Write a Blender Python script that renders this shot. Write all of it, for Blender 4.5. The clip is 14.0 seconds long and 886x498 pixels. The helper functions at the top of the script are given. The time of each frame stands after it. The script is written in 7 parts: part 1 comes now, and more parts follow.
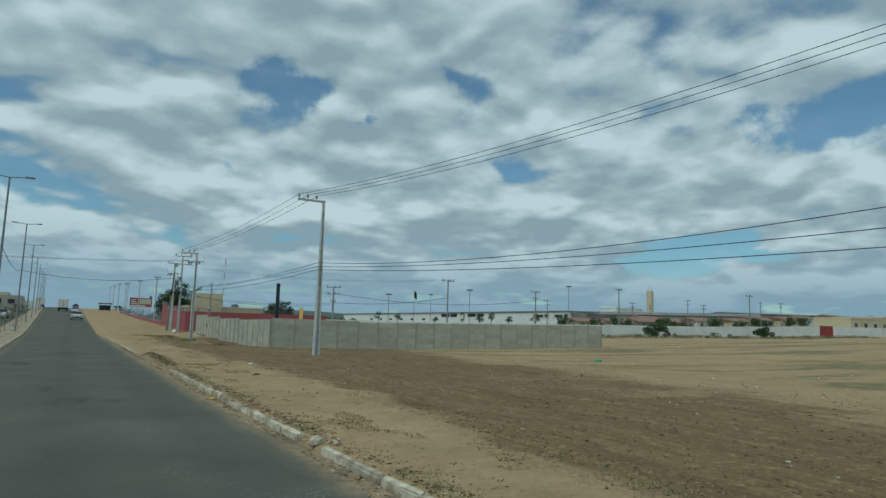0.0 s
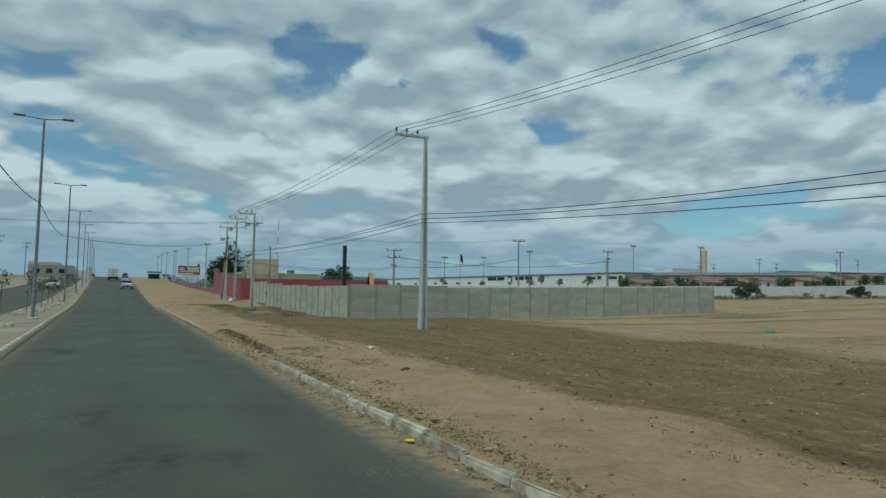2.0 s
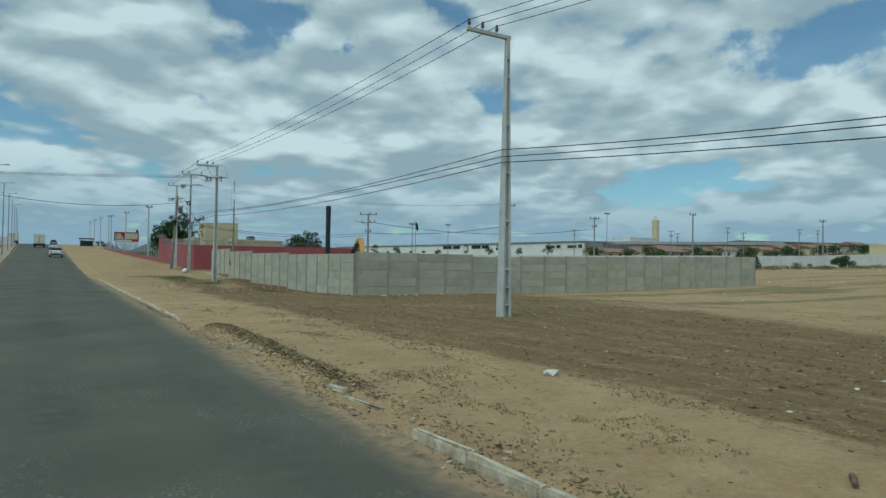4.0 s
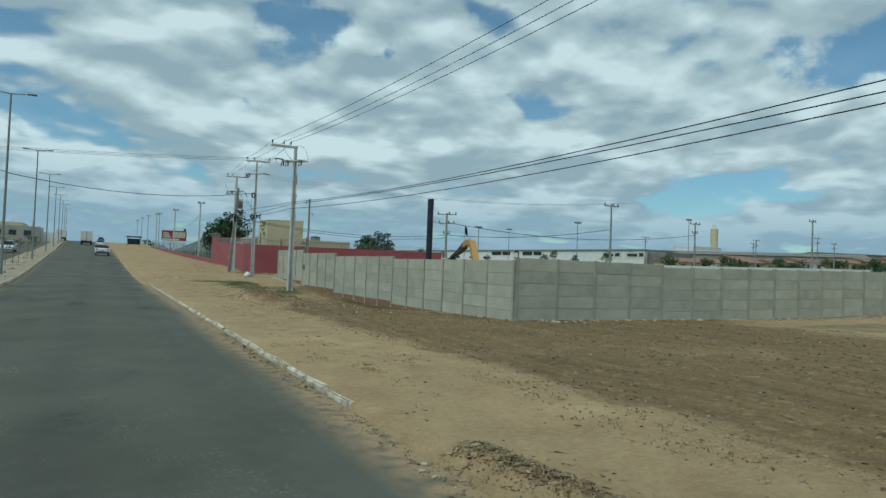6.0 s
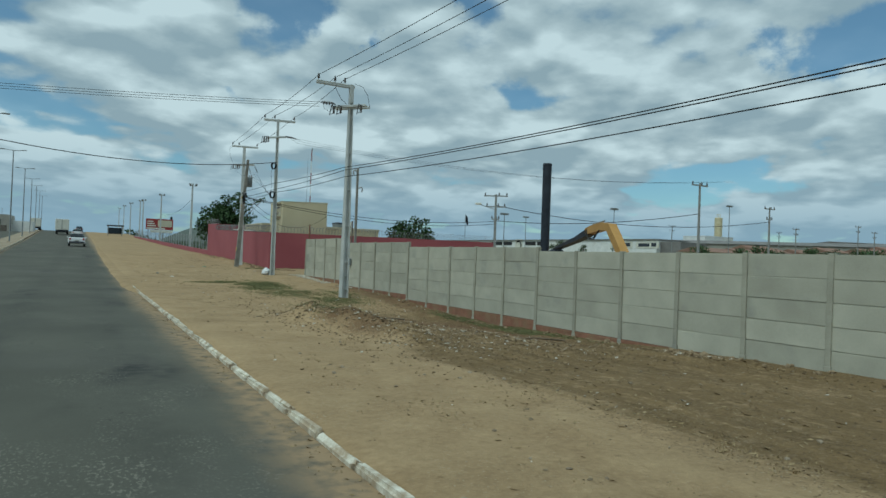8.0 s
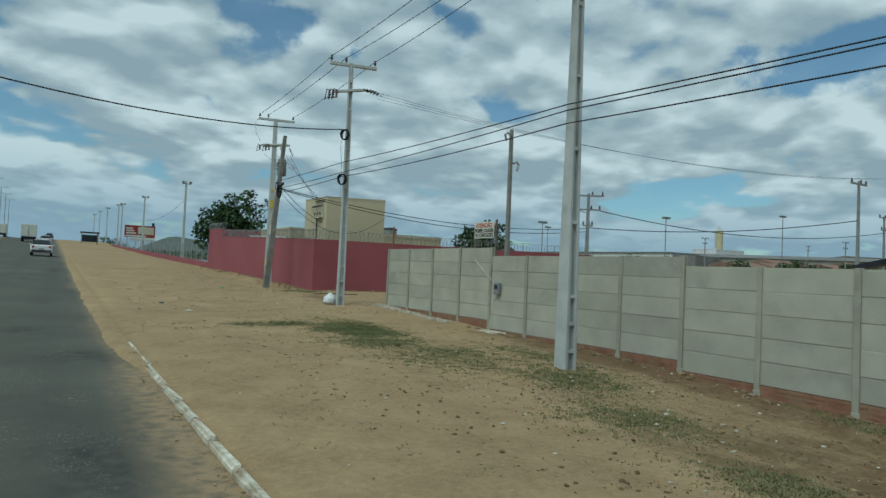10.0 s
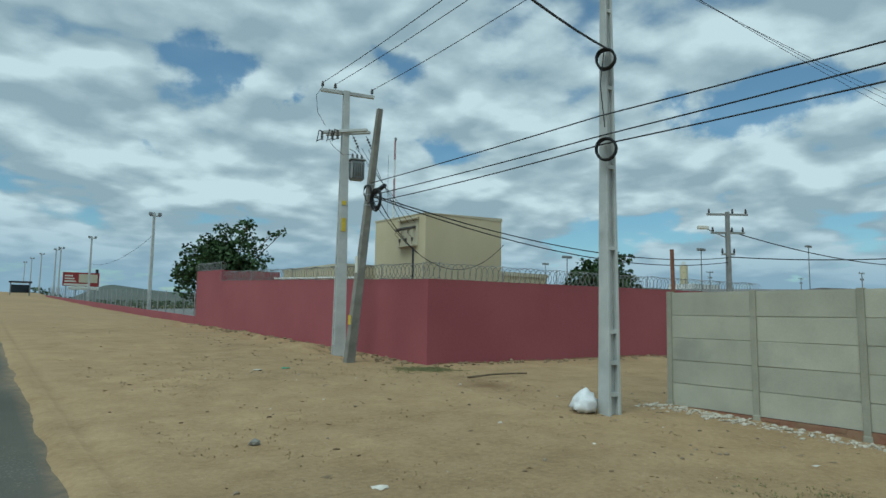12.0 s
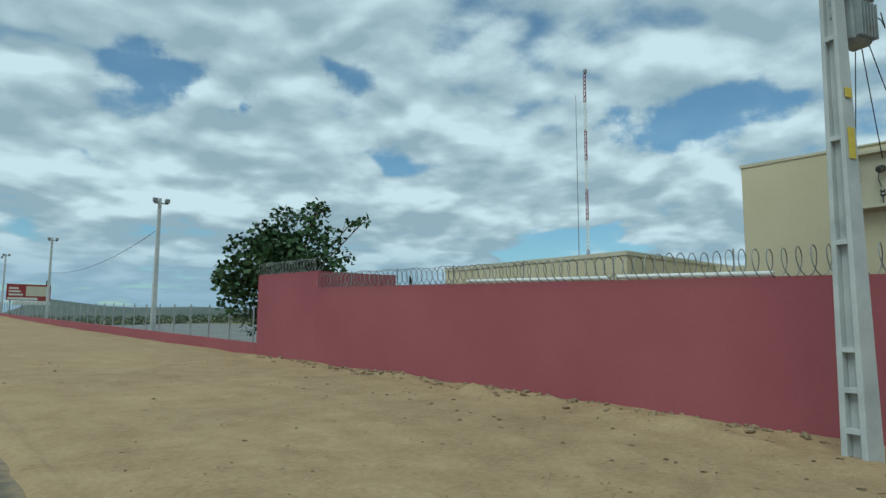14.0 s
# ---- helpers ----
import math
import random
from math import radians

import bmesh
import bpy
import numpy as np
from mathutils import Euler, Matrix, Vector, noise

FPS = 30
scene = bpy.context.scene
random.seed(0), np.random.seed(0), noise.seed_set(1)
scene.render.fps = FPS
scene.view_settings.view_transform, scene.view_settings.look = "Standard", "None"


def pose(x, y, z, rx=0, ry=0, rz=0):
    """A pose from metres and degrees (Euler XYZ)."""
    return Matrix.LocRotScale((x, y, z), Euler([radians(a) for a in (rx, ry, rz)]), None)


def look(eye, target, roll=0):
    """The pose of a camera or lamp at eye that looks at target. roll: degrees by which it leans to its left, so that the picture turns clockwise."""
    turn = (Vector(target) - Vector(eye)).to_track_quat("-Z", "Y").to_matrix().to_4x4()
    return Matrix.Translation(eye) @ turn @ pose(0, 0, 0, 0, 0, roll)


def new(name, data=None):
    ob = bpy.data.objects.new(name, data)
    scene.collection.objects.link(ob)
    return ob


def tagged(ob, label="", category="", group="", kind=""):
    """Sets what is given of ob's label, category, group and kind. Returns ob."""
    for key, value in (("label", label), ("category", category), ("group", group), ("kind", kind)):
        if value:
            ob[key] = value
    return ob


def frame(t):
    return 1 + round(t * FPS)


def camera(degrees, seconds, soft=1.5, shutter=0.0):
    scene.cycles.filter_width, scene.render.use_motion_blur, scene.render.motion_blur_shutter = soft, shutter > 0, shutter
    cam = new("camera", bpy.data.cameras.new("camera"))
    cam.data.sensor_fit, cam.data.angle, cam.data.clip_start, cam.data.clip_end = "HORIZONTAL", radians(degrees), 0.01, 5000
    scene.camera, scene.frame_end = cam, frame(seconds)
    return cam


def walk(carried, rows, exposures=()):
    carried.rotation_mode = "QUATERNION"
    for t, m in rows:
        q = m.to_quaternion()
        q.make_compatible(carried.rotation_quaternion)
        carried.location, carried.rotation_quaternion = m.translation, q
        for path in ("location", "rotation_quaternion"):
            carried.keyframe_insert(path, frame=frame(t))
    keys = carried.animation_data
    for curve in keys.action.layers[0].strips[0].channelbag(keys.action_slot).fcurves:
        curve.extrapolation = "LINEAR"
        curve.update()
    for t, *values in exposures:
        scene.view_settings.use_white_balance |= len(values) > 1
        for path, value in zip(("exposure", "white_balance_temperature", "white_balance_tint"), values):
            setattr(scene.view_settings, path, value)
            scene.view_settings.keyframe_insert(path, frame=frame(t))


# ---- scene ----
cam = camera(68.5, 14.0)
PATH = [
    (0, (-0.877, -13.033, 1.688), (0.101, -11.307, 1.94), 1.7),
    (0.5, (-0.873, -10.623, 1.636), (0.014, -8.845, 1.862), 0.3),
    (1, (-0.882, -8.687, 1.699), (0.023, -6.908, 1.836), -1.5),
    (1.5, (-0.968, -6.154, 1.615), (-0.023, -4.393, 1.671), 3.2),
    (2, (-1.021, -4.255, 1.735), (-0.135, -2.468, 1.875), 0.9),
    (2.5, (-1.123, -2.083, 1.635), (-0.133, -0.351, 1.773), 4.0),
    (3, (-1.063, 0.572, 1.731), (-0.083, 2.315, 1.783), 1.5),
    (5.5, (-0.655, 14.717, 1.804), (0.431, 16.395, 1.872), 1.7),
    (6, (-0.56, 17.729, 1.848), (0.38, 19.493, 1.908), 2.2),
    (6.5, (-0.454, 20.993, 1.864), (0.481, 22.76, 1.914), 4.1),
    (7, (-0.317, 24.238, 1.873), (0.608, 26.011, 1.916), 3.5),
    (9.3, (0.758, 41.616, 1.92), (1.855, 43.287, 1.987), 2.0),
    (9.5, (0.758, 43.134, 1.937), (1.865, 44.797, 2.026), 2.3),
    (10, (0.843, 46.88, 2.011), (1.876, 48.591, 2.08), 2.5),
    (10.2, (0.804, 48.161, 2.059), (1.841, 49.866, 2.19), 1.9),
    (10.5, (0.813, 50.458, 2.073), (1.789, 52.198, 2.218), 0.2),
    (11, (0.892, 54.432, 2.094), (1.991, 56.092, 2.29), -0.2),
    (11.5, (0.955, 58.416, 2.183), (2.052, 60.074, 2.398), -0.6),
    (12, (1.006, 62.184, 2.294), (2.168, 63.799, 2.494), 0.9),
    (12.5, (1.122, 66.318, 2.392), (2.372, 67.87, 2.571), -1.7),
    (13, (0.953, 70.352, 2.382), (2.227, 71.88, 2.583), -0.6),
    (13.3, (0.955, 72.674, 2.561), (2.208, 74.225, 2.718), -1.0),
    (13.5, (0.866, 74.4, 2.616), (2.141, 75.936, 2.736), -0.4),
    (14, (0.739, 78.681, 2.629), (2.02, 80.199, 2.867), 0.3),
]
walk(cam, [(t, look(eye, target, roll)) for t, eye, target, roll in PATH], [(0, 0.02, 5610, -9), (2.5, 0.06, 5610, -9), (5.5, 0.24, 5610, -9), (7, 0.18, 5610, -9), (9.5, 0.1, 5610, -9), (11.6, 0.08, 5590, -9), (12.3, 0.3, 5490, -9), (14, 0.3, 5490, -9)])

# ---- sky, sun ----
def build_world():
    w = bpy.data.worlds.new("sky")
    scene.world = w
    w.use_nodes = True
    nt = w.node_tree
    nt.nodes.clear()
    N = lambda kind, **kw: set_node(nt.nodes.new(kind), kw)
    L = nt.links.new
    tc = N("ShaderNodeTexCoord")
    sep = N("ShaderNodeSeparateXYZ")
    L(tc.outputs["Generated"], sep.inputs[0])

    def math_node(op, a, b=None, c=None, clamp=False):
        n = N("ShaderNodeMath", operation=op)
        n.use_clamp = clamp
        for i, v in enumerate((a, b, c)):
            if v is None:
                continue
            if isinstance(v, (int, float)):
                n.inputs[i].default_value = v
            else:
                L(v, n.inputs[i])
        return n.outputs[0]

    sky = N("ShaderNodeTexSky", sky_type="NISHITA")
    sky.sun_disc = False
    sky.sun_elevation, sky.sun_rotation = radians(SUN_ELEV), radians(SUN_ROT)
    sky.air_density, sky.dust_density, sky.ozone_density = 1.0, 0.6, 2.0
    # a flat cloud deck: the direction divided by its height, softened towards the horizon
    def deck(up):
        zc = math_node("ADD", math_node("MAXIMUM", math_node("ADD", sep.outputs[2], up), 0.0), 0.20)
        comb = N("ShaderNodeCombineXYZ")
        L(math_node("DIVIDE", sep.outputs[0], zc), comb.inputs[0]), L(math_node("DIVIDE", sep.outputs[1], zc), comb.inputs[1])
        comb.inputs[2].default_value = 3.7
        return comb.outputs[0]

    def noise_node(vec, scale, detail, rough, w_off, out="Fac"):
        mp = N("ShaderNodeVectorMath", operation="ADD")
        mp.inputs[1].default_value = w_off
        L(vec, mp.inputs[0])
        n = N("ShaderNodeTexNoise", noise_dimensions="3D")
        n.inputs["Scale"].default_value, n.inputs["Detail"].default_value, n.inputs["Roughness"].default_value = scale, detail, rough
        L(mp.outputs[0], n.inputs["Vector"])
        return n.outputs[out]

    def heads(vec, scale):
        """Rounded cloud heads: the nearness to the middle of uneven cells."""
        v = N("ShaderNodeTexVoronoi", feature="SMOOTH_F1")
        v.inputs["Scale"].default_value, v.inputs["Smoothness"].default_value = scale, 0.45
        L(vec, v.inputs["Vector"])
        return v.outputs["Distance"]

    # openings in the deck and thick banks (azimuth, elevation, size in degrees, depth; negative: a bank)
    GAPS = [(14, 20.8, 2.6, .08), (18.3, 20.2, 2.2, .095), (22.8, 18.2, 1.8, .15), (32, 22.4, 3.4, .09), (34.8, 14.4, 2.6, .09), (39.6, 14.1, 2.4, .10),
            (43.6, 13.6, 1.8, .07), (59.5, 16.2, 3.0, .13), (65.5, 17.6, 3.6, .14), (56.4, 17.8, 1.8, .07), (50, 7.2, 3.4, .09), (55.6, 8.0, 2.6, .09),
            (-4.8, 10.4, 2.4, .09), (11.6, 12.8, 1.3, .07), (7, 7.4, 2.6, .06), (18.3, 8.8, 2.2, .06), (48, 20.6, 2.2, -.08), (7, 16, 5.0, -.10),
            (18, 14, 4.0, -.10), (49, 14.4, 3.6, -.10), (29, 11.2, 4.0, -.08), (41, 18.2, 3.0, -.10), (27, 21, 2.2, -.10), (53, 11.5, 3.4, -.08)]

    def opening(direction):
        """Sum of the openings round a bent direction, so that their outlines are ragged."""
        total = None
        for azimuth, height, size, depth in GAPS:
            a, e = radians(azimuth), radians(height)
            dv = N("ShaderNodeVectorMath", operation="SUBTRACT")
            L(direction, dv.inputs[0])
            dv.inputs[1].default_value = (math.sin(a) * math.cos(e), math.cos(a) * math.cos(e), math.sin(e))
            sc = N("ShaderNodeVectorMath", operation="MULTIPLY")
            L(dv.outputs[0], sc.inputs[0])
            k = 1 / radians(size)
            sc.inputs[1].default_value = (k, k, 2.0 * k)
            ln = N("ShaderNodeVectorMath", operation="DOT_PRODUCT")
            L(sc.outputs[0], ln.inputs[0]), L(sc.outputs[0], ln.inputs[1])
            g = math_node("MULTIPLY", math_node("POWER", 2.718, math_node("MULTIPLY", ln.outputs["Value"], -0.7)), depth * 1.15)
            total = g if total is None else math_node("ADD", total, g)
        return total

    rs = N("ShaderNodeVectorMath", operation="MULTIPLY_ADD")
    L(noise_node(tc.outputs["Generated"], 11.0, 6.0, 0.62, (0, 0, 0), "Color"), rs.inputs[0])
    rs.inputs[1].default_value, rs.inputs[2].default_value = (.19, .19, .10), (-.095, -.095, -.05)
    bent = N("ShaderNodeVectorMath", operation="ADD")
    L(tc.outputs["Generated"], bent.inputs[0]), L(rs.outputs[0], bent.inputs[1])
    gaps = opening(bent.outputs[0])

    def density(vec):
        warp = N("ShaderNodeVectorMath", operation="MULTIPLY_ADD")
        L(noise_node(vec, 2.6, 2.5, 0.5, (2.2, 7.1, 1.4), "Color"), warp.inputs[0])
        warp.inputs[1].default_value = (.42, .42, .42)
        L(vec, warp.inputs[2])
        big, fine = noise_node(vec, 1.35, 2.0, 0.5, (0, 0, 0)), noise_node(vec, 4.4, 6.0, 0.55, (5.2, 1.3, 2.0))
        puff = math_node("ADD", math_node("MULTIPLY", heads(warp.outputs[0], 2.9), -.23), math_node("MULTIPLY", heads(warp.outputs[0], 7.2), -.13))
        d = math_node("ADD", math_node("MULTIPLY", big, .42), math_node("MULTIPLY", fine, .24))
        return math_node("SUBTRACT", math_node("ADD", math_node("ADD", d, puff), .322), gaps), fine

    (dens, fine), (dens_up, _) = density(deck(0.0)), density(deck(0.036))
    cover = N("ShaderNodeMapRange", interpolation_type="SMOOTHSTEP")
    cover.inputs["From Min"].default_value, cover.inputs["From Max"].default_value = CLOUD_LO, CLOUD_HI
    cover.inputs["To Min"].default_value = 0.12
    L(dens, cover.inputs["Value"])
    # sunlit tops and grey bases: the fall of the density upwards, and thin bright edges
    tone = math_node("ADD", math_node("MULTIPLY", math_node("SUBTRACT", dens, dens_up), 4.2), math_node("MULTIPLY", fine, 0.5))
    tone = math_node("ADD", tone, math_node("MULTIPLY", dens, -0.5))
    tone = math_node("ADD", tone, 0.50)
    ramp = N("ShaderNodeValToRGB")
    L(tone, ramp.inputs[0])
    els = ramp.color_ramp.elements
    els[0].position, els[0].color = 0.22, (0.285, 0.33, 0.364, 1)
    els[1].position, els[1].color = 0.90, (0.57, 0.595, 0.608, 1)
    e = els.new(0.52)
    e.color = (0.385, 0.42, 0.442, 1)
    # nearer the horizon the deck thins into a grey blue
    low = N("ShaderNodeMapRange", interpolation_type="SMOOTHSTEP")
    low.inputs["From Min"].default_value, low.inputs["From Max"].default_value = 0.0, 0.17
    L(sep.outputs[2], low.inputs["Value"])
    mixc = N("ShaderNodeMix", data_type="RGBA")
    L(low.outputs[0], mixc.inputs[0])
    mixc.inputs[6].default_value = (0.25, 0.325, 0.40, 1)
    L(ramp.outputs[0], mixc.inputs[7])
    bg_sky, bg_cloud = N("ShaderNodeBackground"), N("ShaderNodeBackground")
    # a little haze takes the violet out of the blue
    haze = N("ShaderNodeMix", data_type="RGBA")
    haze.blend_type = "MULTIPLY"
    haze.inputs[0].default_value = 1.0
    L(sky.outputs[0], haze.inputs[6])
    haze.inputs[7].default_value = (0.90, 1.02, 1.0, 1)
    L(haze.outputs[2], bg_sky.inputs[0])
    bg_sky.inputs[1].default_value = SKY_POWER
    L(mixc.outputs[2], bg_cloud.inputs[0])
    bg_cloud.inputs[1].default_value = CLOUD_POWER
    mix, out = N("ShaderNodeMixShader"), N("ShaderNodeOutputWorld")
    L(cover.outputs[0], mix.inputs[0]), L(bg_sky.outputs[0], mix.inputs[1]), L(bg_cloud.outputs[0], mix.inputs[2])
    L(mix.outputs[0], out.inputs[0])


def set_node(n, kw):
    if "noise_dimensions" in kw:
        n.noise_dimensions = kw["noise_dimensions"]
    if "operation" in kw:
        n.operation = kw["operation"]
    if "data_type" in kw:
        n.data_type = kw["data_type"]
    if "sky_type" in kw:
        n.sky_type = kw["sky_type"]
    if "interpolation_type" in kw:
        n.interpolation_type = kw["interpolation_type"]
    if "feature" in kw:
        n.feature = kw["feature"]
    return n


SUN_ELEV, SUN_ROT = 56.0, 248.0
SKY_POWER, CLOUD_POWER = 0.075, 1.0
CLOUD_LO, CLOUD_HI = 0.325, 0.415
build_world()
sun_data = bpy.data.lights.new("sun", "SUN")
sun_data.energy, sun_data.angle, sun_data.color = 1.5, radians(35), (1.0, 0.95, 0.87)
sun = new("sun", sun_data)
# the sun stands behind the camera's left shoulder, veiled by cloud
az = radians(SUN_ROT)
sun.matrix_world = look((0, 0, 50), (-math.sin(az) * math.cos(radians(SUN_ELEV)), -math.cos(az) * math.cos(radians(SUN_ELEV)), 50 - math.sin(radians(SUN_ELEV))))


# ---- materials ----
def material(name, c1, c2, scale=3.0, rough=0.85, bump=0.15, fine=40.0, metal=0.0, space="object", random_tint=0.0, stain=None, stain_scale=0.6, stain_at=(0.55, 0.75), spec=0.3):
    """Two-scale noise between two colours, fine relief, optional stains and a tint per piece."""
    m = bpy.data.materials.new(name)
    m.use_nodes = True
    nt = m.node_tree
    b = nt.nodes["Principled BSDF"]
    L = nt.links.new
    if space == "object":
        vec = nt.nodes.new("ShaderNodeTexCoord").outputs["Object"]
    else:
        vec = nt.nodes.new("ShaderNodeNewGeometry").outputs["Position"]
    info = nt.nodes.new("ShaderNodeObjectInfo")
    if random_tint:
        sh = nt.nodes.new("ShaderNodeVectorMath")
        sh.operation = "MULTIPLY_ADD"
        cx = nt.nodes.new("ShaderNodeCombineXYZ")
        for i in range(3):
            L(info.outputs["Random"], cx.inputs[i])
        L(cx.outputs[0], sh.inputs[0])
        sh.inputs[1].default_value = (37, 53, 71)
        L(vec, sh.inputs[2])
        vec = sh.outputs[0]

    def noise_tex(s, d, r=0.55):
        n = nt.nodes.new("ShaderNodeTexNoise")
        n.inputs["Scale"].default_value, n.inputs["Detail"].default_value, n.inputs["Roughness"].default_value = s, d, r
        L(vec, n.inputs["Vector"])
        return n.outputs["Fac"]

    big, small = noise_tex(scale, 6), noise_tex(fine, 4, 0.65)
    add = nt.nodes.new("ShaderNodeMath")
    add.operation = "MULTIPLY_ADD"
    L(small, add.inputs[0])
    add.inputs[1].default_value = 0.45
    sub = nt.nodes.new("ShaderNodeMath")
    sub.operation = "SUBTRACT"
    L(big, sub.inputs[0])
    sub.inputs[1].default_value = 0.225
    L(sub.outputs[0], add.inputs[2])
    ramp = nt.nodes.new("ShaderNodeValToRGB")
    L(add.outputs[0], ramp.inputs[0])
    ramp.color_ramp.elements[0].position, ramp.color_ramp.elements[0].color = 0.3, (*c1, 1)
    ramp.color_ramp.elements[1].position, ramp.color_ramp.elements[1].color = 0.7, (*c2, 1)
    col = ramp.outputs[0]
    if stain:
        mr = nt.nodes.new("ShaderNodeMapRange")
        mr.interpolation_type = "SMOOTHSTEP"
        mr.inputs["From Min"].default_value, mr.inputs["From Max"].default_value = stain_at
        mr.inputs["To Max"].default_value = 0.8
        L(noise_tex(stain_scale, 7, 0.6), mr.inputs["Value"])
        mx = nt.nodes.new("ShaderNodeMix")
        mx.data_type = "RGBA"
        L(mr.outputs[0], mx.inputs[0]), L(col, mx.inputs[6])
        mx.inputs[7].default_value = (*stain, 1)
        col = mx.outputs[2]
    if random_tint:
        hsv = nt.nodes.new("ShaderNodeHueSaturation")
        mr = nt.nodes.new("ShaderNodeMapRange")
        mr.inputs["To Min"].default_value, mr.inputs["To Max"].default_value = 1 - random_tint, 1 + random_tint
        L(info.outputs["Random"], mr.inputs["Value"]), L(mr.outputs[0], hsv.inputs["Value"]), L(col, hsv.inputs["Color"])
        col = hsv.outputs[0]
    L(col, b.inputs["Base Color"])
    b.inputs["Roughness"].default_value, b.inputs["Metallic"].default_value = rough, metal
    b.inputs["Specular IOR Level"].default_value = spec
    if bump:
        bn = nt.nodes.new("ShaderNodeBump")
        bn.inputs["Strength"].default_value, bn.inputs["Distance"].default_value = bump, 0.02
        L(add.outputs[0], bn.inputs["Height"]), L(bn.outputs[0], b.inputs["Normal"])
    return m


CONCRETE_POLE = material("pole_concrete", (.38, .40, .395), (.53, .55, .535), 1.6, .9, .25, 60, stain=(.27, .275, .265), stain_scale=1.1)
OLD_CONCRETE = material("old_concrete", (.17, .165, .15), (.29, .28, .25), 2.2, .92, .3, 50, stain=(.36, .36, .34), stain_scale=1.6)
PANEL = material("panel_concrete", (.36, .35, .287), (.455, .445, .366), 1.3, .9, .2, 45, random_tint=.09, stain=(.30, .30, .26), stain_scale=.9)
POST = material("post_concrete", (.29, .28, .225), (.385, .375, .305), 2.0, .9, .25, 45, random_tint=.07, stain=(.24, .24, .21), stain_scale=1.2)
BRICK = material("clay_brick", (.20, .10, .065), (.29, .15, .10), 3.0, .92, .3, 40, random_tint=.2, stain=(.25, .17, .105), stain_scale=2.5, stain_at=(.42, .66))
RED_PAINT = material("red_wall_paint", (.268, .074, .088), (.318, .095, .109), .35, .75, .08, 14, stain=(.345, .105, .115), stain_scale=.25, stain_at=(.5, .8))
CREAM = material("cream_render", (.52, .46, .30), (.60, .535, .365), .5, .85, .1, 18, stain=(.42, .36, .22), stain_scale=.4)
CREAM_TRIM = material("cream_trim", (.48, .44, .32), (.56, .52, .39), .8, .85, .1, 18)
WHITE_PAINT = material("white_paint", (.62, .63, .61), (.78, .78, .76), .6, .8, .1, 14, stain=(.5, .49, .44), stain_scale=.3)
KERB_MAT = material("kerb_concrete", (.34, .30, .22), (.60, .55, .44), 5.0, .92, .4, 40, random_tint=.12, stain=(.27, .21, .14), stain_scale=2.2, stain_at=(.48, .62))
WHITE_KERB = material("limewashed_kerb", (.42, .37, .28), (.74, .71, .61), 6.0, .92, .5, 40, random_tint=.08, stain=(.32, .24, .15), stain_scale=3.2, stain_at=(.46, .62))
STEEL = material("galvanised_steel", (.30, .31, .32), (.44, .45, .46), 3.0, .5, .05, 30, metal=.7)
GREY_STEEL = material("grey_painted_steel", (.17, .185, .19), (.25, .265, .27), 3.0, .55, .05, 30)
FAR_POLE = material("weathered_pole", (.19, .195, .19), (.29, .295, .285), 1.6, .9, .2, 40)
LEAF_LITTER = material("leaf_litter", (.12, .092, .058), (.25, .19, .12), 5.0, .95, .2, 30)
RAZOR = material("dull_razor_wire", (.17, .175, .175), (.28, .285, .28), 3.0, .65, .05, 30, metal=.3)
CABLE = material("black_cable", (.012, .013, .014), (.028, .03, .032), 6.0, .6, 0, 30)
BLACK = material("black_plastic", (.012, .014, .018), (.03, .034, .04), 4.0, .5, .05, 30)
PORCELAIN = material("brown_porcelain", (.045, .04, .038), (.08, .07, .065), 8.0, .3, 0, 30, spec=.5)
TRANSFORMER = material("transformer_grey", (.19, .21, .215), (.28, .30, .305), 4.0, .55, .1, 40, stain=(.16, .12, .09), stain_scale=3)
YELLOW = material("yellow_machine_paint", (.40, .225, .065), (.50, .29, .095), 2.0, .5, .05, 20, stain=(.3, .16, .04), stain_scale=2.0)
DARK_STEEL = material("dark_steel", (.016, .02, .029), (.034, .041, .055), 3.0, .55, .1, 30, metal=.1)
BARK = material("bark", (.10, .075, .05), (.19, .145, .10), 6.0, .95, .6, 30)
LEAF = material("leaf_green", (.024, .05, .018), (.055, .10, .032), 1.2, .6, 0, 8, space="world")
LEAF_PALE = material("leaf_pale_green", (.045, .075, .03), (.10, .135, .06), 1.2, .65, 0, 8, space="world")
DRY = material("dry_straw", (.22, .16, .08), (.36, .28, .16), 6.0, .95, .1, 30)
GRASS_MAT = material("short_grass", (.12, .135, .055), (.215, .21, .10), 2.0, .9, .1, 12, space="world")
SAND_CLOD = material("sand_clod", (.21, .15, .09), (.36, .275, .17), 3.0, .98, .4, 30, random_tint=.2)
STONE_MAT = material("rubble_stone", (.22, .165, .11), (.44, .37, .27), 3.0, .95, .4, 30, random_tint=.3)
PALE_RUBBLE = material("pale_rubble", (.36, .32, .25), (.58, .54, .46), 5.0, .95, .4, 30)
CLOD_MAT = material("soil_clod", (.12, .085, .048), (.21, .152, .09), 3.0, .98, .4, 30, random_tint=.25)
ROOF_TILE = material("clay_roof", (.20, .125, .095), (.29, .18, .135), .6, .9, .2, 10, stain=(.2, .1, .07), stain_scale=.8)
ROOF_GREY = material("fibre_cement_roof", (.15, .145, .14), (.24, .23, .22), .3, .9, .1, 8)
GREY_RENDER = material("grey_render", (.28, .27, .24), (.38, .36, .31), .5, .9, .1, 12)
TYRE = material("tyre_rubber", (.012, .012, .013), (.025, .025, .026), 8.0, .85, .1, 40)
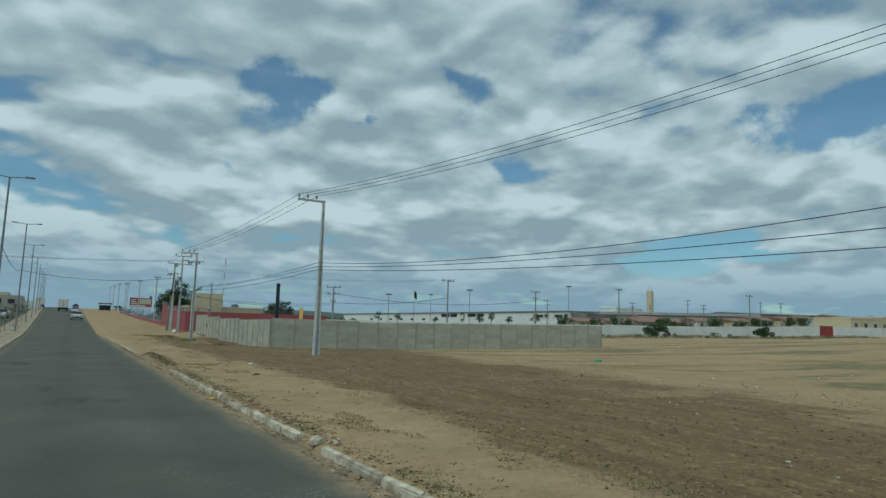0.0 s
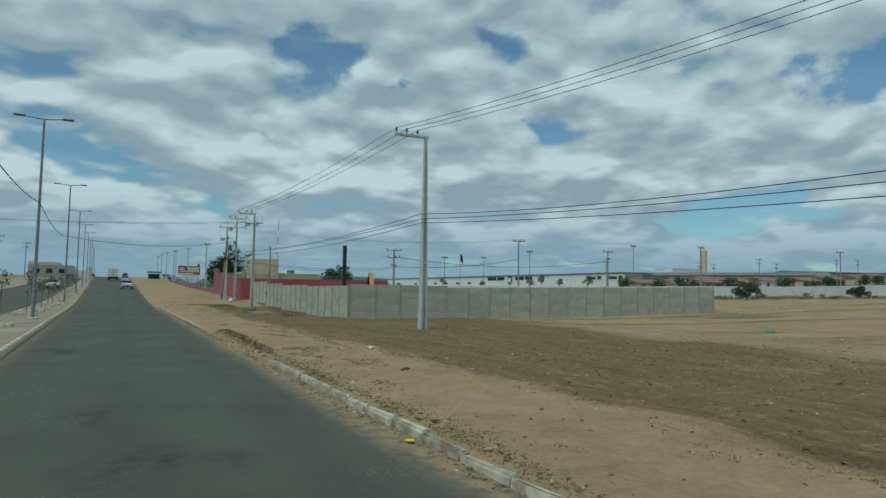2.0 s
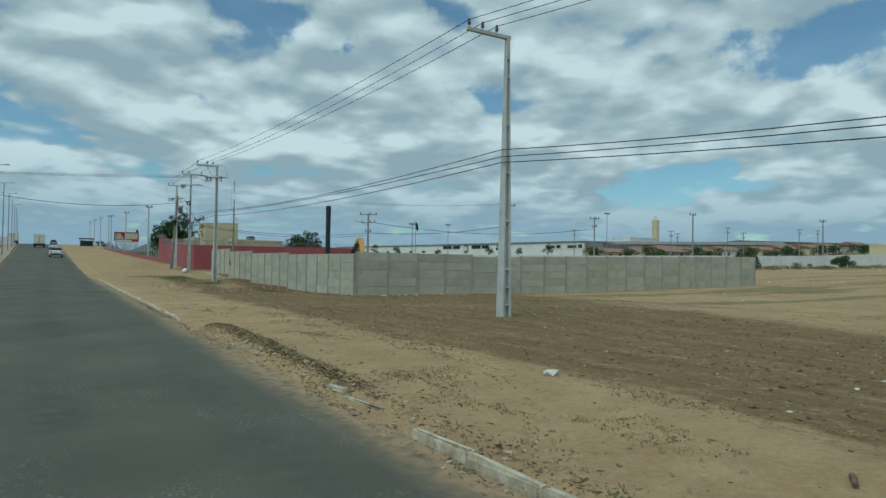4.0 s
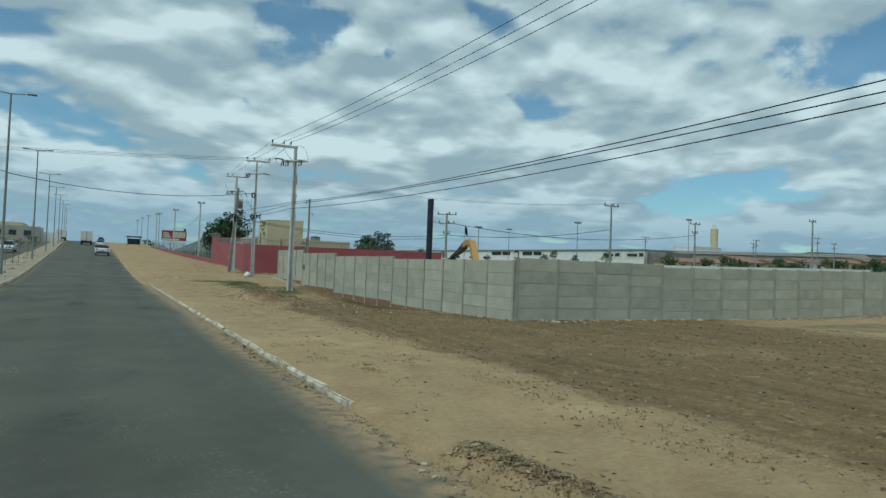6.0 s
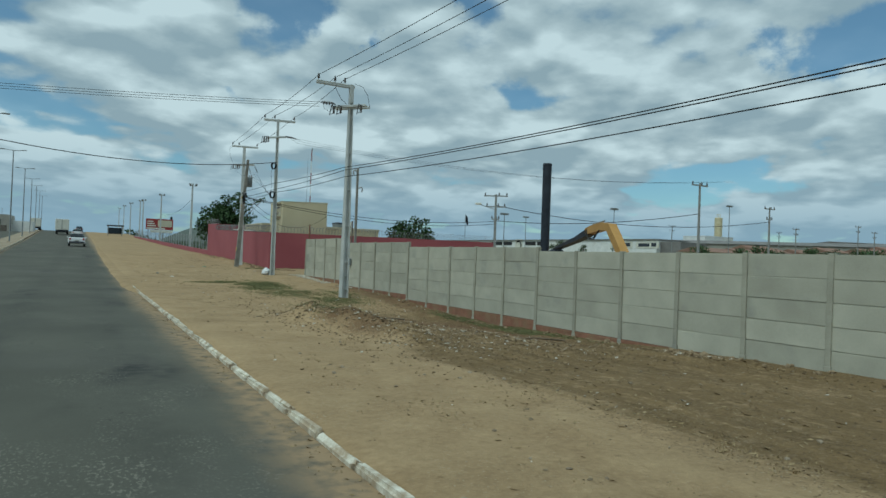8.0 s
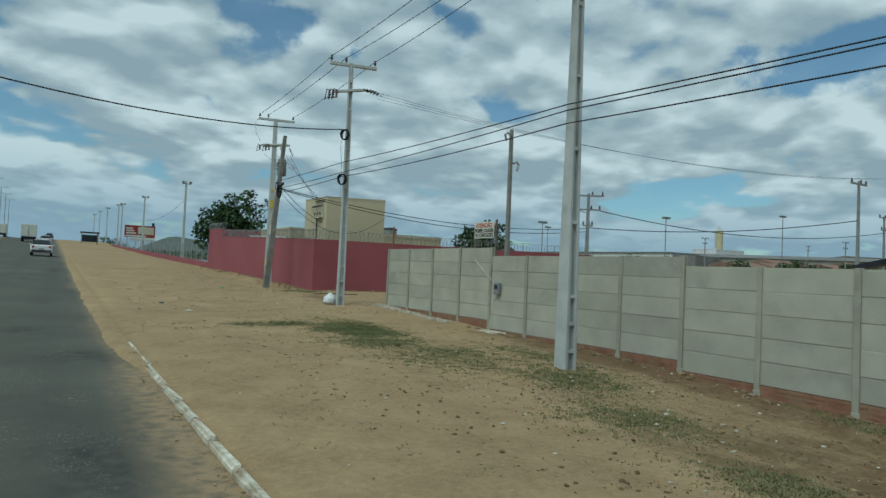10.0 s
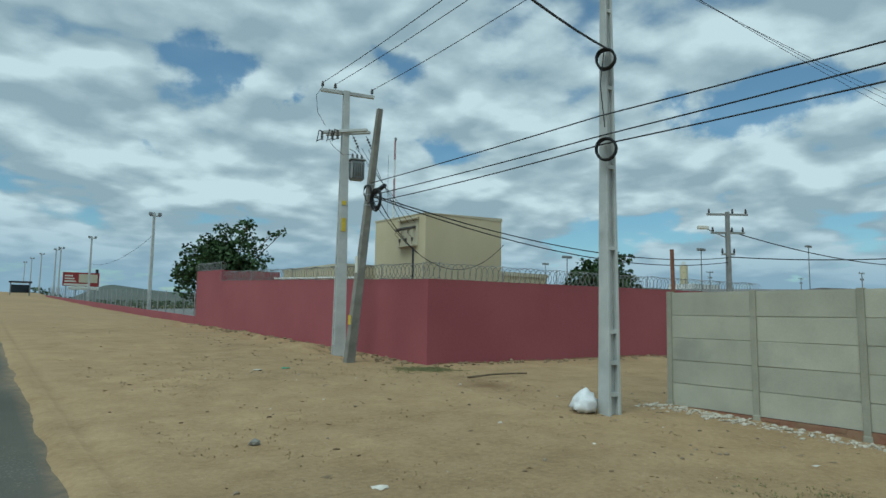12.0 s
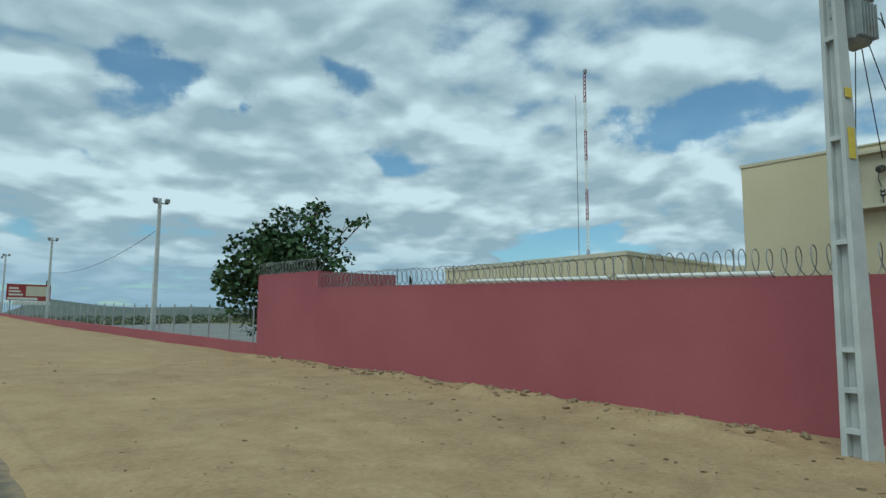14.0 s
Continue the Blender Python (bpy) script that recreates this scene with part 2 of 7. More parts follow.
CAR_WHITE = material("white_car_paint", (.68, .69, .70), (.74, .75, .76), 1.0, .25, 0, 10, spec=.5)
CAR_RED = material("red_car_paint", (.28, .03, .03), (.33, .04, .04), 1.0, .25, 0, 10, spec=.5)
CAR_DARK = material("dark_car_paint", (.03, .035, .045), (.05, .055, .065), 1.0, .25, 0, 10, spec=.5)
CAR_GLASS = material("dark_car_glass", (.012, .016, .02), (.02, .025, .03), 1.0, .08, 0, 10, spec=.6)
RED_LAMP = material("red_lamp_glass", (.25, .01, .01), (.35, .02, .02), 3.0, .2, 0, 10, spec=.5)
RED_SIGN = material("red_poster", (.22, .03, .03), (.30, .05, .045), .8, .6, 0, 8)
SIGN_WHITE = material("sign_white", (.56, .55, .48), (.68, .67, .60), 2.0, .8, .05, 20, stain=(.42, .38, .28), stain_scale=2.5)
SIGN_BLACK = material("sign_black", (.02, .02, .022), (.04, .04, .042), 3.0, .8, 0, 20)
SIGN_RED = material("sign_red", (.35, .05, .03), (.45, .08, .05), 3.0, .8, 0, 20)
BLUE_SIGN = material("blue_sign", (.05, .16, .24), (.09, .24, .33), 2.0, .6, 0, 20)
PLASTIC_BAG = material("white_plastic_bag", (.62, .64, .66), (.80, .81, .82), 4.0, .4, .3, 25, spec=.5)
PAPER = material("litter_paper", (.42, .39, .33), (.68, .65, .58), 6.0, .8, .1, 30, random_tint=.15)
GREEN_PLASTIC = material("green_plastic", (.03, .22, .14), (.06, .32, .20), 6.0, .5, .1, 20)
YELLOW_PLASTIC = material("yellow_plastic", (.65, .45, .02), (.75, .55, .04), 6.0, .5, .1, 20)
YELLOW_TAG = material("yellow_tag", (.50, .38, .04), (.62, .48, .07), 8.0, .6, 0, 20)
WOOD = material("grey_wood", (.10, .085, .07), (.19, .165, .14), 3.0, .9, .3, 40)
MAST_RED = material("mast_red", (.20, .035, .035), (.27, .055, .05), 3.0, .6, 0, 20)


def asphalt_material():
    m = material("asphalt", (.071, .070, .056), (.104, .102, .082), .35, .92, .35, 55, space="world", stain=(.11, .106, .094), stain_scale=.22, stain_at=(.50, .8))
    nt = m.node_tree
    b = nt.nodes["Principled BSDF"]
    L = nt.links.new
    col = b.inputs["Base Color"].links[0].from_socket
    # sand drifts, worn wheel tracks and tar patches along the lane
    at = nt.nodes.new("ShaderNodeAttribute")
    at.attribute_name = "wear"
    sep = nt.nodes.new("ShaderNodeSeparateColor")
    L(at.outputs["Color"], sep.inputs[0])
    geo = nt.nodes.new("ShaderNodeNewGeometry")
    n = nt.nodes.new("ShaderNodeTexNoise")
    n.inputs["Scale"].default_value, n.inputs["Detail"].default_value = 5.5, 8
    L(geo.outputs["Position"], n.inputs["Vector"])
    for i, colour, gain in ((0, (.30, .215, .125), 1.5), (1, (.030, .031, .030), 1.1)):
        a = nt.nodes.new("ShaderNodeMath")
        a.operation = "MULTIPLY"
        a.use_clamp = True
        L(sep.outputs[i], a.inputs[0])
        mr = nt.nodes.new("ShaderNodeMapRange")
        mr.inputs["From Min"].default_value, mr.inputs["From Max"].default_value = 0.22, 0.6
        mr.inputs["To Max"].default_value = gain
        L(n.outputs["Fac"], mr.inputs["Value"]), L(mr.outputs[0], a.inputs[1])
        mx = nt.nodes.new("ShaderNodeMix")
        mx.data_type = "RGBA"
        L(a.outputs[0], mx.inputs[0]), L(col, mx.inputs[6])
        mx.inputs[7].default_value = (*colour, 1)
        col = mx.outputs[2]
    # worn streaks where pale chippings show, and small tar marks
    for scale, lo, hi, colour, stretch, big in ((34, .55, .66, (.20, .19, .155), (1.0, .6, 1), .5), (13, .62, .68, (.035, .035, .032), (1.4, .5, 1), .56)):
        mp = nt.nodes.new("ShaderNodeMapping")
        mp.inputs["Scale"].default_value = stretch
        L(geo.outputs["Position"], mp.inputs[0])
        n1, n2 = nt.nodes.new("ShaderNodeTexNoise"), nt.nodes.new("ShaderNodeTexNoise")
        n1.inputs["Scale"].default_value, n1.inputs["Detail"].default_value = scale, 3
        n2.inputs["Scale"].default_value, n2.inputs["Detail"].default_value, n2.inputs["Roughness"].default_value = .7, 6, .65
        L(mp.outputs[0], n1.inputs["Vector"]), L(mp.outputs[0], n2.inputs["Vector"])
        m1, m2, a = nt.nodes.new("ShaderNodeMapRange"), nt.nodes.new("ShaderNodeMapRange"), nt.nodes.new("ShaderNodeMath")
        m1.inputs["From Min"].default_value, m1.inputs["From Max"].default_value = lo, hi
        m2.inputs["From Min"].default_value, m2.inputs["From Max"].default_value, m2.inputs["To Max"].default_value = big, big + .12, .75
        a.operation = "MULTIPLY"
        L(n1.outputs["Fac"], m1.inputs["Value"]), L(n2.outputs["Fac"], m2.inputs["Value"])
        L(m1.outputs[0], a.inputs[0]), L(m2.outputs[0], a.inputs[1])
        mx = nt.nodes.new("ShaderNodeMix")
        mx.data_type = "RGBA"
        L(a.outputs[0], mx.inputs[0]), L(col, mx.inputs[6])
        mx.inputs[7].default_value = (*colour, 1)
        col = mx.outputs[2]
    L(col, b.inputs["Base Color"])
    return m


def ground_material():
    """Sand, turned brown soil, red earth, thin grass and pale crust, by the soil map of the ground sheet."""
    m = bpy.data.materials.new("bare_ground")
    m.use_nodes = True
    nt = m.node_tree
    b = nt.nodes["Principled BSDF"]
    L = nt.links.new
    geo = nt.nodes.new("ShaderNodeNewGeometry")

    def noise_tex(s, d, r=0.6, stretch=None):
        n = nt.nodes.new("ShaderNodeTexNoise")
        n.inputs["Scale"].default_value, n.inputs["Detail"].default_value, n.inputs["Roughness"].default_value = s, d, r
        if stretch:
            mp = nt.nodes.new("ShaderNodeMapping")
            mp.inputs["Scale"].default_value = stretch
            mp.inputs["Rotation"].default_value = (0, 0, radians(12))
            L(geo.outputs["Position"], mp.inputs[0]), L(mp.outputs[0], n.inputs["Vector"])
        else:
            L(geo.outputs["Position"], n.inputs["Vector"])
        return n.outputs["Fac"]

    coarse, mid, fine, tracks = noise_tex(.18, 7), noise_tex(1.3, 8), noise_tex(11, 8, .75), noise_tex(.9, 7, .6, (2.2, .22, 1))
    mixv = nt.nodes.new("ShaderNodeMath")
    mixv.operation = "MULTIPLY_ADD"
    L(fine, mixv.inputs[0])
    mixv.inputs[1].default_value = .5
    L(mid, mixv.inputs[2])
    ramp = nt.nodes.new("ShaderNodeValToRGB")
    L(mixv.outputs[0], ramp.inputs[0])
    ramp.color_ramp.elements[0].position, ramp.color_ramp.elements[0].color = .5, (.270, .188, .102, 1)
    ramp.color_ramp.elements[1].position, ramp.color_ramp.elements[1].color = .98, (.377, .275, .156, 1)
    col = ramp.outputs[0]
    at = nt.nodes.new("ShaderNodeAttribute")
    at.attribute_name = "soil"
    sep = nt.nodes.new("ShaderNodeSeparateColor")
    L(at.outputs["Color"], sep.inputs[0])
    layers = ((sep.outputs[0], mid, (.157, .107, .051), tracks), (sep.outputs[1], fine, (.125, .122, .06), mid), (sep.outputs[2], mid, (.148, .09, .048), coarse))
    for weight, pattern, colour, pattern2 in layers:
        s = nt.nodes.new("ShaderNodeMath")
        s.operation = "MULTIPLY_ADD"
        L(pattern, s.inputs[0])
        s.inputs[1].default_value = .9
        s2 = nt.nodes.new("ShaderNodeMath")
        s2.operation = "MULTIPLY_ADD"
        L(pattern2, s2.inputs[0])
        s2.inputs[1].default_value = 1.1
        s2.inputs[2].default_value = -1.0
        L(s2.outputs[0], s.inputs[2])
        a = nt.nodes.new("ShaderNodeMath")
        a.operation = "ADD"
        L(s.outputs[0], a.inputs[0]), L(weight, a.inputs[1])
        mr = nt.nodes.new("ShaderNodeMapRange")
        mr.interpolation_type = "SMOOTHSTEP"
        mr.inputs["From Min"].default_value, mr.inputs["From Max"].default_value = .32, .78
        mr.inputs["To Max"].default_value = .92
        L(a.outputs[0], mr.inputs["Value"])
        mm = nt.nodes.new("ShaderNodeMath")
        mm.operation = "MULTIPLY"
        L(mr.outputs[0], mm.inputs[0])
        st = nt.nodes.new("ShaderNodeMath")
        st.operation = "MULTIPLY"
        st.use_clamp = True
        L(weight, st.inputs[0])
        st.inputs[1].default_value = 4.0
        L(st.outputs[0], mm.inputs[1])
        mx = nt.nodes.new("ShaderNodeMix")
        mx.data_type = "RGBA"
        L(mm.outputs[0], mx.inputs[0]), L(col, mx.inputs[6])
        mx.inputs[7].default_value = (*colour, 1)
        col = mx.outputs[2]
    # straw, chips and dark crumbs too small to build
    def crumbs(scale, lo, hi, colour, amount, patch, patch_lo):
        nonlocal col
        m1, m2, a = nt.nodes.new("ShaderNodeMapRange"), nt.nodes.new("ShaderNodeMapRange"), nt.nodes.new("ShaderNodeMath")
        m1.inputs["From Min"].default_value, m1.inputs["From Max"].default_value = lo, hi
        m2.inputs["From Min"].default_value, m2.inputs["From Max"].default_value, m2.inputs["To Max"].default_value = patch_lo, patch_lo + .18, amount
        a.operation = "MULTIPLY"
        L(noise_tex(scale, 3, .6), m1.inputs["Value"]), L(patch, m2.inputs["Value"])
        L(m1.outputs[0], a.inputs[0]), L(m2.outputs[0], a.inputs[1])
        mx = nt.nodes.new("ShaderNodeMix")
        mx.data_type = "RGBA"
        L(a.outputs[0], mx.inputs[0]), L(col, mx.inputs[6])
        mx.inputs[7].default_value = (*colour, 1)
        col = mx.outputs[2]

    crumbs(9, .62, .70, (.11, .078, .048), .6, noise_tex(.55, 6, .6), .53)
    crumbs(30, .57, .66, (.075, .052, .032), .8, sep.outputs[0], .12)
    crumbs(13, .60, .68, (.25, .185, .115), .6, sep.outputs[0], .15)
    crumbs(4.5, .56, .66, (.30, .215, .125), .5, sep.outputs[0], .15)
    crumbs(34, .62, .69, (.43, .37, .26), .9, noise_tex(.8, 6, .65), .40)
    ruts = noise_tex(2.4, 6, .65, (2.4, .28, 1))
    # fine grit darkens and lightens everything a little
    hsv = nt.nodes.new("ShaderNodeHueSaturation")
    mr = nt.nodes.new("ShaderNodeMapRange")
    mr.inputs["From Min"].default_value, mr.inputs["From Max"].default_value = .37, .63
    mr.inputs["To Min"].default_value, mr.inputs["To Max"].default_value = .56, 1.46
    grit = nt.nodes.new("ShaderNodeMath")
    grit.operation = "MULTIPLY_ADD"
    both = nt.nodes.new("ShaderNodeMath")
    both.operation = "ADD"
    L(tracks, both.inputs[0]), L(ruts, both.inputs[1])
    L(both.outputs[0], grit.inputs[0])
    grit.inputs[1].default_value = .30
    half = nt.nodes.new("ShaderNodeMath")
    half.operation = "MULTIPLY"
    L(fine, half.inputs[0])
    half.inputs[1].default_value = .40
    L(half.outputs[0], grit.inputs[2])
    calm = nt.nodes.new("ShaderNodeMapRange")
    calm.inputs["From Min"].default_value, calm.inputs["From Max"].default_value = .25, .75
    calm.inputs["To Min"].default_value, calm.inputs["To Max"].default_value = .74, 1.30
    pick = nt.nodes.new("ShaderNodeMix")
    L(grit.outputs[0], mr.inputs["Value"]), L(sep.outputs[0], pick.inputs[0])
    calm_in = nt.nodes.new("ShaderNodeMath")
    calm_in.operation = "MULTIPLY_ADD"
    L(fine, calm_in.inputs[0])
    calm_in.inputs[1].default_value = .55
    spread = nt.nodes.new("ShaderNodeMath")
    spread.operation = "MULTIPLY_ADD"
    L(coarse, spread.inputs[0])
    spread.inputs[1].default_value = .6
    spread.inputs[2].default_value = -.075
    L(spread.outputs[0], calm_in.inputs[2]), L(calm_in.outputs[0], calm.inputs["Value"])
    L(calm.outputs[0], pick.inputs[2]), L(mr.outputs[0], pick.inputs[3])
    L(pick.outputs[0], hsv.inputs["Value"]), L(col, hsv.inputs["Color"])
    L(hsv.outputs[0], b.inputs["Base Color"])
    b.inputs["Roughness"].default_value, b.inputs["Specular IOR Level"].default_value = .97, .15
    bn = nt.nodes.new("ShaderNodeBump")
    bn.inputs["Strength"].default_value, bn.inputs["Distance"].default_value = .8, .06
    L(mixv.outputs[0], bn.inputs["Height"]), L(bn.outputs[0], b.inputs["Normal"])
    return m


ASPHALT, GROUND = asphalt_material(), ground_material()


# ---- mesh helpers ----
def link_mesh(name, bm, mat, parent=None, label="", smooth=False):
    me = bpy.data.meshes.new(name)
    bm.normal_update()
    bm.to_mesh(me)
    bm.free()
    for mt in (mat if isinstance(mat, (list, tuple)) else [mat]):
        me.materials.append(mt)
    if smooth:
        for p in me.polygons:
            p.use_smooth = True
    ob = new(name, me)
    if parent is not None:
        ob.parent = parent
    if label:
        ob["label"] = label
    return ob


def part(name, bm, mat, parent, label="", smooth=False):
    return link_mesh(name, bm, mat, parent, label, smooth)


def thing(name, at, label, category, group="", rot=0.0, kind=""):
    ob = new(name)
    ob.empty_display_size = .2
    ob.matrix_basis = pose(*at, 0, 0, rot)
    return tagged(ob, label, category, group, kind)


def box(bm, lo, hi, bevel=0.0, taper=1.0, rounds=1):
    """A box between two corners; taper scales its top."""
    cx, cy = (lo[0] + hi[0]) / 2, (lo[1] + hi[1]) / 2
    vs = []
    for z, k in ((lo[2], 1.0), (hi[2], taper)):
        for x, y in ((lo[0], lo[1]), (hi[0], lo[1]), (hi[0], hi[1]), (lo[0], hi[1])):
            vs.append(bm.verts.new((cx + (x - cx) * k, cy + (y - cy) * k, z)))
    fs = [(3, 2, 1, 0), (4, 5, 6, 7), (0, 1, 5, 4), (1, 2, 6, 5), (2, 3, 7, 6), (3, 0, 4, 7)]
    faces = [bm.faces.new([vs[i] for i in f]) for f in fs]
    if bevel:
        edges = {e for f in faces for e in f.edges}
        bmesh.ops.bevel(bm, geom=list(edges), offset=bevel, segments=rounds, affect="EDGES")
    return bm


def rod(bm, p0, p1, r0, r1=None, n=8, caps=True):
    """A tapered round bar from p0 to p1."""
    r1 = r0 if r1 is None else r1
    p0, p1 = Vector(p0), Vector(p1)
    d = (p1 - p0).normalized()
    u = d.orthogonal().normalized()
    v = d.cross(u)
    rings = []
    for p, r in ((p0, r0), (p1, r1)):
        rings.append([bm.verts.new(p + (u * math.cos(a) + v * math.sin(a)) * r) for a in [2 * math.pi * i / n for i in range(n)]])
    for i in range(n):
        bm.faces.new((rings[0][i], rings[0][(i + 1) % n], rings[1][(i + 1) % n], rings[1][i]))
    if caps:
        bm.faces.new(list(reversed(rings[0])))
        bm.faces.new(rings[1])
    return bm


def tube(bm, pts, r, n=5):
    """A round bar along a line of points."""
    pts = [Vector(p) for p in pts]
    rings = []
    u = None
    for i, p in enumerate(pts):
        d = (pts[min(i + 1, len(pts) - 1)] - pts[max(i - 1, 0)]).normalized()
        u = d.orthogonal().normalized() if u is None else (u - d * u.dot(d)).normalized()
        v = d.cross(u)
        rings.append([bm.verts.new(p + (u * math.cos(a) + v * math.sin(a)) * r) for a in [2 * math.pi * k / n for k in range(n)]])
    for a, b in zip(rings, rings[1:]):
        for k in range(n):
            bm.faces.new((a[k], a[(k + 1) % n], b[(k + 1) % n], b[k]))
    bm.faces.new(list(reversed(rings[0])))
    bm.faces.new(rings[-1])
    return bm


def turned(bm, profile, n=10, at=(0, 0, 0)):
    """A body of revolution about z from (radius, height) pairs."""
    rings = [[bm.verts.new((at[0] + r * math.cos(2 * math.pi * i / n), at[1] + r * math.sin(2 * math.pi * i / n), at[2] + z)) for i in range(n)] for r, z in profile]
    for a, b in zip(rings, rings[1:]):
        for i in range(n):
            bm.faces.new((a[i], a[(i + 1) % n], b[(i + 1) % n], b[i]))
    bm.faces.new(list(reversed(rings[0])))
    bm.faces.new(rings[-1])
    return bm


def sag_points(a, b, sag, n=18):
    a, b = Vector(a), Vector(b)
    return [a.lerp(b, i / n) - Vector((0, 0, sag * 4 * (i / n) * (1 - i / n))) for i in range(n + 1)]


# ---- lie of the land ----
def curve_of(pairs):
    xs, ys = [p[0] for p in pairs], [p[1] for p in pairs]
    return lambda v: np.interp(v, xs, ys)


ROAD_Z = curve_of([(-3000, -4), (-200, -.8), (-60, -.2), (-20, -.07), (0, -.03), (25, .06), (45, .15), (62, .25), (72, .45), (80, .68), (90, .95), (104, 1.38), (120, 1.85), (140, 2.45), (163, 3.2),
                   (200, 4.5), (240, 5.8), (280, 6.6), (320, 6.9), (360, 6.8), (450, 5.4), (600, 4), (3000, 8)])
WALL_Z = curve_of([(-3000, -4), (-200, -.6), (-60, 0), (0, .12), (22, .2), (30, .14), (37, .1), (44, -.1), (50, -.2), (54, -.1), (56, .1), (59, .22), (63, .3), (66.5, .46), (70, .58), (80, .8), (86, 1.02), (95, 1.25), (104, 1.43),
                   (115, 1.7), (136, 2.25), (163, 3.1), (205, 4.5), (240, 5.8), (280, 6.6), (320, 6.9), (360, 6.8), (450, 5.4), (600, 4), (3000, 8)])
EAST_Z = curve_of([(-3000, 0), (12, 0), (30, .02), (46, .38), (80, 1.5), (115, 2.0), (170, 3.4), (250, 7), (400, 13), (900, 24), (3000, 40)])
ROAD_R = 2.32


def left_kerb_x(y):
    return -3.25 - .0215 * np.maximum(y, 0)


def value_noise(x, y, seed=0):
    xi, yi = np.floor(x).astype(np.int64), np.floor(y).astype(np.int64)
    xf, yf = x - xi, y - yi
    u, v = xf * xf * (3 - 2 * xf), yf * yf * (3 - 2 * yf)

    def h(a, b):
        k = (a * 374761393 + b * 668265263 + seed * 1442695041) & 0xFFFFFFFF
        k = ((k ^ (k >> 13)) * 1274126177) & 0xFFFFFFFF
        return ((k ^ (k >> 16)) & 0xFFFF) / 65535.0

    return (h(xi, yi) * (1 - u) + h(xi + 1, yi) * u) * (1 - v) + (h(xi, yi + 1) * (1 - u) + h(xi + 1, yi + 1) * u) * v


def fbm(x, y, octaves=4, seed=0):
    s, amp, tot = 0, 1.0, 0
    for o in range(octaves):
        s = s + amp * value_noise(x * 2 ** o + 17.3 * o, y * 2 ** o - 9.1 * o, seed + o)
        tot += amp
        amp *= .5
    return s / tot


def sand_edge(y):
    """Where the sand that has drifted over the asphalt ends, beyond the last kerb stone."""
    y = np.asarray(y, float)
    return np.interp(y, [56, 59, 61.5, 64.5, 68, 100, 130, 300], [2.6, 2.15, 1.93, 1.97, 1.92, 1.98, 2.3, 2.6]) + .16 * (fbm(y * .8, y * 0 + 5.1, 4, 19) - .5)


def ground_z(x, y):
    x, y = np.asarray(x, float), np.asarray(y, float)
    zr, zw = ROAD_Z(y), WALL_Z(y)
    k = np.clip((x - ROAD_R) / 8.5, 0, 1)
    z = zr * (1 - k) + zw * k + .06 * np.clip((x - ROAD_R) / .3, 0, 1) * np.clip(1 - k, 0, 1)
    # away from the road the land past the hill stays low
    flat = np.interp(y, [-3000, -60, 0, 60, 140, 300, 3000], [-2, -.2, 0, .2, 1.2, 2.2, 8])
    near = np.clip((y - 104) / 8, 0, 1)
    wide = np.clip((x - 22 + 8.5 * near) / (25 - 13 * near), 0, 1)
    z = z * (1 - wide) + flat * wide + EAST_Z(x)
    rough = np.clip((x - ROAD_R - .25) / 1.2, 0, 1)
    lump = (fbm(x * .55, y * .45, 4, 3) - .5) * .14 + (fbm(x * 2.6, y * 2.2, 3, 11) - .5) * .05
    z = z + rough * lump * np.clip(1.2 - np.abs(y - 30) / 400, .2, 1)
    # spoil heaps and a shallow ditch before the wall
    for cx, cy, r1, r2, hgt in ((5.75, 48.6, .45, 1.2, .42), (6.25, 46.6, .45, 1.2, .46), (6.8, 44.8, .5, 1.2, .34), (8.8, 44.5, 1.1, 2.0, .18), (2.72, 21.6, .22, 1.6, .13), (2.74, 18.6, .22, 2.0, .14), (2.72, 15.4, .2, 1.4, .08), (3.9, 19.6, .25, 1.4, .05), (10.9, 41.0, .9, 1.6, .12)):
        z = z + hgt * np.exp(-((x - cx) / r1) ** 2 - ((y - cy) / r2) ** 2) * (.75 + .8 * fbm(x * 3, y * 3, 3, 21))
    # washed-out, crumbling bank along the foot of the red wall
    z = z + np.exp(-((x - 11.3) / .9) ** 2) * np.clip((y - 79) / 3, 0, 1) * np.clip((106 - y) / 4, 0, 1) * ((fbm(x * 1.6, y * .9, 4, 91) - .45) * .5)
    left = x < left_kerb_x(y) - .1
    z = np.where(left, zr - .06 + np.clip((-x - 30) / 40, 0, 1) * .4, z)
    on_road = (x <= ROAD_R + 1e-6) & (x > left_kerb_x(y) - .15)
    drift = np.clip((x - sand_edge(y) + .22) / .34, 0, 1) + .10 * (fbm(x * 5, y * 3.5, 3, 23) - .5)
    z = np.where(on_road, zr - .12 + np.where(y > 56, .17 * np.clip(drift, 0, 1), 0), z)
    return z


def surface_z(x, y):
    """Top of the sand or of the asphalt, whichever lies higher."""
    u = np.clip((x - left_kerb_x(y)) / (ROAD_R - left_kerb_x(y)), 0, 1)
    road = ROAD_Z(y) + .05 * (1 - (2 * u - 1) ** 2) - .02
    return np.where(x < ROAD_R, np.maximum(ground_z(x, y), road), ground_z(x, y))


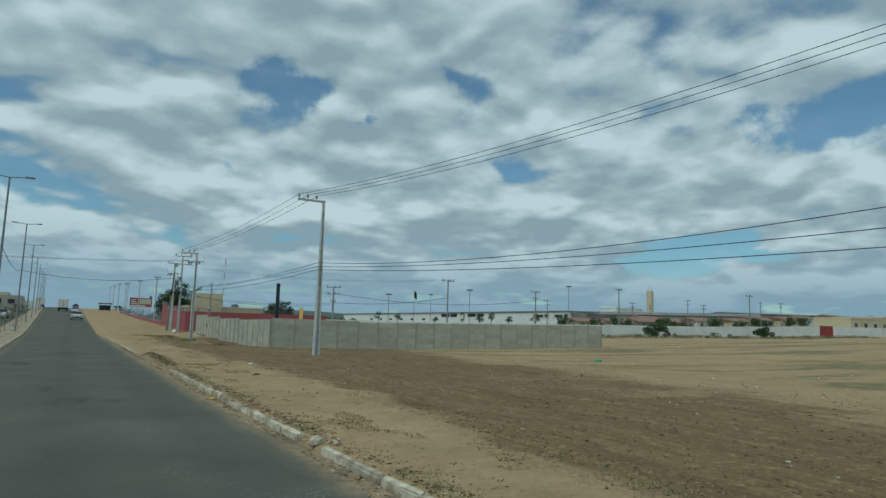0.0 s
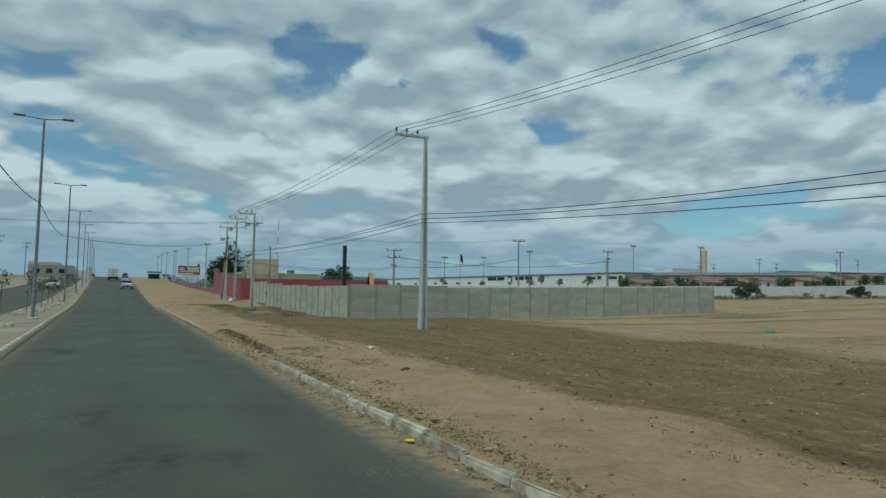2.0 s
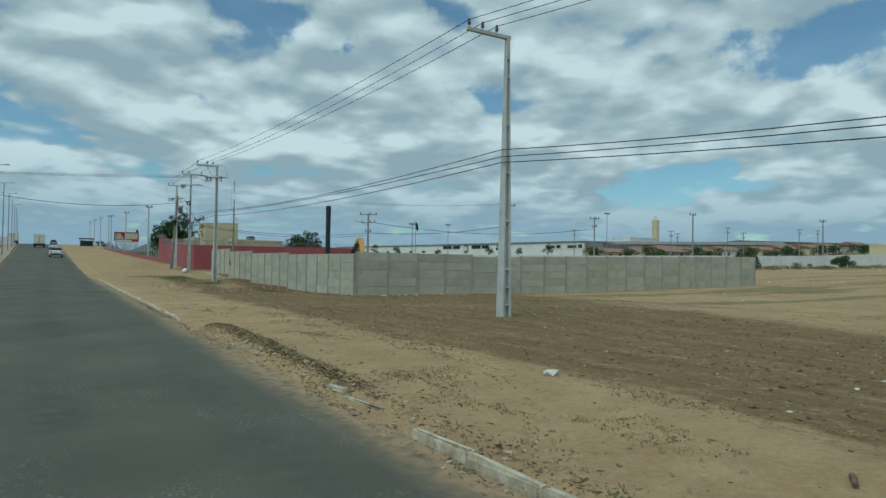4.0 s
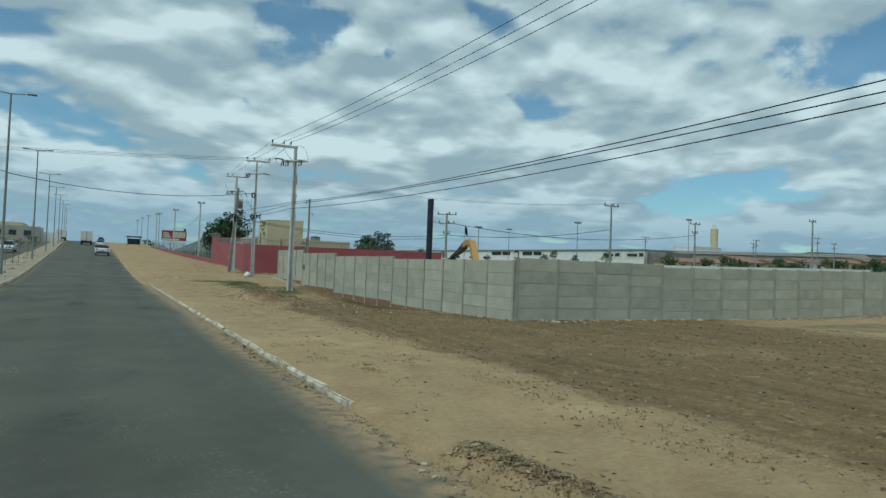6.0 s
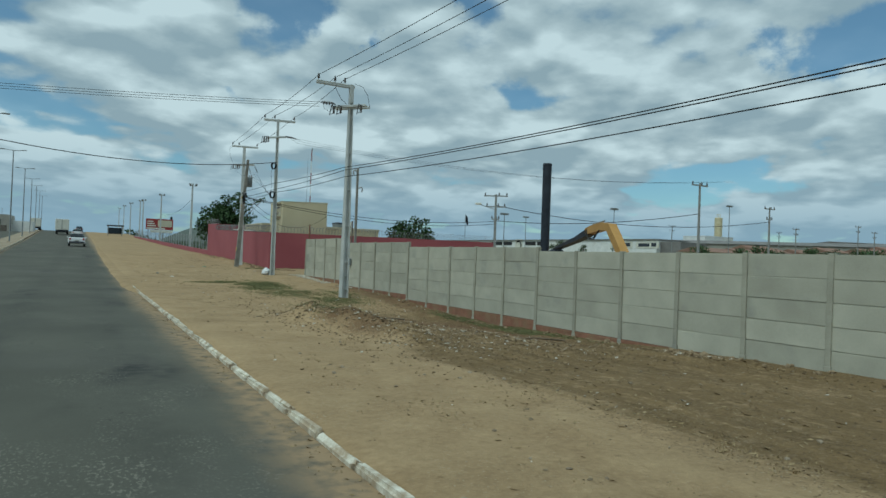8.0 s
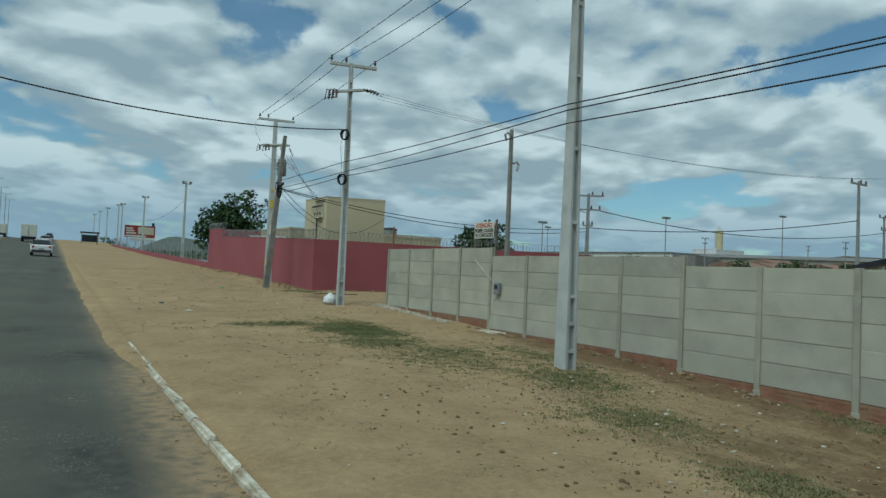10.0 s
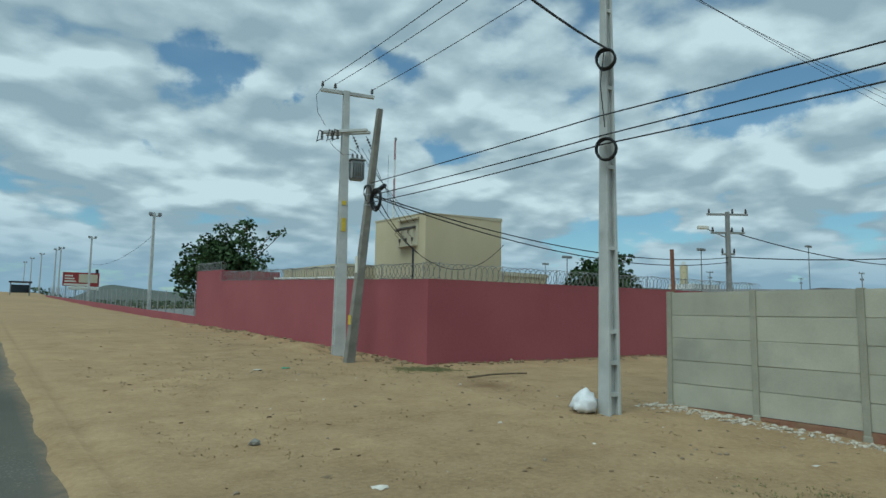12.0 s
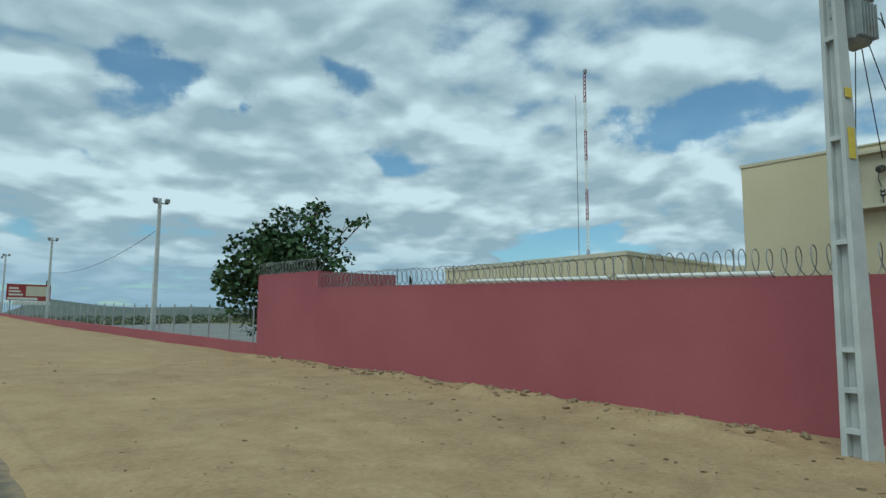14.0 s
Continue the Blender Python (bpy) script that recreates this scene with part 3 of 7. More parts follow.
def soil_map(x, y):
    """Weights of turned soil, grass and red earth."""
    n1 = fbm(x * .35, y * .18, 4, 31)
    edge = 4.6 + .5 * (fbm(y * .3, y * 0 + 3.3, 3, 5) - .5) * 2 + np.interp(y, [-20, -6, -1, 4, 10, 20, 36, 50, 60], [-.4, -.2, .2, .7, 1.0, .5, .6, 1.4, 4.0])
    dark = np.clip((x - edge + 1.1 * (fbm(x * .8, y * .5, 4, 77) - .5)) / 1.1, 0, 1) * np.clip((np.interp(y, [-40, 5, 25, 38], [13, 20, 24, 26]) + 6 * (n1 - .5) - x) / 5, 0, 1) * np.clip((58 - y) / 10, 0, 1)
    dark = dark * np.clip(.42 + 1.0 * fbm(x * .22, y * .35, 4, 51), 0, 1)
    dark = np.maximum(dark, .5 * np.clip((fbm(x * .05, y * .4, 3, 8) - .55) * 6, 0, 1) * np.clip((x - 16) / 8, 0, 1) * np.clip((52 - y) / 12, 0, 1))
    # weeds along the broken kerb
    g = .4 * np.exp(-((x - 2.75) / .35) ** 2) * np.clip((fbm(x * 0, y * .45, 3, 61) - .42) * 5, 0, 1) * np.clip((24 - y) / 5, 0, 1)
    for cx, cy, r1, r2, w in ((8.1, 63.4, .95, 1.7, 1.0), (6.7, 64.8, 1.2, .5, .5), (5.5, 64.9, .7, .4, .35), (7.6, 60.9, 1.1, 1.3, .55), (8.2, 58.6, 1.3, 1.8, .45), (9.4, 56.2, 1.3, 1.3, .5), (8.2, 53.4, 1.1, 1.3, .42),
                              (11.85, 47.6, .35, 2.4, 1.0), (6.1, 48.3, .4, .9, .7), (7.2, 50.6, .7, .8, .5), (11.4, 77.4, .9, .6, .7), (11.9, 51.5, .4, 1.6, .6), (10.4, 58.5, .8, 1.6, .35)):
        g = np.maximum(g, w * np.exp(-((x - cx) / r1) ** 2 - ((y - cy) / r2) ** 2) * (.6 + .8 * fbm(x * .9, y * .9, 3, 71)))
    g = np.maximum(g, .6 * np.clip((fbm(x * .07, y * .4, 3, 88) - .5) * 6, 0, 1) * np.clip((x - 19) / 5, 0, 1) * np.clip((46 - y) / 6, 0, 1))
    g = np.maximum(g, .55 * np.clip((x - 60) / 15, 0, 1) * np.clip((y - 50) / 8, 0, 1) * (.4 + fbm(x * .12, y * .2, 3, 44)) * np.clip((140 - x) / 30, .4, 1))
    g = np.maximum(g, .8 * np.clip((y - 110) / 20, 0, 1) * np.clip((x - 13) / 4, 0, 1))
    g = np.maximum(g, .5 * np.clip((-x - 22) / 6, 0, 1))
    red = .75 * np.exp(-((x - 12.0) / 1.5) ** 2) * np.clip((y - 42) / 4, 0, 1) * np.clip((66 - y) / 6, 0, 1)
    red = np.maximum(red, .55 * np.exp(-((x - 9.5) / 1.8) ** 2 - ((y - 50) / 7) ** 2))
    red = np.maximum(red, .8 * np.exp(-((x - 6.25) / .8) ** 2 - ((y - 46.8) / 2.8) ** 2))
    red = np.maximum(red, .85 * np.exp(-((x - 10) / 2.2) ** 2 - ((y - 46.5) / 5) ** 2))
    red = np.maximum(red, .55 * np.exp(-((x - 11) / 1.2) ** 2 - ((y - 74.5) / 3) ** 2))
    return np.clip(dark, 0, 1), np.clip(g, 0, 1), np.clip(red, 0, 1)


def axis(*spans):
    out = []
    for a, b, step in spans:
        out += list(np.arange(a, b, step))
    return np.array(sorted({round(float(v), 4) for v in out}))


def sheet(name, xs, ys, zs, mat):
    """A grid mesh over xs by ys."""
    nx, ny = len(xs), len(ys)
    X, Y = np.meshgrid(xs, ys)
    verts = np.stack([X.ravel(), Y.ravel(), zs.ravel()], 1)
    i = np.arange(nx * ny).reshape(ny, nx)
    faces = np.stack([i[:-1, :-1].ravel(), i[:-1, 1:].ravel(), i[1:, 1:].ravel(), i[1:, :-1].ravel()], 1)
    me = bpy.data.meshes.new(name)
    me.from_pydata(verts.tolist(), [], faces.tolist())
    me.materials.append(mat)
    me.polygons.foreach_set("use_smooth", [True] * len(me.polygons))
    me.update()
    return new(name, me)


def colour_layer(ob, name, r, g, b):
    lay = ob.data.color_attributes.new(name, "FLOAT_COLOR", "POINT")
    lay.data.foreach_set("color", np.stack([r.ravel(), g.ravel(), b.ravel(), np.ones(r.size)], 1).astype(np.float32).ravel())


def build_ground():
    out = [300, 420, 600, 900, 1400, 2200, 3000]
    xs = np.concatenate([[-v for v in reversed(out)], axis((-200, -30, 15), (-30, -8, 2), (-8, 1, 1.0), (1.0, 2.29, .09)), [ROAD_R - .02, ROAD_R], axis((2.4, 13.2, .17), (13.4, 30, .6), (30, 60, 1.5), (60, 150, 4), (150, 300, 15)), out])
    ys = np.concatenate([[-v for v in reversed(out)], axis((-200, -20, 15), (-20, 104, .22), (104, 108, .5), (106, 170, 2), (170, 300, 5), (300, 480, 12)), [500, 700, 1000, 1500, 2200, 3000]])
    xs, ys = np.unique(xs), np.unique(ys)
    X, Y = np.meshgrid(xs, ys)
    ob = sheet("ground", xs, ys, ground_z(X, Y), GROUND)
    colour_layer(ob, "soil", *soil_map(X, Y))
    tagged(ob, "bare sandy roadside ground with turned brown soil and thin weeds", "ground", kind="structure")


def build_road():
    ys = np.concatenate([axis((-60, 110, .5), (110, 440, 4))])
    us = np.linspace(0, 1, 25)
    Y = np.repeat(ys[:, None], len(us), 1)
    xl = left_kerb_x(Y)
    xr = ROAD_R + np.interp(Y, [100, 130, 300], [0, .35, .5])
    X = xl + (xr - xl) * us[None, :]
    crown = .05 * (1 - (2 * us[None, :] - 1) ** 2)
    Z = ROAD_Z(Y) + crown - .02
    nx, ny = len(us), len(ys)
    me = bpy.data.meshes.new("road")
    i = np.arange(nx * ny).reshape(ny, nx)
    faces = np.stack([i[:-1, :-1].ravel(), i[:-1, 1:].ravel(), i[1:, 1:].ravel(), i[1:, :-1].ravel()], 1)
    me.from_pydata(np.stack([X.ravel(), Y.ravel(), Z.ravel()], 1).tolist(), [], faces.tolist())
    me.materials.append(ASPHALT)
    me.polygons.foreach_set("use_smooth", [True] * len(me.polygons))
    ob = new("road", me)
    d = ROAD_R - X
    sandy = np.clip(1.25 - d / (.34 + .34 * fbm(Y * .25, Y * 0 + 1, 3, 2)), 0, 1) * .9
    dl = X - xl
    sandy = np.maximum(sandy, np.clip(1 - dl / .35, 0, 1) * .6)
    dark = np.exp(-((X - .9) / .35) ** 2) * .22 + np.exp(-((X + .9) / .35) ** 2) * .22 + .7 * np.clip((fbm(X * .9, Y * .35, 4, 13) - .7) * 8, 0, 1)
    colour_layer(ob, "wear", sandy, dark, sandy * 0)
    tagged(ob, "worn grey asphalt carriageway with sand drifted along its edge", "road", kind="structure")


def build_median():
    # paved strip with lamps and saplings, then the other carriageway
    ys = axis((-60, 440, 4))
    xl = left_kerb_x(ys)
    z = ROAD_Z(ys)
    for name, a, b, dz, mat, lab, cat in (("median_pavement", -.13, -2.55, .13, SAND_PAVE, "sandy paved central strip between the carriageways", "pavement"),
                                          ("road_far", -2.68, -9.9, 0.0, ASPHALT, "worn asphalt of the opposite carriageway", "road"),
                                          ("verge", -10.05, -17.0, .1, SAND_PAVE, "sandy verge beyond the opposite carriageway", "pavement")):
        bm = bmesh.new()
        rows = [[bm.verts.new((x + a * 1.0, y, h + dz)) for x, y, h in zip(xl, ys, z)], [bm.verts.new((x + b, y, h + dz)) for x, y, h in zip(xl, ys, z)],
                [bm.verts.new((x + b, y, h - .3)) for x, y, h in zip(xl, ys, z)], [bm.verts.new((x + a, y, h - .3)) for x, y, h in zip(xl, ys, z)]]
        for p, q in ((0, 1), (1, 2), (3, 0)):
            for i in range(len(ys) - 1):
                bm.faces.new((rows[p][i], rows[p][i + 1], rows[q][i + 1], rows[q][i]))
        tagged(link_mesh(name, bm, mat), lab, cat, kind="structure")


SAND_PAVE = material("sandy_paving", (.24, .19, .13), (.36, .30, .215), .8, .95, .3, 30, space="world")
build_ground()
build_road()
build_median()


# ---- kerbs ----
def kerb_stone_mesh(length, w, h, seed, worn):
    r = random.Random(seed)
    bm = bmesh.new()
    box(bm, (-w / 2, -length / 2, -.16), (w / 2, length / 2, h), .03, 1.0, 2)
    for v in bm.verts:
        v.co += Vector((r.uniform(-.018, .018), r.uniform(-.02, .02), r.uniform(-.03, .012) if v.co.z > 0 else 0)) * worn
    me = bpy.data.meshes.new("kerb_stone")
    bm.to_mesh(me)
    bm.free()
    return me


def run_of_kerb(name, label, x_of, y0, y1, mat, missing=(), sink=0.0, tilt=1.0, height=.11, width=.15, worn=.4):
    root = tagged(new(name), label, "kerb", kind="structure")
    meshes = [kerb_stone_mesh(.996, width, height, s, worn) for s in range(5)]
    for me in meshes:
        me.materials.append(mat)
    r = random.Random(name)
    y = y0
    while y < y1:
        if not any(a <= y <= b for a, b in missing):
            ob = new("kerb_stone", meshes[r.randrange(5)])
            ob.parent = root
            yc = y + .5
            ob.matrix_basis = pose(float(x_of(yc)) + r.uniform(-.015, .015) * tilt, yc, float(ROAD_Z(yc)) - sink * r.random(), r.uniform(-1, 1) * tilt, r.uniform(-3, 3) * tilt, r.uniform(-1, 1) * tilt)
        y += 1.0
    return root


run_of_kerb("kerb_right", "chipped concrete kerb half buried in sand", lambda y: ROAD_R + .075, -20, 13, KERB_MAT, ((-4.6, -3.8), (11.5, 12.6)), .04, 1.6, .115, .12, .8)
run_of_kerb("kerb_right", "broken concrete kerb sunk in soil and dead leaves", lambda y: ROAD_R + .13, 13, 21.5, KERB_MAT, ((14.5, 15.4), (16.6, 17.5)), .05, 2.6, .10, .10, 1.0)
run_of_kerb("kerb_right", "limewashed concrete kerb along the sand", lambda y: ROAD_R + .075 - .002 * (y - 25), 25.6, 61.6, WHITE_KERB, (), .03, .28, .08, .10, .8)
run_of_kerb("kerb_median", "white painted kerb of the central strip", lambda y: left_kerb_x(y) - .06, -20, 140, WHITE_KERB, (), .0, .4, .15)
run_of_kerb("kerb_far", "white painted kerb of the opposite carriageway", lambda y: left_kerb_x(y) - 2.6, -10, 120, WHITE_KERB, (), .0, .4, .15)


# ---- precast fence round the building plot ----
BAY = 1.7615
PW, PX, PY = .44, 12.44, 36.73


def panel_mesh(length, height, seed):
    r = random.Random(seed)
    bm = bmesh.new()
    box(bm, (0, -.02, 0), (length, .02, height - .02), .003)
    for v in bm.verts:
        v.co.y += r.uniform(-.003, .003)
    # the tongue that closes the joint to the panel above
    box(bm, (0, -.006, height - .021), (length, .010, height + .012))
    me = bpy.data.meshes.new("panel")
    bm.to_mesh(me)
    bm.free()
    me.materials.append(PANEL)
    return me


def post_mesh(height):
    bm = bmesh.new()
    # an H-shaped slot post with a splayed foot
    box(bm, (-.055, -.06, -.5), (.055, -.022, height), .006)
    box(bm, (-.055, .022, -.5), (.055, .06, height), .006)
    box(bm, (-.022, -.022, -.5), (.022, .022, height))
    box(bm, (-.10, -.10, -.5), (.10, .10, .10), .02, .7)
    me = bpy.data.meshes.new("post")
    bm.to_mesh(me)
    bm.free()
    me.materials.append(POST)
    return me


PANELS = [panel_mesh(BAY - .05, PW, s) for s in range(4)]
POST_MESH = {}


def fence_run(name, label, start, direction, bays, top_of):
    """A run of slotted posts with five panels in each bay."""
    root = tagged(new(name), label, "wall", kind="structure")
    rot = math.degrees(math.atan2(direction[1], direction[0]))
    r = random.Random(name)
    for i in range(bays + 1):
        x, y = start[0] + direction[0] * BAY * i, start[1] + direction[1] * BAY * i
        top = max(top_of(min(i, bays - 1)), top_of(max(i - 1, 0)))
        g = float(ground_z(x, y))
        h = round(top + .03 - g, 2)
        if h not in POST_MESH:
            POST_MESH[h] = post_mesh(h)
        ob = new("post", POST_MESH[h])
        ob.parent = root
        ob.matrix_basis = pose(x, y, g, r.uniform(-.4, .4), r.uniform(-.4, .4), rot)
        if i == bays:
            break
        for k in range(5):
            ob = new("panel", PANELS[r.randrange(4)])
            ob.parent = root
            z = top_of(i) - PW * (k + 1)
            ob.matrix_basis = pose(x + direction[0] * .025, y + direction[1] * .025, z, r.uniform(-.5, .5), r.uniform(-.15, .15), rot + r.uniform(-.15, .15))
    return root


def front_top(i):
    y = PY + BAY * (i + .5)
    return 2.22 if y < 47.2 else 2.34 if y < 56.1 else 2.54 if y < 63.1 else 2.79


def side_top(i):
    return 2.32 if i < 4 else 2.19 + .0195 * BAY * (i - 3)


fence_run("wall_front", "grey precast concrete fence of slotted posts and stacked panels", (PX, PY), (0, 1), 19, front_top)
fence_run("wall_side", "grey precast concrete fence along the open plot", (PX + .12, PY), (1, 0), 19, side_top)


def brick_plinth():
    """Courses of red brick under the front fence, where the ground falls away."""
    bm = bmesh.new()
    r = random.Random(4)
    for i in range(19):
        y0 = PY + BAY * i + .09
        low, top = float(WALL_Z(y0 + .9)) - .12, front_top(i) - 5 * PW
        if top - low < .05:
            continue
        box(bm, (PX - .045, y0 - .05, low - .1), (PX + .05, y0 + BAY - .12, top - .01))
        z, c = top, 0
        while z > low:
            y = y0 - (.1 if c % 2 else 0)
            while y < y0 + BAY - .2:
                a, b = max(y, y0 - .02), min(y + .2, y0 + BAY - .16)
                if b - a > .03:
                    o = r.uniform(-.006, .006)
                    box(bm, (PX - .052 + o, a, z - .074), (PX - .03, b, z - .010))
                y += .212
            z -= .078
            c += 1
    ob = link_mesh("brick_plinth", bm, BRICK)
    tagged(ob, "courses of bare red brick under the precast fence", "plinth", kind="structure")


brick_plinth()


# ---- the red compound ----
def rc_top(y):
    return np.interp(y, [78.8, 99.4], [3.40, 4.02])


def slab_wall(name, a, b, base_a, base_b, top_a, top_b, thick, mat, label, n=14):
    """An upright wall from a to b on sloping ground, its top a straight slope with a slightly proud cap line."""
    bm = bmesh.new()
    a, b = Vector(a), Vector(b)
    d = (b - a).normalized()
    s = Vector((-d.y, d.x)) * thick / 2
    rows = []
    for i in range(n + 1):
        p = a.lerp(b, i / n)
        z0, z1 = base_a + (base_b - base_a) * i / n, top_a + (top_b - top_a) * i / n
        w = .004 * math.sin(i * 2.1)
        rows.append([bm.verts.new((p.x + s.x * k, p.y + s.y * k, z)) for k, z in ((-1, z0), (-1, z1 + w), (1, z1 + w), (1, z0))])
    for p, q in zip(rows, rows[1:]):
        for k in range(4):
            bm.faces.new((p[k], q[k], q[(k + 1) % 4], p[(k + 1) % 4]))
    bm.faces.new(rows[0])
    bm.faces.new(list(reversed(rows[-1])))
    bmesh.ops.recalc_face_normals(bm, faces=bm.faces)
    return tagged(link_mesh(name, bm, mat), label, "wall", kind="structure")


RX, RY = 12.44, 78.8
slab_wall("wall_red_road", (RX, RY - .06), (RX, 99.4), .2, .9, 3.38, 4.02, .14, RED_PAINT, "plain dark red painted compound wall along the sand")
slab_wall("wall_red_high", (RX, 99.404), (RX, 104.4), .9, 1.0, 4.62, 4.74, .14, RED_PAINT, "higher end of the dark red compound wall")
slab_wall("wall_red_return", (RX + .074, 99.47), (15.8, 99.47), 1.0, 1.0, 4.60, 4.64, .14, RED_PAINT, "return of the dark red wall inside the compound")
slab_wall("wall_red_side", (RX + .074, RY + .01), (31.8, RY + .01), .1, .2, 3.39, 3.5, .14, RED_PAINT, "dark red compound wall along the side lane")
slab_wall("wall_white_lane", (32.0, RY + .6), (48, RY + .6), .1, .1, 3.0, 3.0, .14, WHITE_PAINT, "stained white wall beyond the red compound")
slab_wall("wall_red_low", (RX, 104.404), (RX - .3, 205), .9, 3.6, 1.93, 4.72, .16, RED_PAINT, "low dark red wall under the mesh fence")


def brick_toe():
    bm = bmesh.new()
    r = random.Random(8)
    x = RX + .1
    while x < 26:
        z = float(ground_z(x, RY - .15))
        box(bm, (x, RY - .13, z - .1), (x + .2, RY - .068, z + .035 + r.uniform(-.02, .02)), .008)
        x += .212
    tagged(link_mesh("brick_toe", bm, BRICK), "bare brick footing showing under the red wall", "footing", kind="structure")


brick_toe()


def razor_coil(a, b, radius, label="coil of galvanised razor wire along the wall top"):
    a, b = Vector(a), Vector(b)
    length = (b - a).length
    root = thing("razor_wire", a, label, "razor wire", "razor wire on the red wall")
    d = (b - a) / length
    s = Vector((-d.y, d.x, 0)).normalized()
    turns = int(length / .24)
    pts, n = [], 14
    r = random.Random(int(length * 100))
    for i in range(turns * n + 1):
        t = i / (turns * n)
        ang = 2 * math.pi * i / n
        rr = radius * (1 + .06 * math.sin(i * .37))
        pts.append(d * length * t + s * rr * math.cos(ang) + Vector((0, 0, radius * .95 + rr * math.sin(ang))))
    bm = bmesh.new()
    tube(bm, pts, .011, 3)
    part("coil", bm, RAZOR, root)
    x = .3
    while x < length:
        bm = bmesh.new()
        p = d * x
        rod(bm, p, p + Vector((0, 0, radius * 2.05)), .016, .016, 5)
        part("stake", bm, GREY_STEEL, root)
        x += 2.6
    return root


razor_coil((RX, RY, 3.38), (RX, 99.2, 4.0), .26)
razor_coil((RX, 99.5, 4.62), (RX, 104.3, 4.74), .24)
razor_coil((RX + .1, RY, 3.39), (31.7, RY, 3.5), .26)


def mesh_fence():
    """Steel posts with wire mesh on the low red wall."""
    root = thing("mesh_fence", (RX, 104.6, 0), "galvanised wire mesh fence on a low red wall", "fence")
    y = 104.9
    while y < 200:
        z = np.interp(y, [104.4, 205], [1.93, 4.72])
        bm = bmesh.new()
        x = -.3 * (y - 104.4) / 100.6
        rod(bm, (x, y - 104.6, z - .05), (x, y - 104.6, z + 1.55), .035, .035, 6)
        part("post", bm, STEEL, root)
        y += 2.5
    bm = bmesh.new()
    y = 104.9
    while y < 199:
        z0, z1 = np.interp([y, y + 2.5], [104.4, 205], [1.93, 4.72])
        x = -.3 * (y - 104.4) / 100.6
        step = .25 if y < 150 else .5
        for k in np.arange(0, 2.5, step):
            f = k / 2.5
            zz = z0 + (z1 - z0) * f
            rod(bm, (x, y - 104.6 + k, zz + .05), (x, y - 104.6 + k, zz + 1.45), .0035, .0035, 3, False)
        for h in np.arange(.05, 1.5, .2):
            rod(bm, (x, y - 104.6, z0 + h), (x, y - 104.6 + 2.5, z1 + h), .0035, .0035, 3, False)
        y += 2.5
    part("mesh", bm, GREY_STEEL, root)


mesh_fence()


# ---- concrete poles ----
def pole_shaft(h, w0, w1, d0, d1, ribs, across):
    """A tapered H-section concrete pole: two flanges facing along the line, a web with cross ribs between them."""
    bm = bmesh.new()

    def slab(x0, x1, y0, y1, z0, z1, k):
        # corners interpolate between foot and top sizes
        vs = []
        for z in (z0, z1):
            f = z / h
            w, d = w0 + (w1 - w0) * f, d0 + (d1 - d0) * f
            for sx, sy in ((x0, y0), (x1, y0), (x1, y1), (x0, y1)):
                vs.append(bm.verts.new((sy * d / 2, sx * w / 2, z) if across else (sx * w / 2, sy * d / 2, z)))
        for f in ((3, 2, 1, 0), (4, 5, 6, 7), (0, 1, 5, 4), (1, 2, 6, 5), (2, 3, 7, 6), (3, 0, 4, 7)):
            bm.faces.new([vs[i] for i in f])

    slab(-1, 1, -1, -.52, -.6, h, 0)
    slab(-1, 1, .52, 1, -.6, h, 0)
    slab(-.35, .35, -.53, .53, -.6, h, 0)
    z = .35
    gaps = ribs
    while z < h - .6:
        slab(-.94, .94, -.53, .53, z, z + .07, 0)
        z += gaps if z > 1.0 else .55
    slab(-1, 1, -.53, .53, h - .75, h, 0)
    bmesh.ops.bevel(bm, geom=[e for e in bm.edges if abs(e.verts[0].co.z - e.verts[1].co.z) > 1], offset=.008, segments=1, affect="EDGES")
    bmesh.ops.recalc_face_normals(bm, faces=bm.faces)
    return bm


def insulator(parent, at, tall=.2):
    bm = bmesh.new()
    turned(bm, [(.012, -.06), (.012, 0), (.05, .01), (.06, .03), (.035, .06), (.055, .08), (.05, .1), (.03, .13), (.045, .145), (.04, tall - .03), (.02, tall)], 8, at)
    return part("insulator", bm, PORCELAIN, parent, smooth=True)


def strain_insulator(parent, a, b):
    bm = bmesh.new()
    a, b = Vector(a), Vector(b)
    d = (b - a)
    rod(bm, a, b, .012, .012, 5)
    for i in range(4):
        p = a + d * (.2 + .18 * i)
        rod(bm, p, p + d * .06, .055, .04, 8)
    return part("strain_insulator", bm, PORCELAIN, parent)


def crossarm(parent, x0, x1, z, dy=0.0, depth=.12):
    bm = bmesh.new()
    box(bm, (x0, dy - .06, z - depth / 2), (x1, dy + .06, z + depth / 2), .012)
    # bolt holes and a steel strap
    return part("crossarm", bm, CONCRETE_POLE, parent)


def loop_of_wire(parent, pts, r=.009, name="jumper"):
    bm = bmesh.new()
    tube(bm, pts, r, 4)
    return part(name, bm, CABLE, parent)


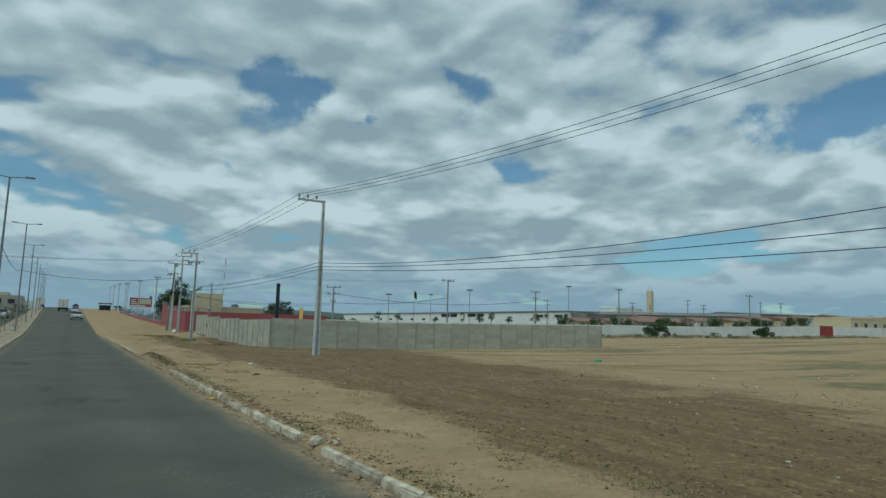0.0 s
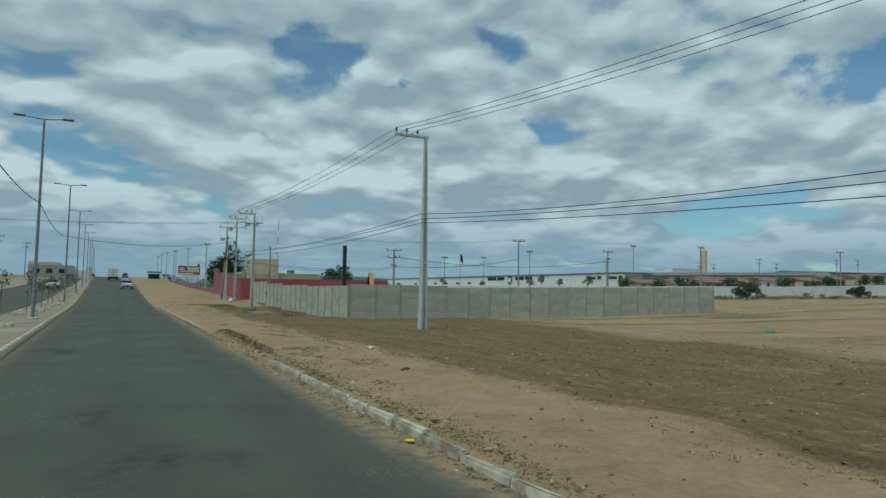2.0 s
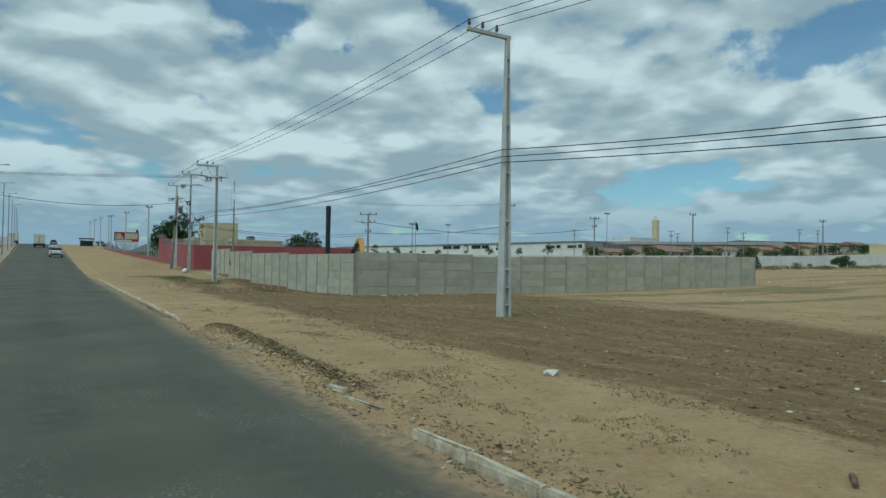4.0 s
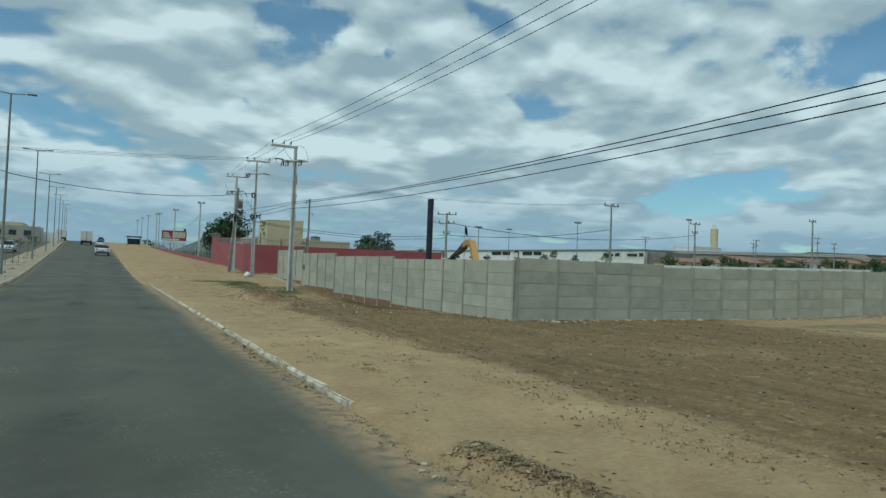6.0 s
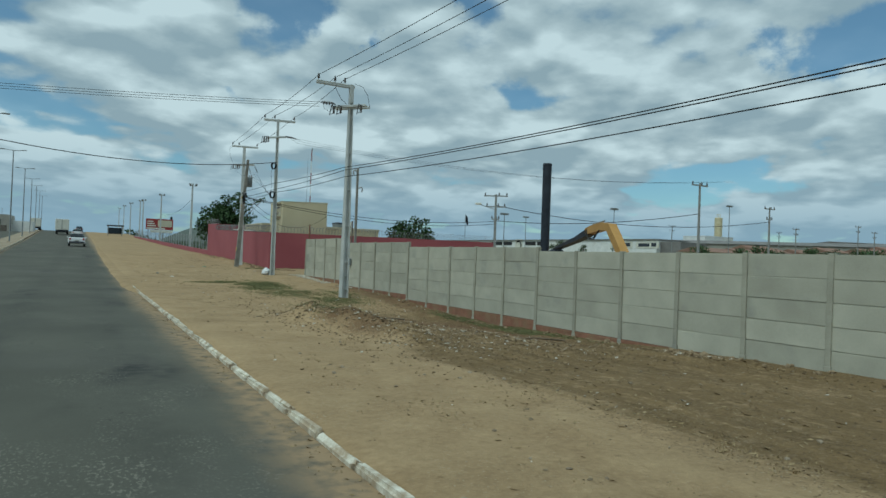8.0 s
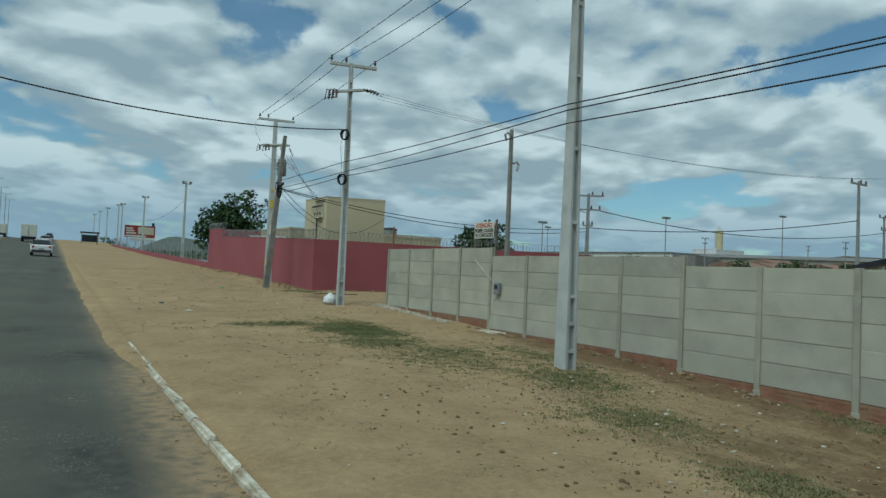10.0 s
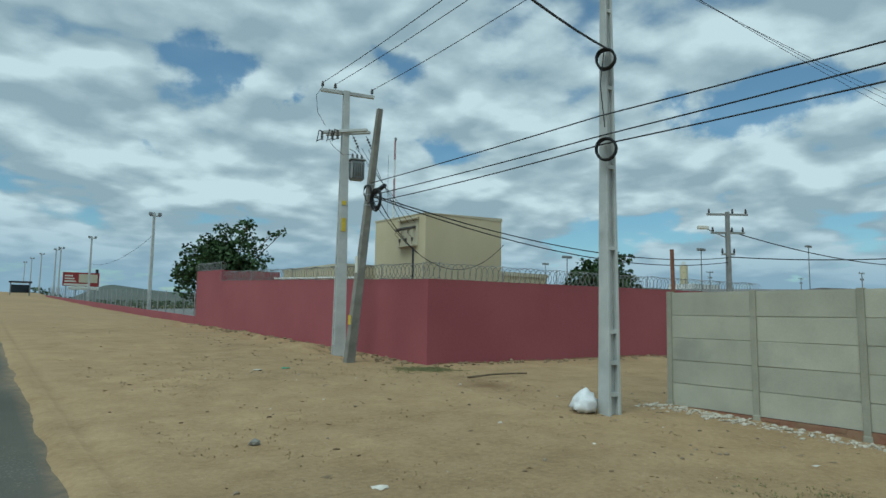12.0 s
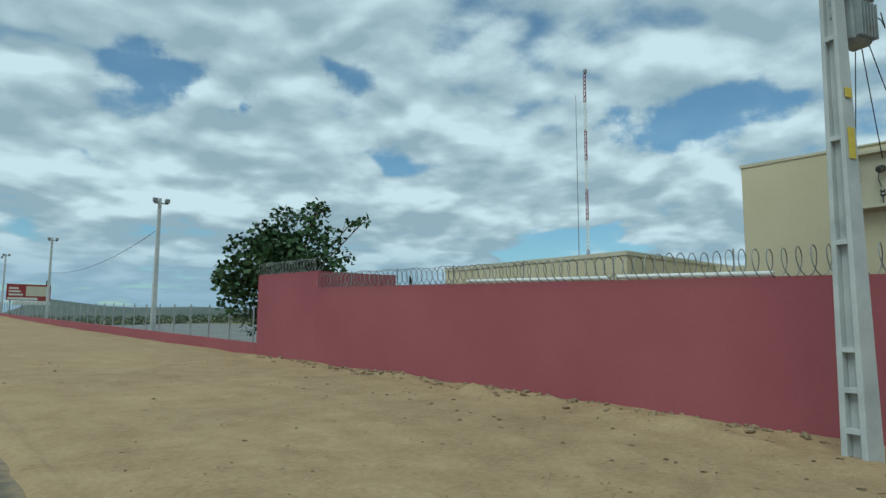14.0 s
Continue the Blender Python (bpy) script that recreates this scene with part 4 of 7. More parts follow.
def cutout(parent, at, side=-1):
    """A hanging fuse cutout: porcelain body, fuse tube and two caps."""
    x, y, z = at
    bm = bmesh.new()
    turned(bm, [(.03, -.18), (.055, -.16), (.035, -.1), (.055, -.06), (.035, -.02), (.055, .02), (.035, .06), (.05, .1), (.025, .13)], 8, at)
    ob = part("fuse_cutout", bm, PORCELAIN, parent)
    bm = bmesh.new()
    rod(bm, (x + .11 * side, y, z + .16), (x + .19 * side, y, z - .24), .016, .016, 6)
    rod(bm, (x, y, z + .12), (x + .13 * side, y, z + .17), .012, .012, 5)
    rod(bm, (x, y, z - .16), (x + .17 * side, y, z - .2), .012, .012, 5)
    part("fuse_tube", bm, BLACK, ob)


def ring_coil(parent, at, r=.22, turns=4, axis_dir="y"):
    bm = bmesh.new()
    rr = random.Random(int(at[2] * 100))
    pts = []
    n = 20
    for i in range(turns * n + 1):
        a = 2 * math.pi * i / n
        k = r * (1 + .05 * math.sin(i * .7 + rr.random()))
        off = (i / n - turns / 2) * .022
        p = Vector((k * math.cos(a), off, k * 1.15 * math.sin(a))) if axis_dir == "y" else Vector((off, k * math.cos(a), k * 1.15 * math.sin(a)))
        pts.append(Vector(at) + p)
    tube(bm, pts, .016, 5)
    return part("cable_coil", bm, CABLE, parent)


def concrete_pole(x, y, top, label, w0=.35, w1=.17, d0=.32, d1=.15, ribs=1.5, across=True, turn=0.0):
    z = float(ground_z(x, y)) - .02
    root = thing("utility_pole", (x, y, z), label, "utility pole", "concrete utility poles", turn)
    part("shaft", pole_shaft(top - z, w0, w1, d0, d1, ribs, across), CONCRETE_POLE, root)
    return root, top - z


POLE_TOPS = {}
ARM_TURN = -12.0


def swing(root, before, angle):
    """Turns the parts that root has gained since, about the pole."""
    for ob in root.children:
        if ob not in before:
            ob.matrix_basis = pose(0, 0, 0, 0, 0, angle)


# a pole with a one-sided arm at its top, standing before the corner of the fence
pA, hA = concrete_pole(11.24, 22.42, 8.95, "grey concrete pole with a one-sided arm and three insulators", .36, .13, .33, .12)
crossarm(pA, -1.52, .1, hA - .06)
for k, ix in enumerate((-1.45, -.95, -.42)):
    insulator(pA, (ix, 0, hA + .06))
    POLE_TOPS["A", k] = Vector((11.24 + ix, 22.42, 8.95 + .22))
p0, h0 = concrete_pole(18.2, -13.0, 9.6, "grey concrete pole with a one-sided arm and three insulators")
crossarm(p0, -1.52, .1, h0 - .06)
for k, ix in enumerate((-1.45, -.95, -.42)):
    insulator(p0, (ix, 0, h0 + .06))
    POLE_TOPS["0", k] = Vector((18.2 + ix, -13.0, 9.6 + .22))
# the branch pole: arm at the top, double arm with fuse cutouts below
pB, hB = concrete_pole(9.88, 56.88, 8.95, "grey concrete branch pole with fuse cutouts on its second arm", .34, .17, .31, .155)
crossarm(pB, -1.5, .12, hB - .08, 0, .14)
for k, ix in enumerate((-1.42, -.72, -.3)):
    insulator(pB, (ix, 0, hB + .06))
    POLE_TOPS["B", k] = Vector((9.88 + ix, 56.88, 8.95 + .2))
held = list(pB.children)
for dy in (-.16, .16):
    crossarm(pB, -.78, .78, hB - .92, dy, .1)
for ix in (-.62, -.3, .62):
    cutout(pB, (ix, -.3, hB - 1.05))
swing(pB, held, -48.0)
for k, iy in enumerate((-.12, .0, .14)):
    strain_insulator(pB, (-.75 + .08 * k, iy, hB - .88), (-1.25, iy + .1, hB - .86))
loop_of_wire(pB, [(.1, -.1, hB + .05), (.45, -.15, hB - .05), (.66, -.2, hB - .4), (.72, -.25, hB - .8), (.62, -.28, hB - .95)])
loop_of_wire(pB, [(-1.2, 0, hB - .86), (-1.15, -.05, hB - 1.15), (-.95, -.1, hB - 1.25), (-.7, -.15, hB - 1.0)])
loop_of_wire(pB, [(-.72, 0, hB + .1), (-.7, -.1, hB - .3), (-.5, -.2, hB - .7), (-.3, -.3, hB - .9)])
# the corner pole with coils of spare cable
pC, hC = concrete_pole(10.35, 70.01, 9.82, "grey concrete pole with hanging coils of spare cable", .31, .15, .28, .14, turn=ARM_TURN)
crossarm(pC, -.82, 1.0, hC - .07)
for k, ix in enumerate((-.76, -.2, .92)):
    insulator(pC, (ix, 0, hC + .05))
    POLE_TOPS["C", k] = Vector((10.35 + ix * math.cos(radians(ARM_TURN)), 70.01 + ix * math.sin(radians(ARM_TURN)), 9.82 + .2))
held = list(pC.children)
crossarm(pC, -.62, .62, hC - 1.08, -.1, .1)
for ix in (-.75, -.6, -.45):
    cutout(pC, (ix, -.25, hC - 1.18))
for k in range(3):
    strain_insulator(pC, (.5, -.1 + .1 * k, hC - 1.03), (1.05, .1 + .25 * k, hC - 1.1))
swing(pC, held, -36.0)
held = list(pC.children)
ring_coil(pC, (-.24, -.04, hC - 2.8), .165, 6, "x")
ring_coil(pC, (-.27, -.04, hC - 4.5), .175, 6, "x")
swing(pC, held, 40.0)
loop_of_wire(pC, [(-.2, -.2, hC - 2.6), (-.3, -.2, hC - 3.3), (-.22, -.22, hC - 4.1)])
# the transformer pole
pD, hD = concrete_pole(11.01, 81.96, 9.93, "grey concrete pole with a transformer and double arms", .40, .20, .36, .18, 1.5, False, ARM_TURN)
crossarm(pD, -.9, 1.0, hD - .07)
for k, ix in enumerate((-.84, -.4, .92)):
    insulator(pD, (ix, 0, hD + .05), .18)
    POLE_TOPS["D", k] = Vector((11.01 + ix * math.cos(radians(ARM_TURN)), 81.96 + ix * math.sin(radians(ARM_TURN)), 9.93 + .18))
held = list(pD.children)
for dy in (-.14, .14):
    crossarm(pD, -.75, .85, hD - 1.45, dy, .1)
for ix in (-.72, -.35, -.15):
    cutout(pD, (ix, -.3, hD - 1.58))
swing(pD, held, -36.0)
for k, ix in enumerate((-.1, .3, .8)):
    strain_insulator(pD, (ix, .15, hD - 1.45), (ix + .25, .1, hD - 2.0))


def transformer(parent, at):
    x, y, z = at
    bm = bmesh.new()
    box(bm, (x - .24, y - .17, z - .38), (x + .24, y + .17, z + .3), .05)
    box(bm, (x - .27, y - .2, z + .3), (x + .27, y + .2, z + .36), .015)
    tank = part("transformer_tank", bm, TRANSFORMER, parent, "grey oil transformer tank")
    for i in range(6):
        bm = bmesh.new()
        box(bm, (x - .22 + .08 * i, y - .26, z - .32), (x - .2 + .08 * i, y - .165, z + .22), .005)
        part("cooling_fin", bm, TRANSFORMER, tank)
    for i in range(3):
        bm = bmesh.new()
        turned(bm, [(.03, 0), (.05, .02), (.03, .06), (.05, .08), (.03, .12), (.045, .14), (.015, .2)], 8, (x - .16 + .16 * i, y, z + .35))
        part("bushing", bm, PORCELAIN, tank)
    bm = bmesh.new()
    box(bm, (x - .5, y - .04, z - .05), (x - .24, y + .04, z + .03))
    box(bm, (x - .5, y - .04, z + .15), (x - .24, y + .04, z + .23))
    part("bracket", bm, STEEL, parent)


transformer(pD, (.44, -.03, hD - 2.72))
loop_of_wire(pD, [(-.8, 0, hD + .1), (-1.05, -.05, hD - .3), (-1.0, -.1, hD - .9), (-.75, -.2, hD - 1.35)])
loop_of_wire(pD, [(-.7, -.3, hD - 1.7), (-.5, -.3, hD - 2.05), (-.1, -.2, hD - 2.3), (.28, -.03, hD - 2.2)])
loop_of_wire(pD, [(-.1, .1, hD - 1.6), (.1, 0, hD - 2.0), (.3, -.1, hD - 2.1), (.44, -.03, hD - 2.2)])
loop_of_wire(pD, [(.75, -.28, hD - 2.6), (1.0, -.2, hD - 2.75), (1.1, -.1, hD - 2.55), (.98, 0, hD - 2.45)])
for zz, hh in ((hD - 4.0, .14), (hD - 4.9, .45)):
    bm = bmesh.new()
    w = .075
    box(bm, (-w, -.155, zz), (w, -.142, zz + hh))
    part("tag", bm, YELLOW_TAG, pD, "yellow marking tag")


def leaning_pole():
    """A weathered square pole that leans towards the plot, with telephone cables gathered on it."""
    foot, top = Vector((10.35, 79.95, .70)), Vector((10.68, 79.04, 8.5))
    root = thing("leaning_pole", foot, "dark weathered concrete pole leaning, hung with cables", "utility pole", "concrete utility poles")
    bm = bmesh.new()
    d = top - foot
    vs = []
    for t, w in ((-.06, .155), (1, .085)):
        p = d * t
        for sx, sy in ((-1, -1), (1, -1), (1, 1), (-1, 1)):
            vs.append(bm.verts.new(p + Vector((sx * w, sy * w * .8, 0))))
    for f in ((3, 2, 1, 0), (4, 5, 6, 7), (0, 1, 5, 4), (1, 2, 6, 5), (2, 3, 7, 6), (3, 0, 4, 7)):
        bm.faces.new([vs[i] for i in f])
    bmesh.ops.bevel(bm, geom=list(bm.edges), offset=.015, segments=1, affect="EDGES")
    part("shaft", bm, OLD_CONCRETE, root)
    at = d * .68
    for k in range(3):
        ring_coil(root, (at.x - .10 - .03 * k, at.y - .58 - .04 * k, at.z - .34 - .02 * k), .22 + .035 * k, 3, "x")
    for k in range(3):
        # slack ends wound round the shaft
        pts = [at + Vector((-.14, -.12 - .25 * math.sin(.5 * i + k), -.15 - .3 * math.cos(.5 * i + .7 * k))) for i in range(9)]
        loop_of_wire(root, pts, .012, "slack_cable")
    bm = bmesh.new()
    rod(bm, at + Vector((-.1, -.52, -.13)), at + Vector((-.12, -1.08, -.02)), .075, .065, 10)
    part("splice_case", bm, BLACK, root, "black cable splice case")
    for t, hgt, mat in ((.16, .28, YELLOW_TAG), (.36, .5, SIGN_WHITE)):
        p = d * t
        bm = bmesh.new()
        w = .155 - .07 * t
        box(bm, (p.x - w - .006, p.y - w * .6, p.z), (p.x - w + .002, p.y + w * .6, p.z + hgt))
        part("tag", bm, mat, root, "faded paper tag")
    for t in (.62, .66, .70):
        p = d * t
        w = .162 - .07 * t
        part("steel_band", box(bmesh.new(), (p.x - w, p.y - w * .85, p.z), (p.x + w, p.y + w * .85, p.z + .03)), STEEL, root)


leaning_pole()


def small_pole():
    z = float(ground_z(12.75, 62.4))
    root = thing("timber_post", (12.56, 62.58, z), "thin dark concrete service post behind the fence", "utility pole")
    bm = bmesh.new()
    box(bm, (-.068, -.068, -.4), (.068, .068, 6.38 - z), .015, .75)
    part("shaft", bm, OLD_CONCRETE, root)
    for zz, s in ((6.2, -1), (5.35, 1)):
        bm = bmesh.new()
        tube(bm, [(s * .08, -.05, zz - z), (s * .2, -.05, zz - z + .06), (s * .27, -.05, zz - z - .02), (s * .22, -.05, zz - z - .2)], .035, 6)
        part("service_pipe", bm, STEEL, root)


small_pole()


# ---- overhead wires ----
def wire(a, b, sag, r, label, group):
    a = Vector(a)
    root = thing("overhead_cable", a, label, "cable", group)
    bm = bmesh.new()
    tube(bm, [p - a for p in sag_points(a, b, sag)], r, 5)
    part("strand", bm, CABLE, root)
    return root


for k in range(3):
    for p, q, sag in (("0", "A", .7), ("A", "B", .35), ("B", "C", .12), ("C", "D", .1)):
        wire(POLE_TOPS[p, k], POLE_TOPS[q, k], sag, .011, "thin bare power line between pole tops", "power lines")
for k in range(3):
    # the branch line across the road
    a = Vector((9.88 - 1.25, 57.0 + .1 * k, 8.95 - .86 - .07 * k))
    wire(a, Vector((-19.5, 64.5 + .5 * k, 7.9)), .35, .0085, "thin bare power line crossing the road", "power lines")
for k in range(3):
    # the line that leaves the corner pole over the plot
    wire((10.75 + .16 * k, 69.3 - .1 * k, 8.72 - .16 * k), (47.1, 69.0 - 1.2 * k, 9.35 - .1 * k), .9, .0055, "thin bare power line over the building plot", "power lines")
TEL = [((18.0, -13, 5.75), .83), ((18.0, -13, 4.85), .52), ((18.0, -13, 4.2), .43)]
TEL_Z = {"A": (5.36, 5.14, 4.96), "B": (5.52, 5.40, 5.13), "C": (6.00, 5.62, 5.45), "L": (6.22, 5.84, 5.62)}
TEL_XY = {"A": (11.08, 22.42), "B": (9.7, 56.88), "C": (10.2, 70.01), "L": (10.55, 79.35)}
for k in range(3):
    a, sag = TEL[k]
    A, B, C, Lp = [Vector((*TEL_XY[n], TEL_Z[n][k])) for n in "ABCL"]
    for p, q, g in ((Vector(a), A, sag), (A, B, (.36, .26, .34)[k]), (B, C, (.06, .05, .08)[k]), (C, Lp, (.02, .03, .05)[k])):
        wire(p, q, g, .0135, "black telephone cable sagging between poles", "telephone cables")
wire((10.3, 69.9, 7.25), (-5.3, 63.05, 6.45), .7, .02, "black telephone cable sagging across the road", "telephone cables")
wire((-5.35, 63.0, 6.5), (-4.7, 33.0, 5.95), .55, .018, "black telephone cable sagging across the road", "telephone cables")
wire((-4.7, 33.0, 5.95), (-4.05, 3, 6.3), .7, .018, "black telephone cable sagging across the road", "telephone cables")
for k in range(2):
    # drop wires from the leaning pole to the far pole inside the plot
    wire((10.62, 79.2, 5.85 - .05 * k), (33.6, 81.4, 5.55 - .25 * k), .75 + .1 * k, .02, "black drop cable sagging over the compound", "telephone cables")
wire((10.55, 79.2, 5.75), (17.5, 81.1, 5.0), 1.5, .012, "slack black cable hanging down to the substation", "telephone cables")
wire((33.8, 81.4, 5.6), (46.9, 69.8, 6.6), .5, .03, "black cable sagging over the building plot", "telephone cables")
wire((33.8, 81.4, 7.0), (70.2, 78.9, 7.6), 1.2, .03, "black cable sagging over the building plot", "telephone cables")

rp = thing("rusty_post", (12.66, 70.22, float(ground_z(12.5, 70.4))), "thin rusty steel post at the end of the fence", "post")
part("tube", rod(bmesh.new(), (0, 0, -.2), (-.06, .02, 3.1), .045, .04, 8), material("rusty_steel", (.16, .07, .045), (.27, .13, .085), 6, .9, .3, 40), rp)


# ---- buildings of the compound ----
def prism(bm, pts, z0, z1):
    """An upright prism over a plan outline; z1 may be one height or one for each corner."""
    tops = z1 if isinstance(z1, (list, tuple)) else [z1] * len(pts)
    lo = [bm.verts.new((x, y, z0)) for x, y in pts]
    hi = [bm.verts.new((x, y, z)) for (x, y), z in zip(pts, tops)]
    n = len(pts)
    for i in range(n):
        bm.faces.new((lo[i], lo[(i + 1) % n], hi[(i + 1) % n], hi[i]))
    bm.faces.new(hi)
    bm.faces.new(list(reversed(lo)))
    return bm


def substation_block():
    root = thing("substation_block", (13.9, 81.2, .5), "windowless cream rendered substation block with wall bushings", "building")
    bm = bmesh.new()
    prism(bm, [(0, 0), (3.58, 0), (3.58, 3.56), (0, 3.56)], 0, [5.38, 5.5, 5.52, 5.44])
    bmesh.ops.bevel(bm, geom=[e for e in bm.edges], offset=.015, segments=1, affect="EDGES")
    part("wall", bm, CREAM, root)
    bm = bmesh.new()
    prism(bm, [(-.02, -.02), (3.60, -.02), (3.60, 3.58), (-.02, 3.58)], 5.40, [5.41, 5.53, 5.55, 5.47])
    part("roof_edge", bm, CREAM_TRIM, root)
    bm = bmesh.new()
    box(bm, (-.03, .45, 4.2), (-.004, 1.65, 5.28), .005)
    panel = part("bushing_panel", bm, CREAM_TRIM, root, "grey panel behind the wall bushings")
    bm = bmesh.new()
    box(bm, (-.14, .4, 5.22), (.0, 1.7, 5.30), .01)
    part("panel_lintel", bm, CREAM_TRIM, root)
    for i in range(3):
        y = .62 + .42 * i
        bm = bmesh.new()
        rod(bm, (-.02, y, 4.95), (-.34, y - .02, 4.86), .05, .04, 8)
        for k in range(3):
            rod(bm, (-.1 - .08 * k, y, 4.93 - .022 * k), (-.13 - .08 * k, y, 4.92 - .022 * k), .065, .055, 10)
        part("wall_bushing", bm, PORCELAIN, panel)
        bm = bmesh.new()
        turned(bm, [(.03, 0), (.05, .03), (.03, .07), (.05, .1), (.03, .14)], 8, (-.16, y, 4.42))
        rod(bm, (-.16, y, 4.3), (-.16, y, 4.44), .012, .012, 5)
        part("arrester", bm, PORCELAIN, panel)
        loop_of_wire(root, [(-.34, y - .02, 4.86), (-.36, y, 4.7), (-.2, y, 4.58)], .008)
        # strain strings from the transformer pole
        wire((11.4 + .25 * i, 81.9, 8.0), (13.86, 81.2 + y, 5.62), .06, .009, "thin service wire slanting to the substation", "service wires")
    bm = bmesh.new()
    box(bm, (-.22, .5, 4.24), (-.02, 1.6, 4.3))
    part("arrester_rail", bm, CREAM_TRIM, panel)
    loop_of_wire(root, sag_points((-3.2, -2.0, 5.4), (-.16, .2, 3.95), .2, 8), .014, "conduit_cable")


substation_block()
p = thing("conduit_post", (13.3, 81.05, .5), "thin dark steel conduit post before the substation", "post")
part("pipe", rod(bmesh.new(), (0, 0, 0), (0, 0, 4.1), .035, .035, 8), DARK_STEEL, p)


def low_building():
    root = thing("low_building", (13.9, 87.55, .6), "low cream building with a plain parapet", "building")
    bm = bmesh.new()
    prism(bm, [(0, 0), (10.8, 0), (10.8, 6.6), (0, 6.6)], 0, [3.8, 3.75, 3.75, 3.82])
    part("wall", bm, CREAM, root)
    bm = bmesh.new()
    prism(bm, [(-.02, -.02), (10.82, -.02), (10.82, 6.62), (-.02, 6.62)], 3.74, [3.84, 3.79, 3.79, 3.86])
    part("parapet", bm, CREAM_TRIM, root)
    for i in range(3):
        bm = bmesh.new()
        box(bm, (-.02, 1.2 + 1.9 * i, 1.5), (-.004, 2.2 + 1.9 * i, 2.6))
        part("window", bm, CAR_GLASS, root)


low_building()
ann = thing("annex", (18.0, 84.9, .6), "low cream annex behind the substation", "building")
part("wall", prism(bmesh.new(), [(0, 0), (5.6, 0), (5.6, 2.5), (0, 2.5)], 0, 3.65), CREAM, ann)
part("parapet", prism(bmesh.new(), [(-.05, -.05), (5.65, -.05), (5.65, 2.55), (-.05, 2.55)], 3.52, 3.70), CREAM_TRIM, ann)
tank = thing("water_tank", (20.2, 86.0, 4.3), "small dark covered water tank on the roof", "tank")
part("body", turned(bmesh.new(), [(.42, 0), (.5, .05), (.52, .3), (.46, .34)], 16), GREY_STEEL, tank)
part("lid", turned(bmesh.new(), [(.55, .34), (.5, .42), (.1, .5)], 16), BLACK, tank)

for k, (y0, y1) in enumerate(((83.6, 86.8), (87.0, 91.5))):
    pp = thing("white_pipe", (12.42, y0, float(rc_top(y0)) + .04), "white plastic pipe lying on the wall top", "pipe", "pipes on the wall")
    part("tube", rod(bmesh.new(), (0, 0, 0), (0, y1 - y0, float(rc_top(y1) - rc_top(y0)) + .02), .045, .045, 8), WHITE_PAINT, pp)


def radio_mast():
    root = thing("radio_mast", (19.83, 93.15, 4.3), "slim red and white guyed radio mast", "mast")
    h = 7.75
    for k in range(7):
        bm = bmesh.new()
        z0, z1 = h * k / 7, h * (k + 1) / 7
        for a in range(3):
            x, y = .05 * math.cos(a * 2.094), .05 * math.sin(a * 2.094)
            rod(bm, (x, y, z0), (x, y, z1), .012, .012, 5)
        z = z0
        while z < z1:
            for a in range(3):
                b = (a + 1) % 3
                rod(bm, (.05 * math.cos(a * 2.094), .05 * math.sin(a * 2.094), z), (.05 * math.cos(b * 2.094), .05 * math.sin(b * 2.094), z + .14), .008, .008, 3, False)
            z += .15
        part("mast_section", bm, MAST_RED if k % 2 == 0 else WHITE_PAINT, root)
    part("whip", rod(bmesh.new(), (-.28, .2, 0), (-.3, .2, 6.9), .018, .01, 5), GREY_STEEL, root)
    part("beacon", turned(bmesh.new(), [(.03, 0), (.07, .03), (.07, .16), (.03, .2)], 8, (.03, 0, h)), GREY_STEEL, root)


radio_mast()
bk = thing("steel_column", (17.47, 53.39, -.3), "tall plain black steel column standing in the plot", "column")
part("tube", rod(bmesh.new(), (0, 0, 0), (0, 0, 6.3), .185, .185, 20), DARK_STEEL, bk, smooth=False)
part("cap", turned(bmesh.new(), [(.195, 6.3), (.195, 6.36), (.17, 6.4)], 20), DARK_STEEL, bk)
for s in (-1, 1):
    part("lifting_lug", box(bmesh.new(), (s * .2 - .03, -.03, 6.1), (s * .2 + .03, .03, 6.16)), DARK_STEEL, bk)


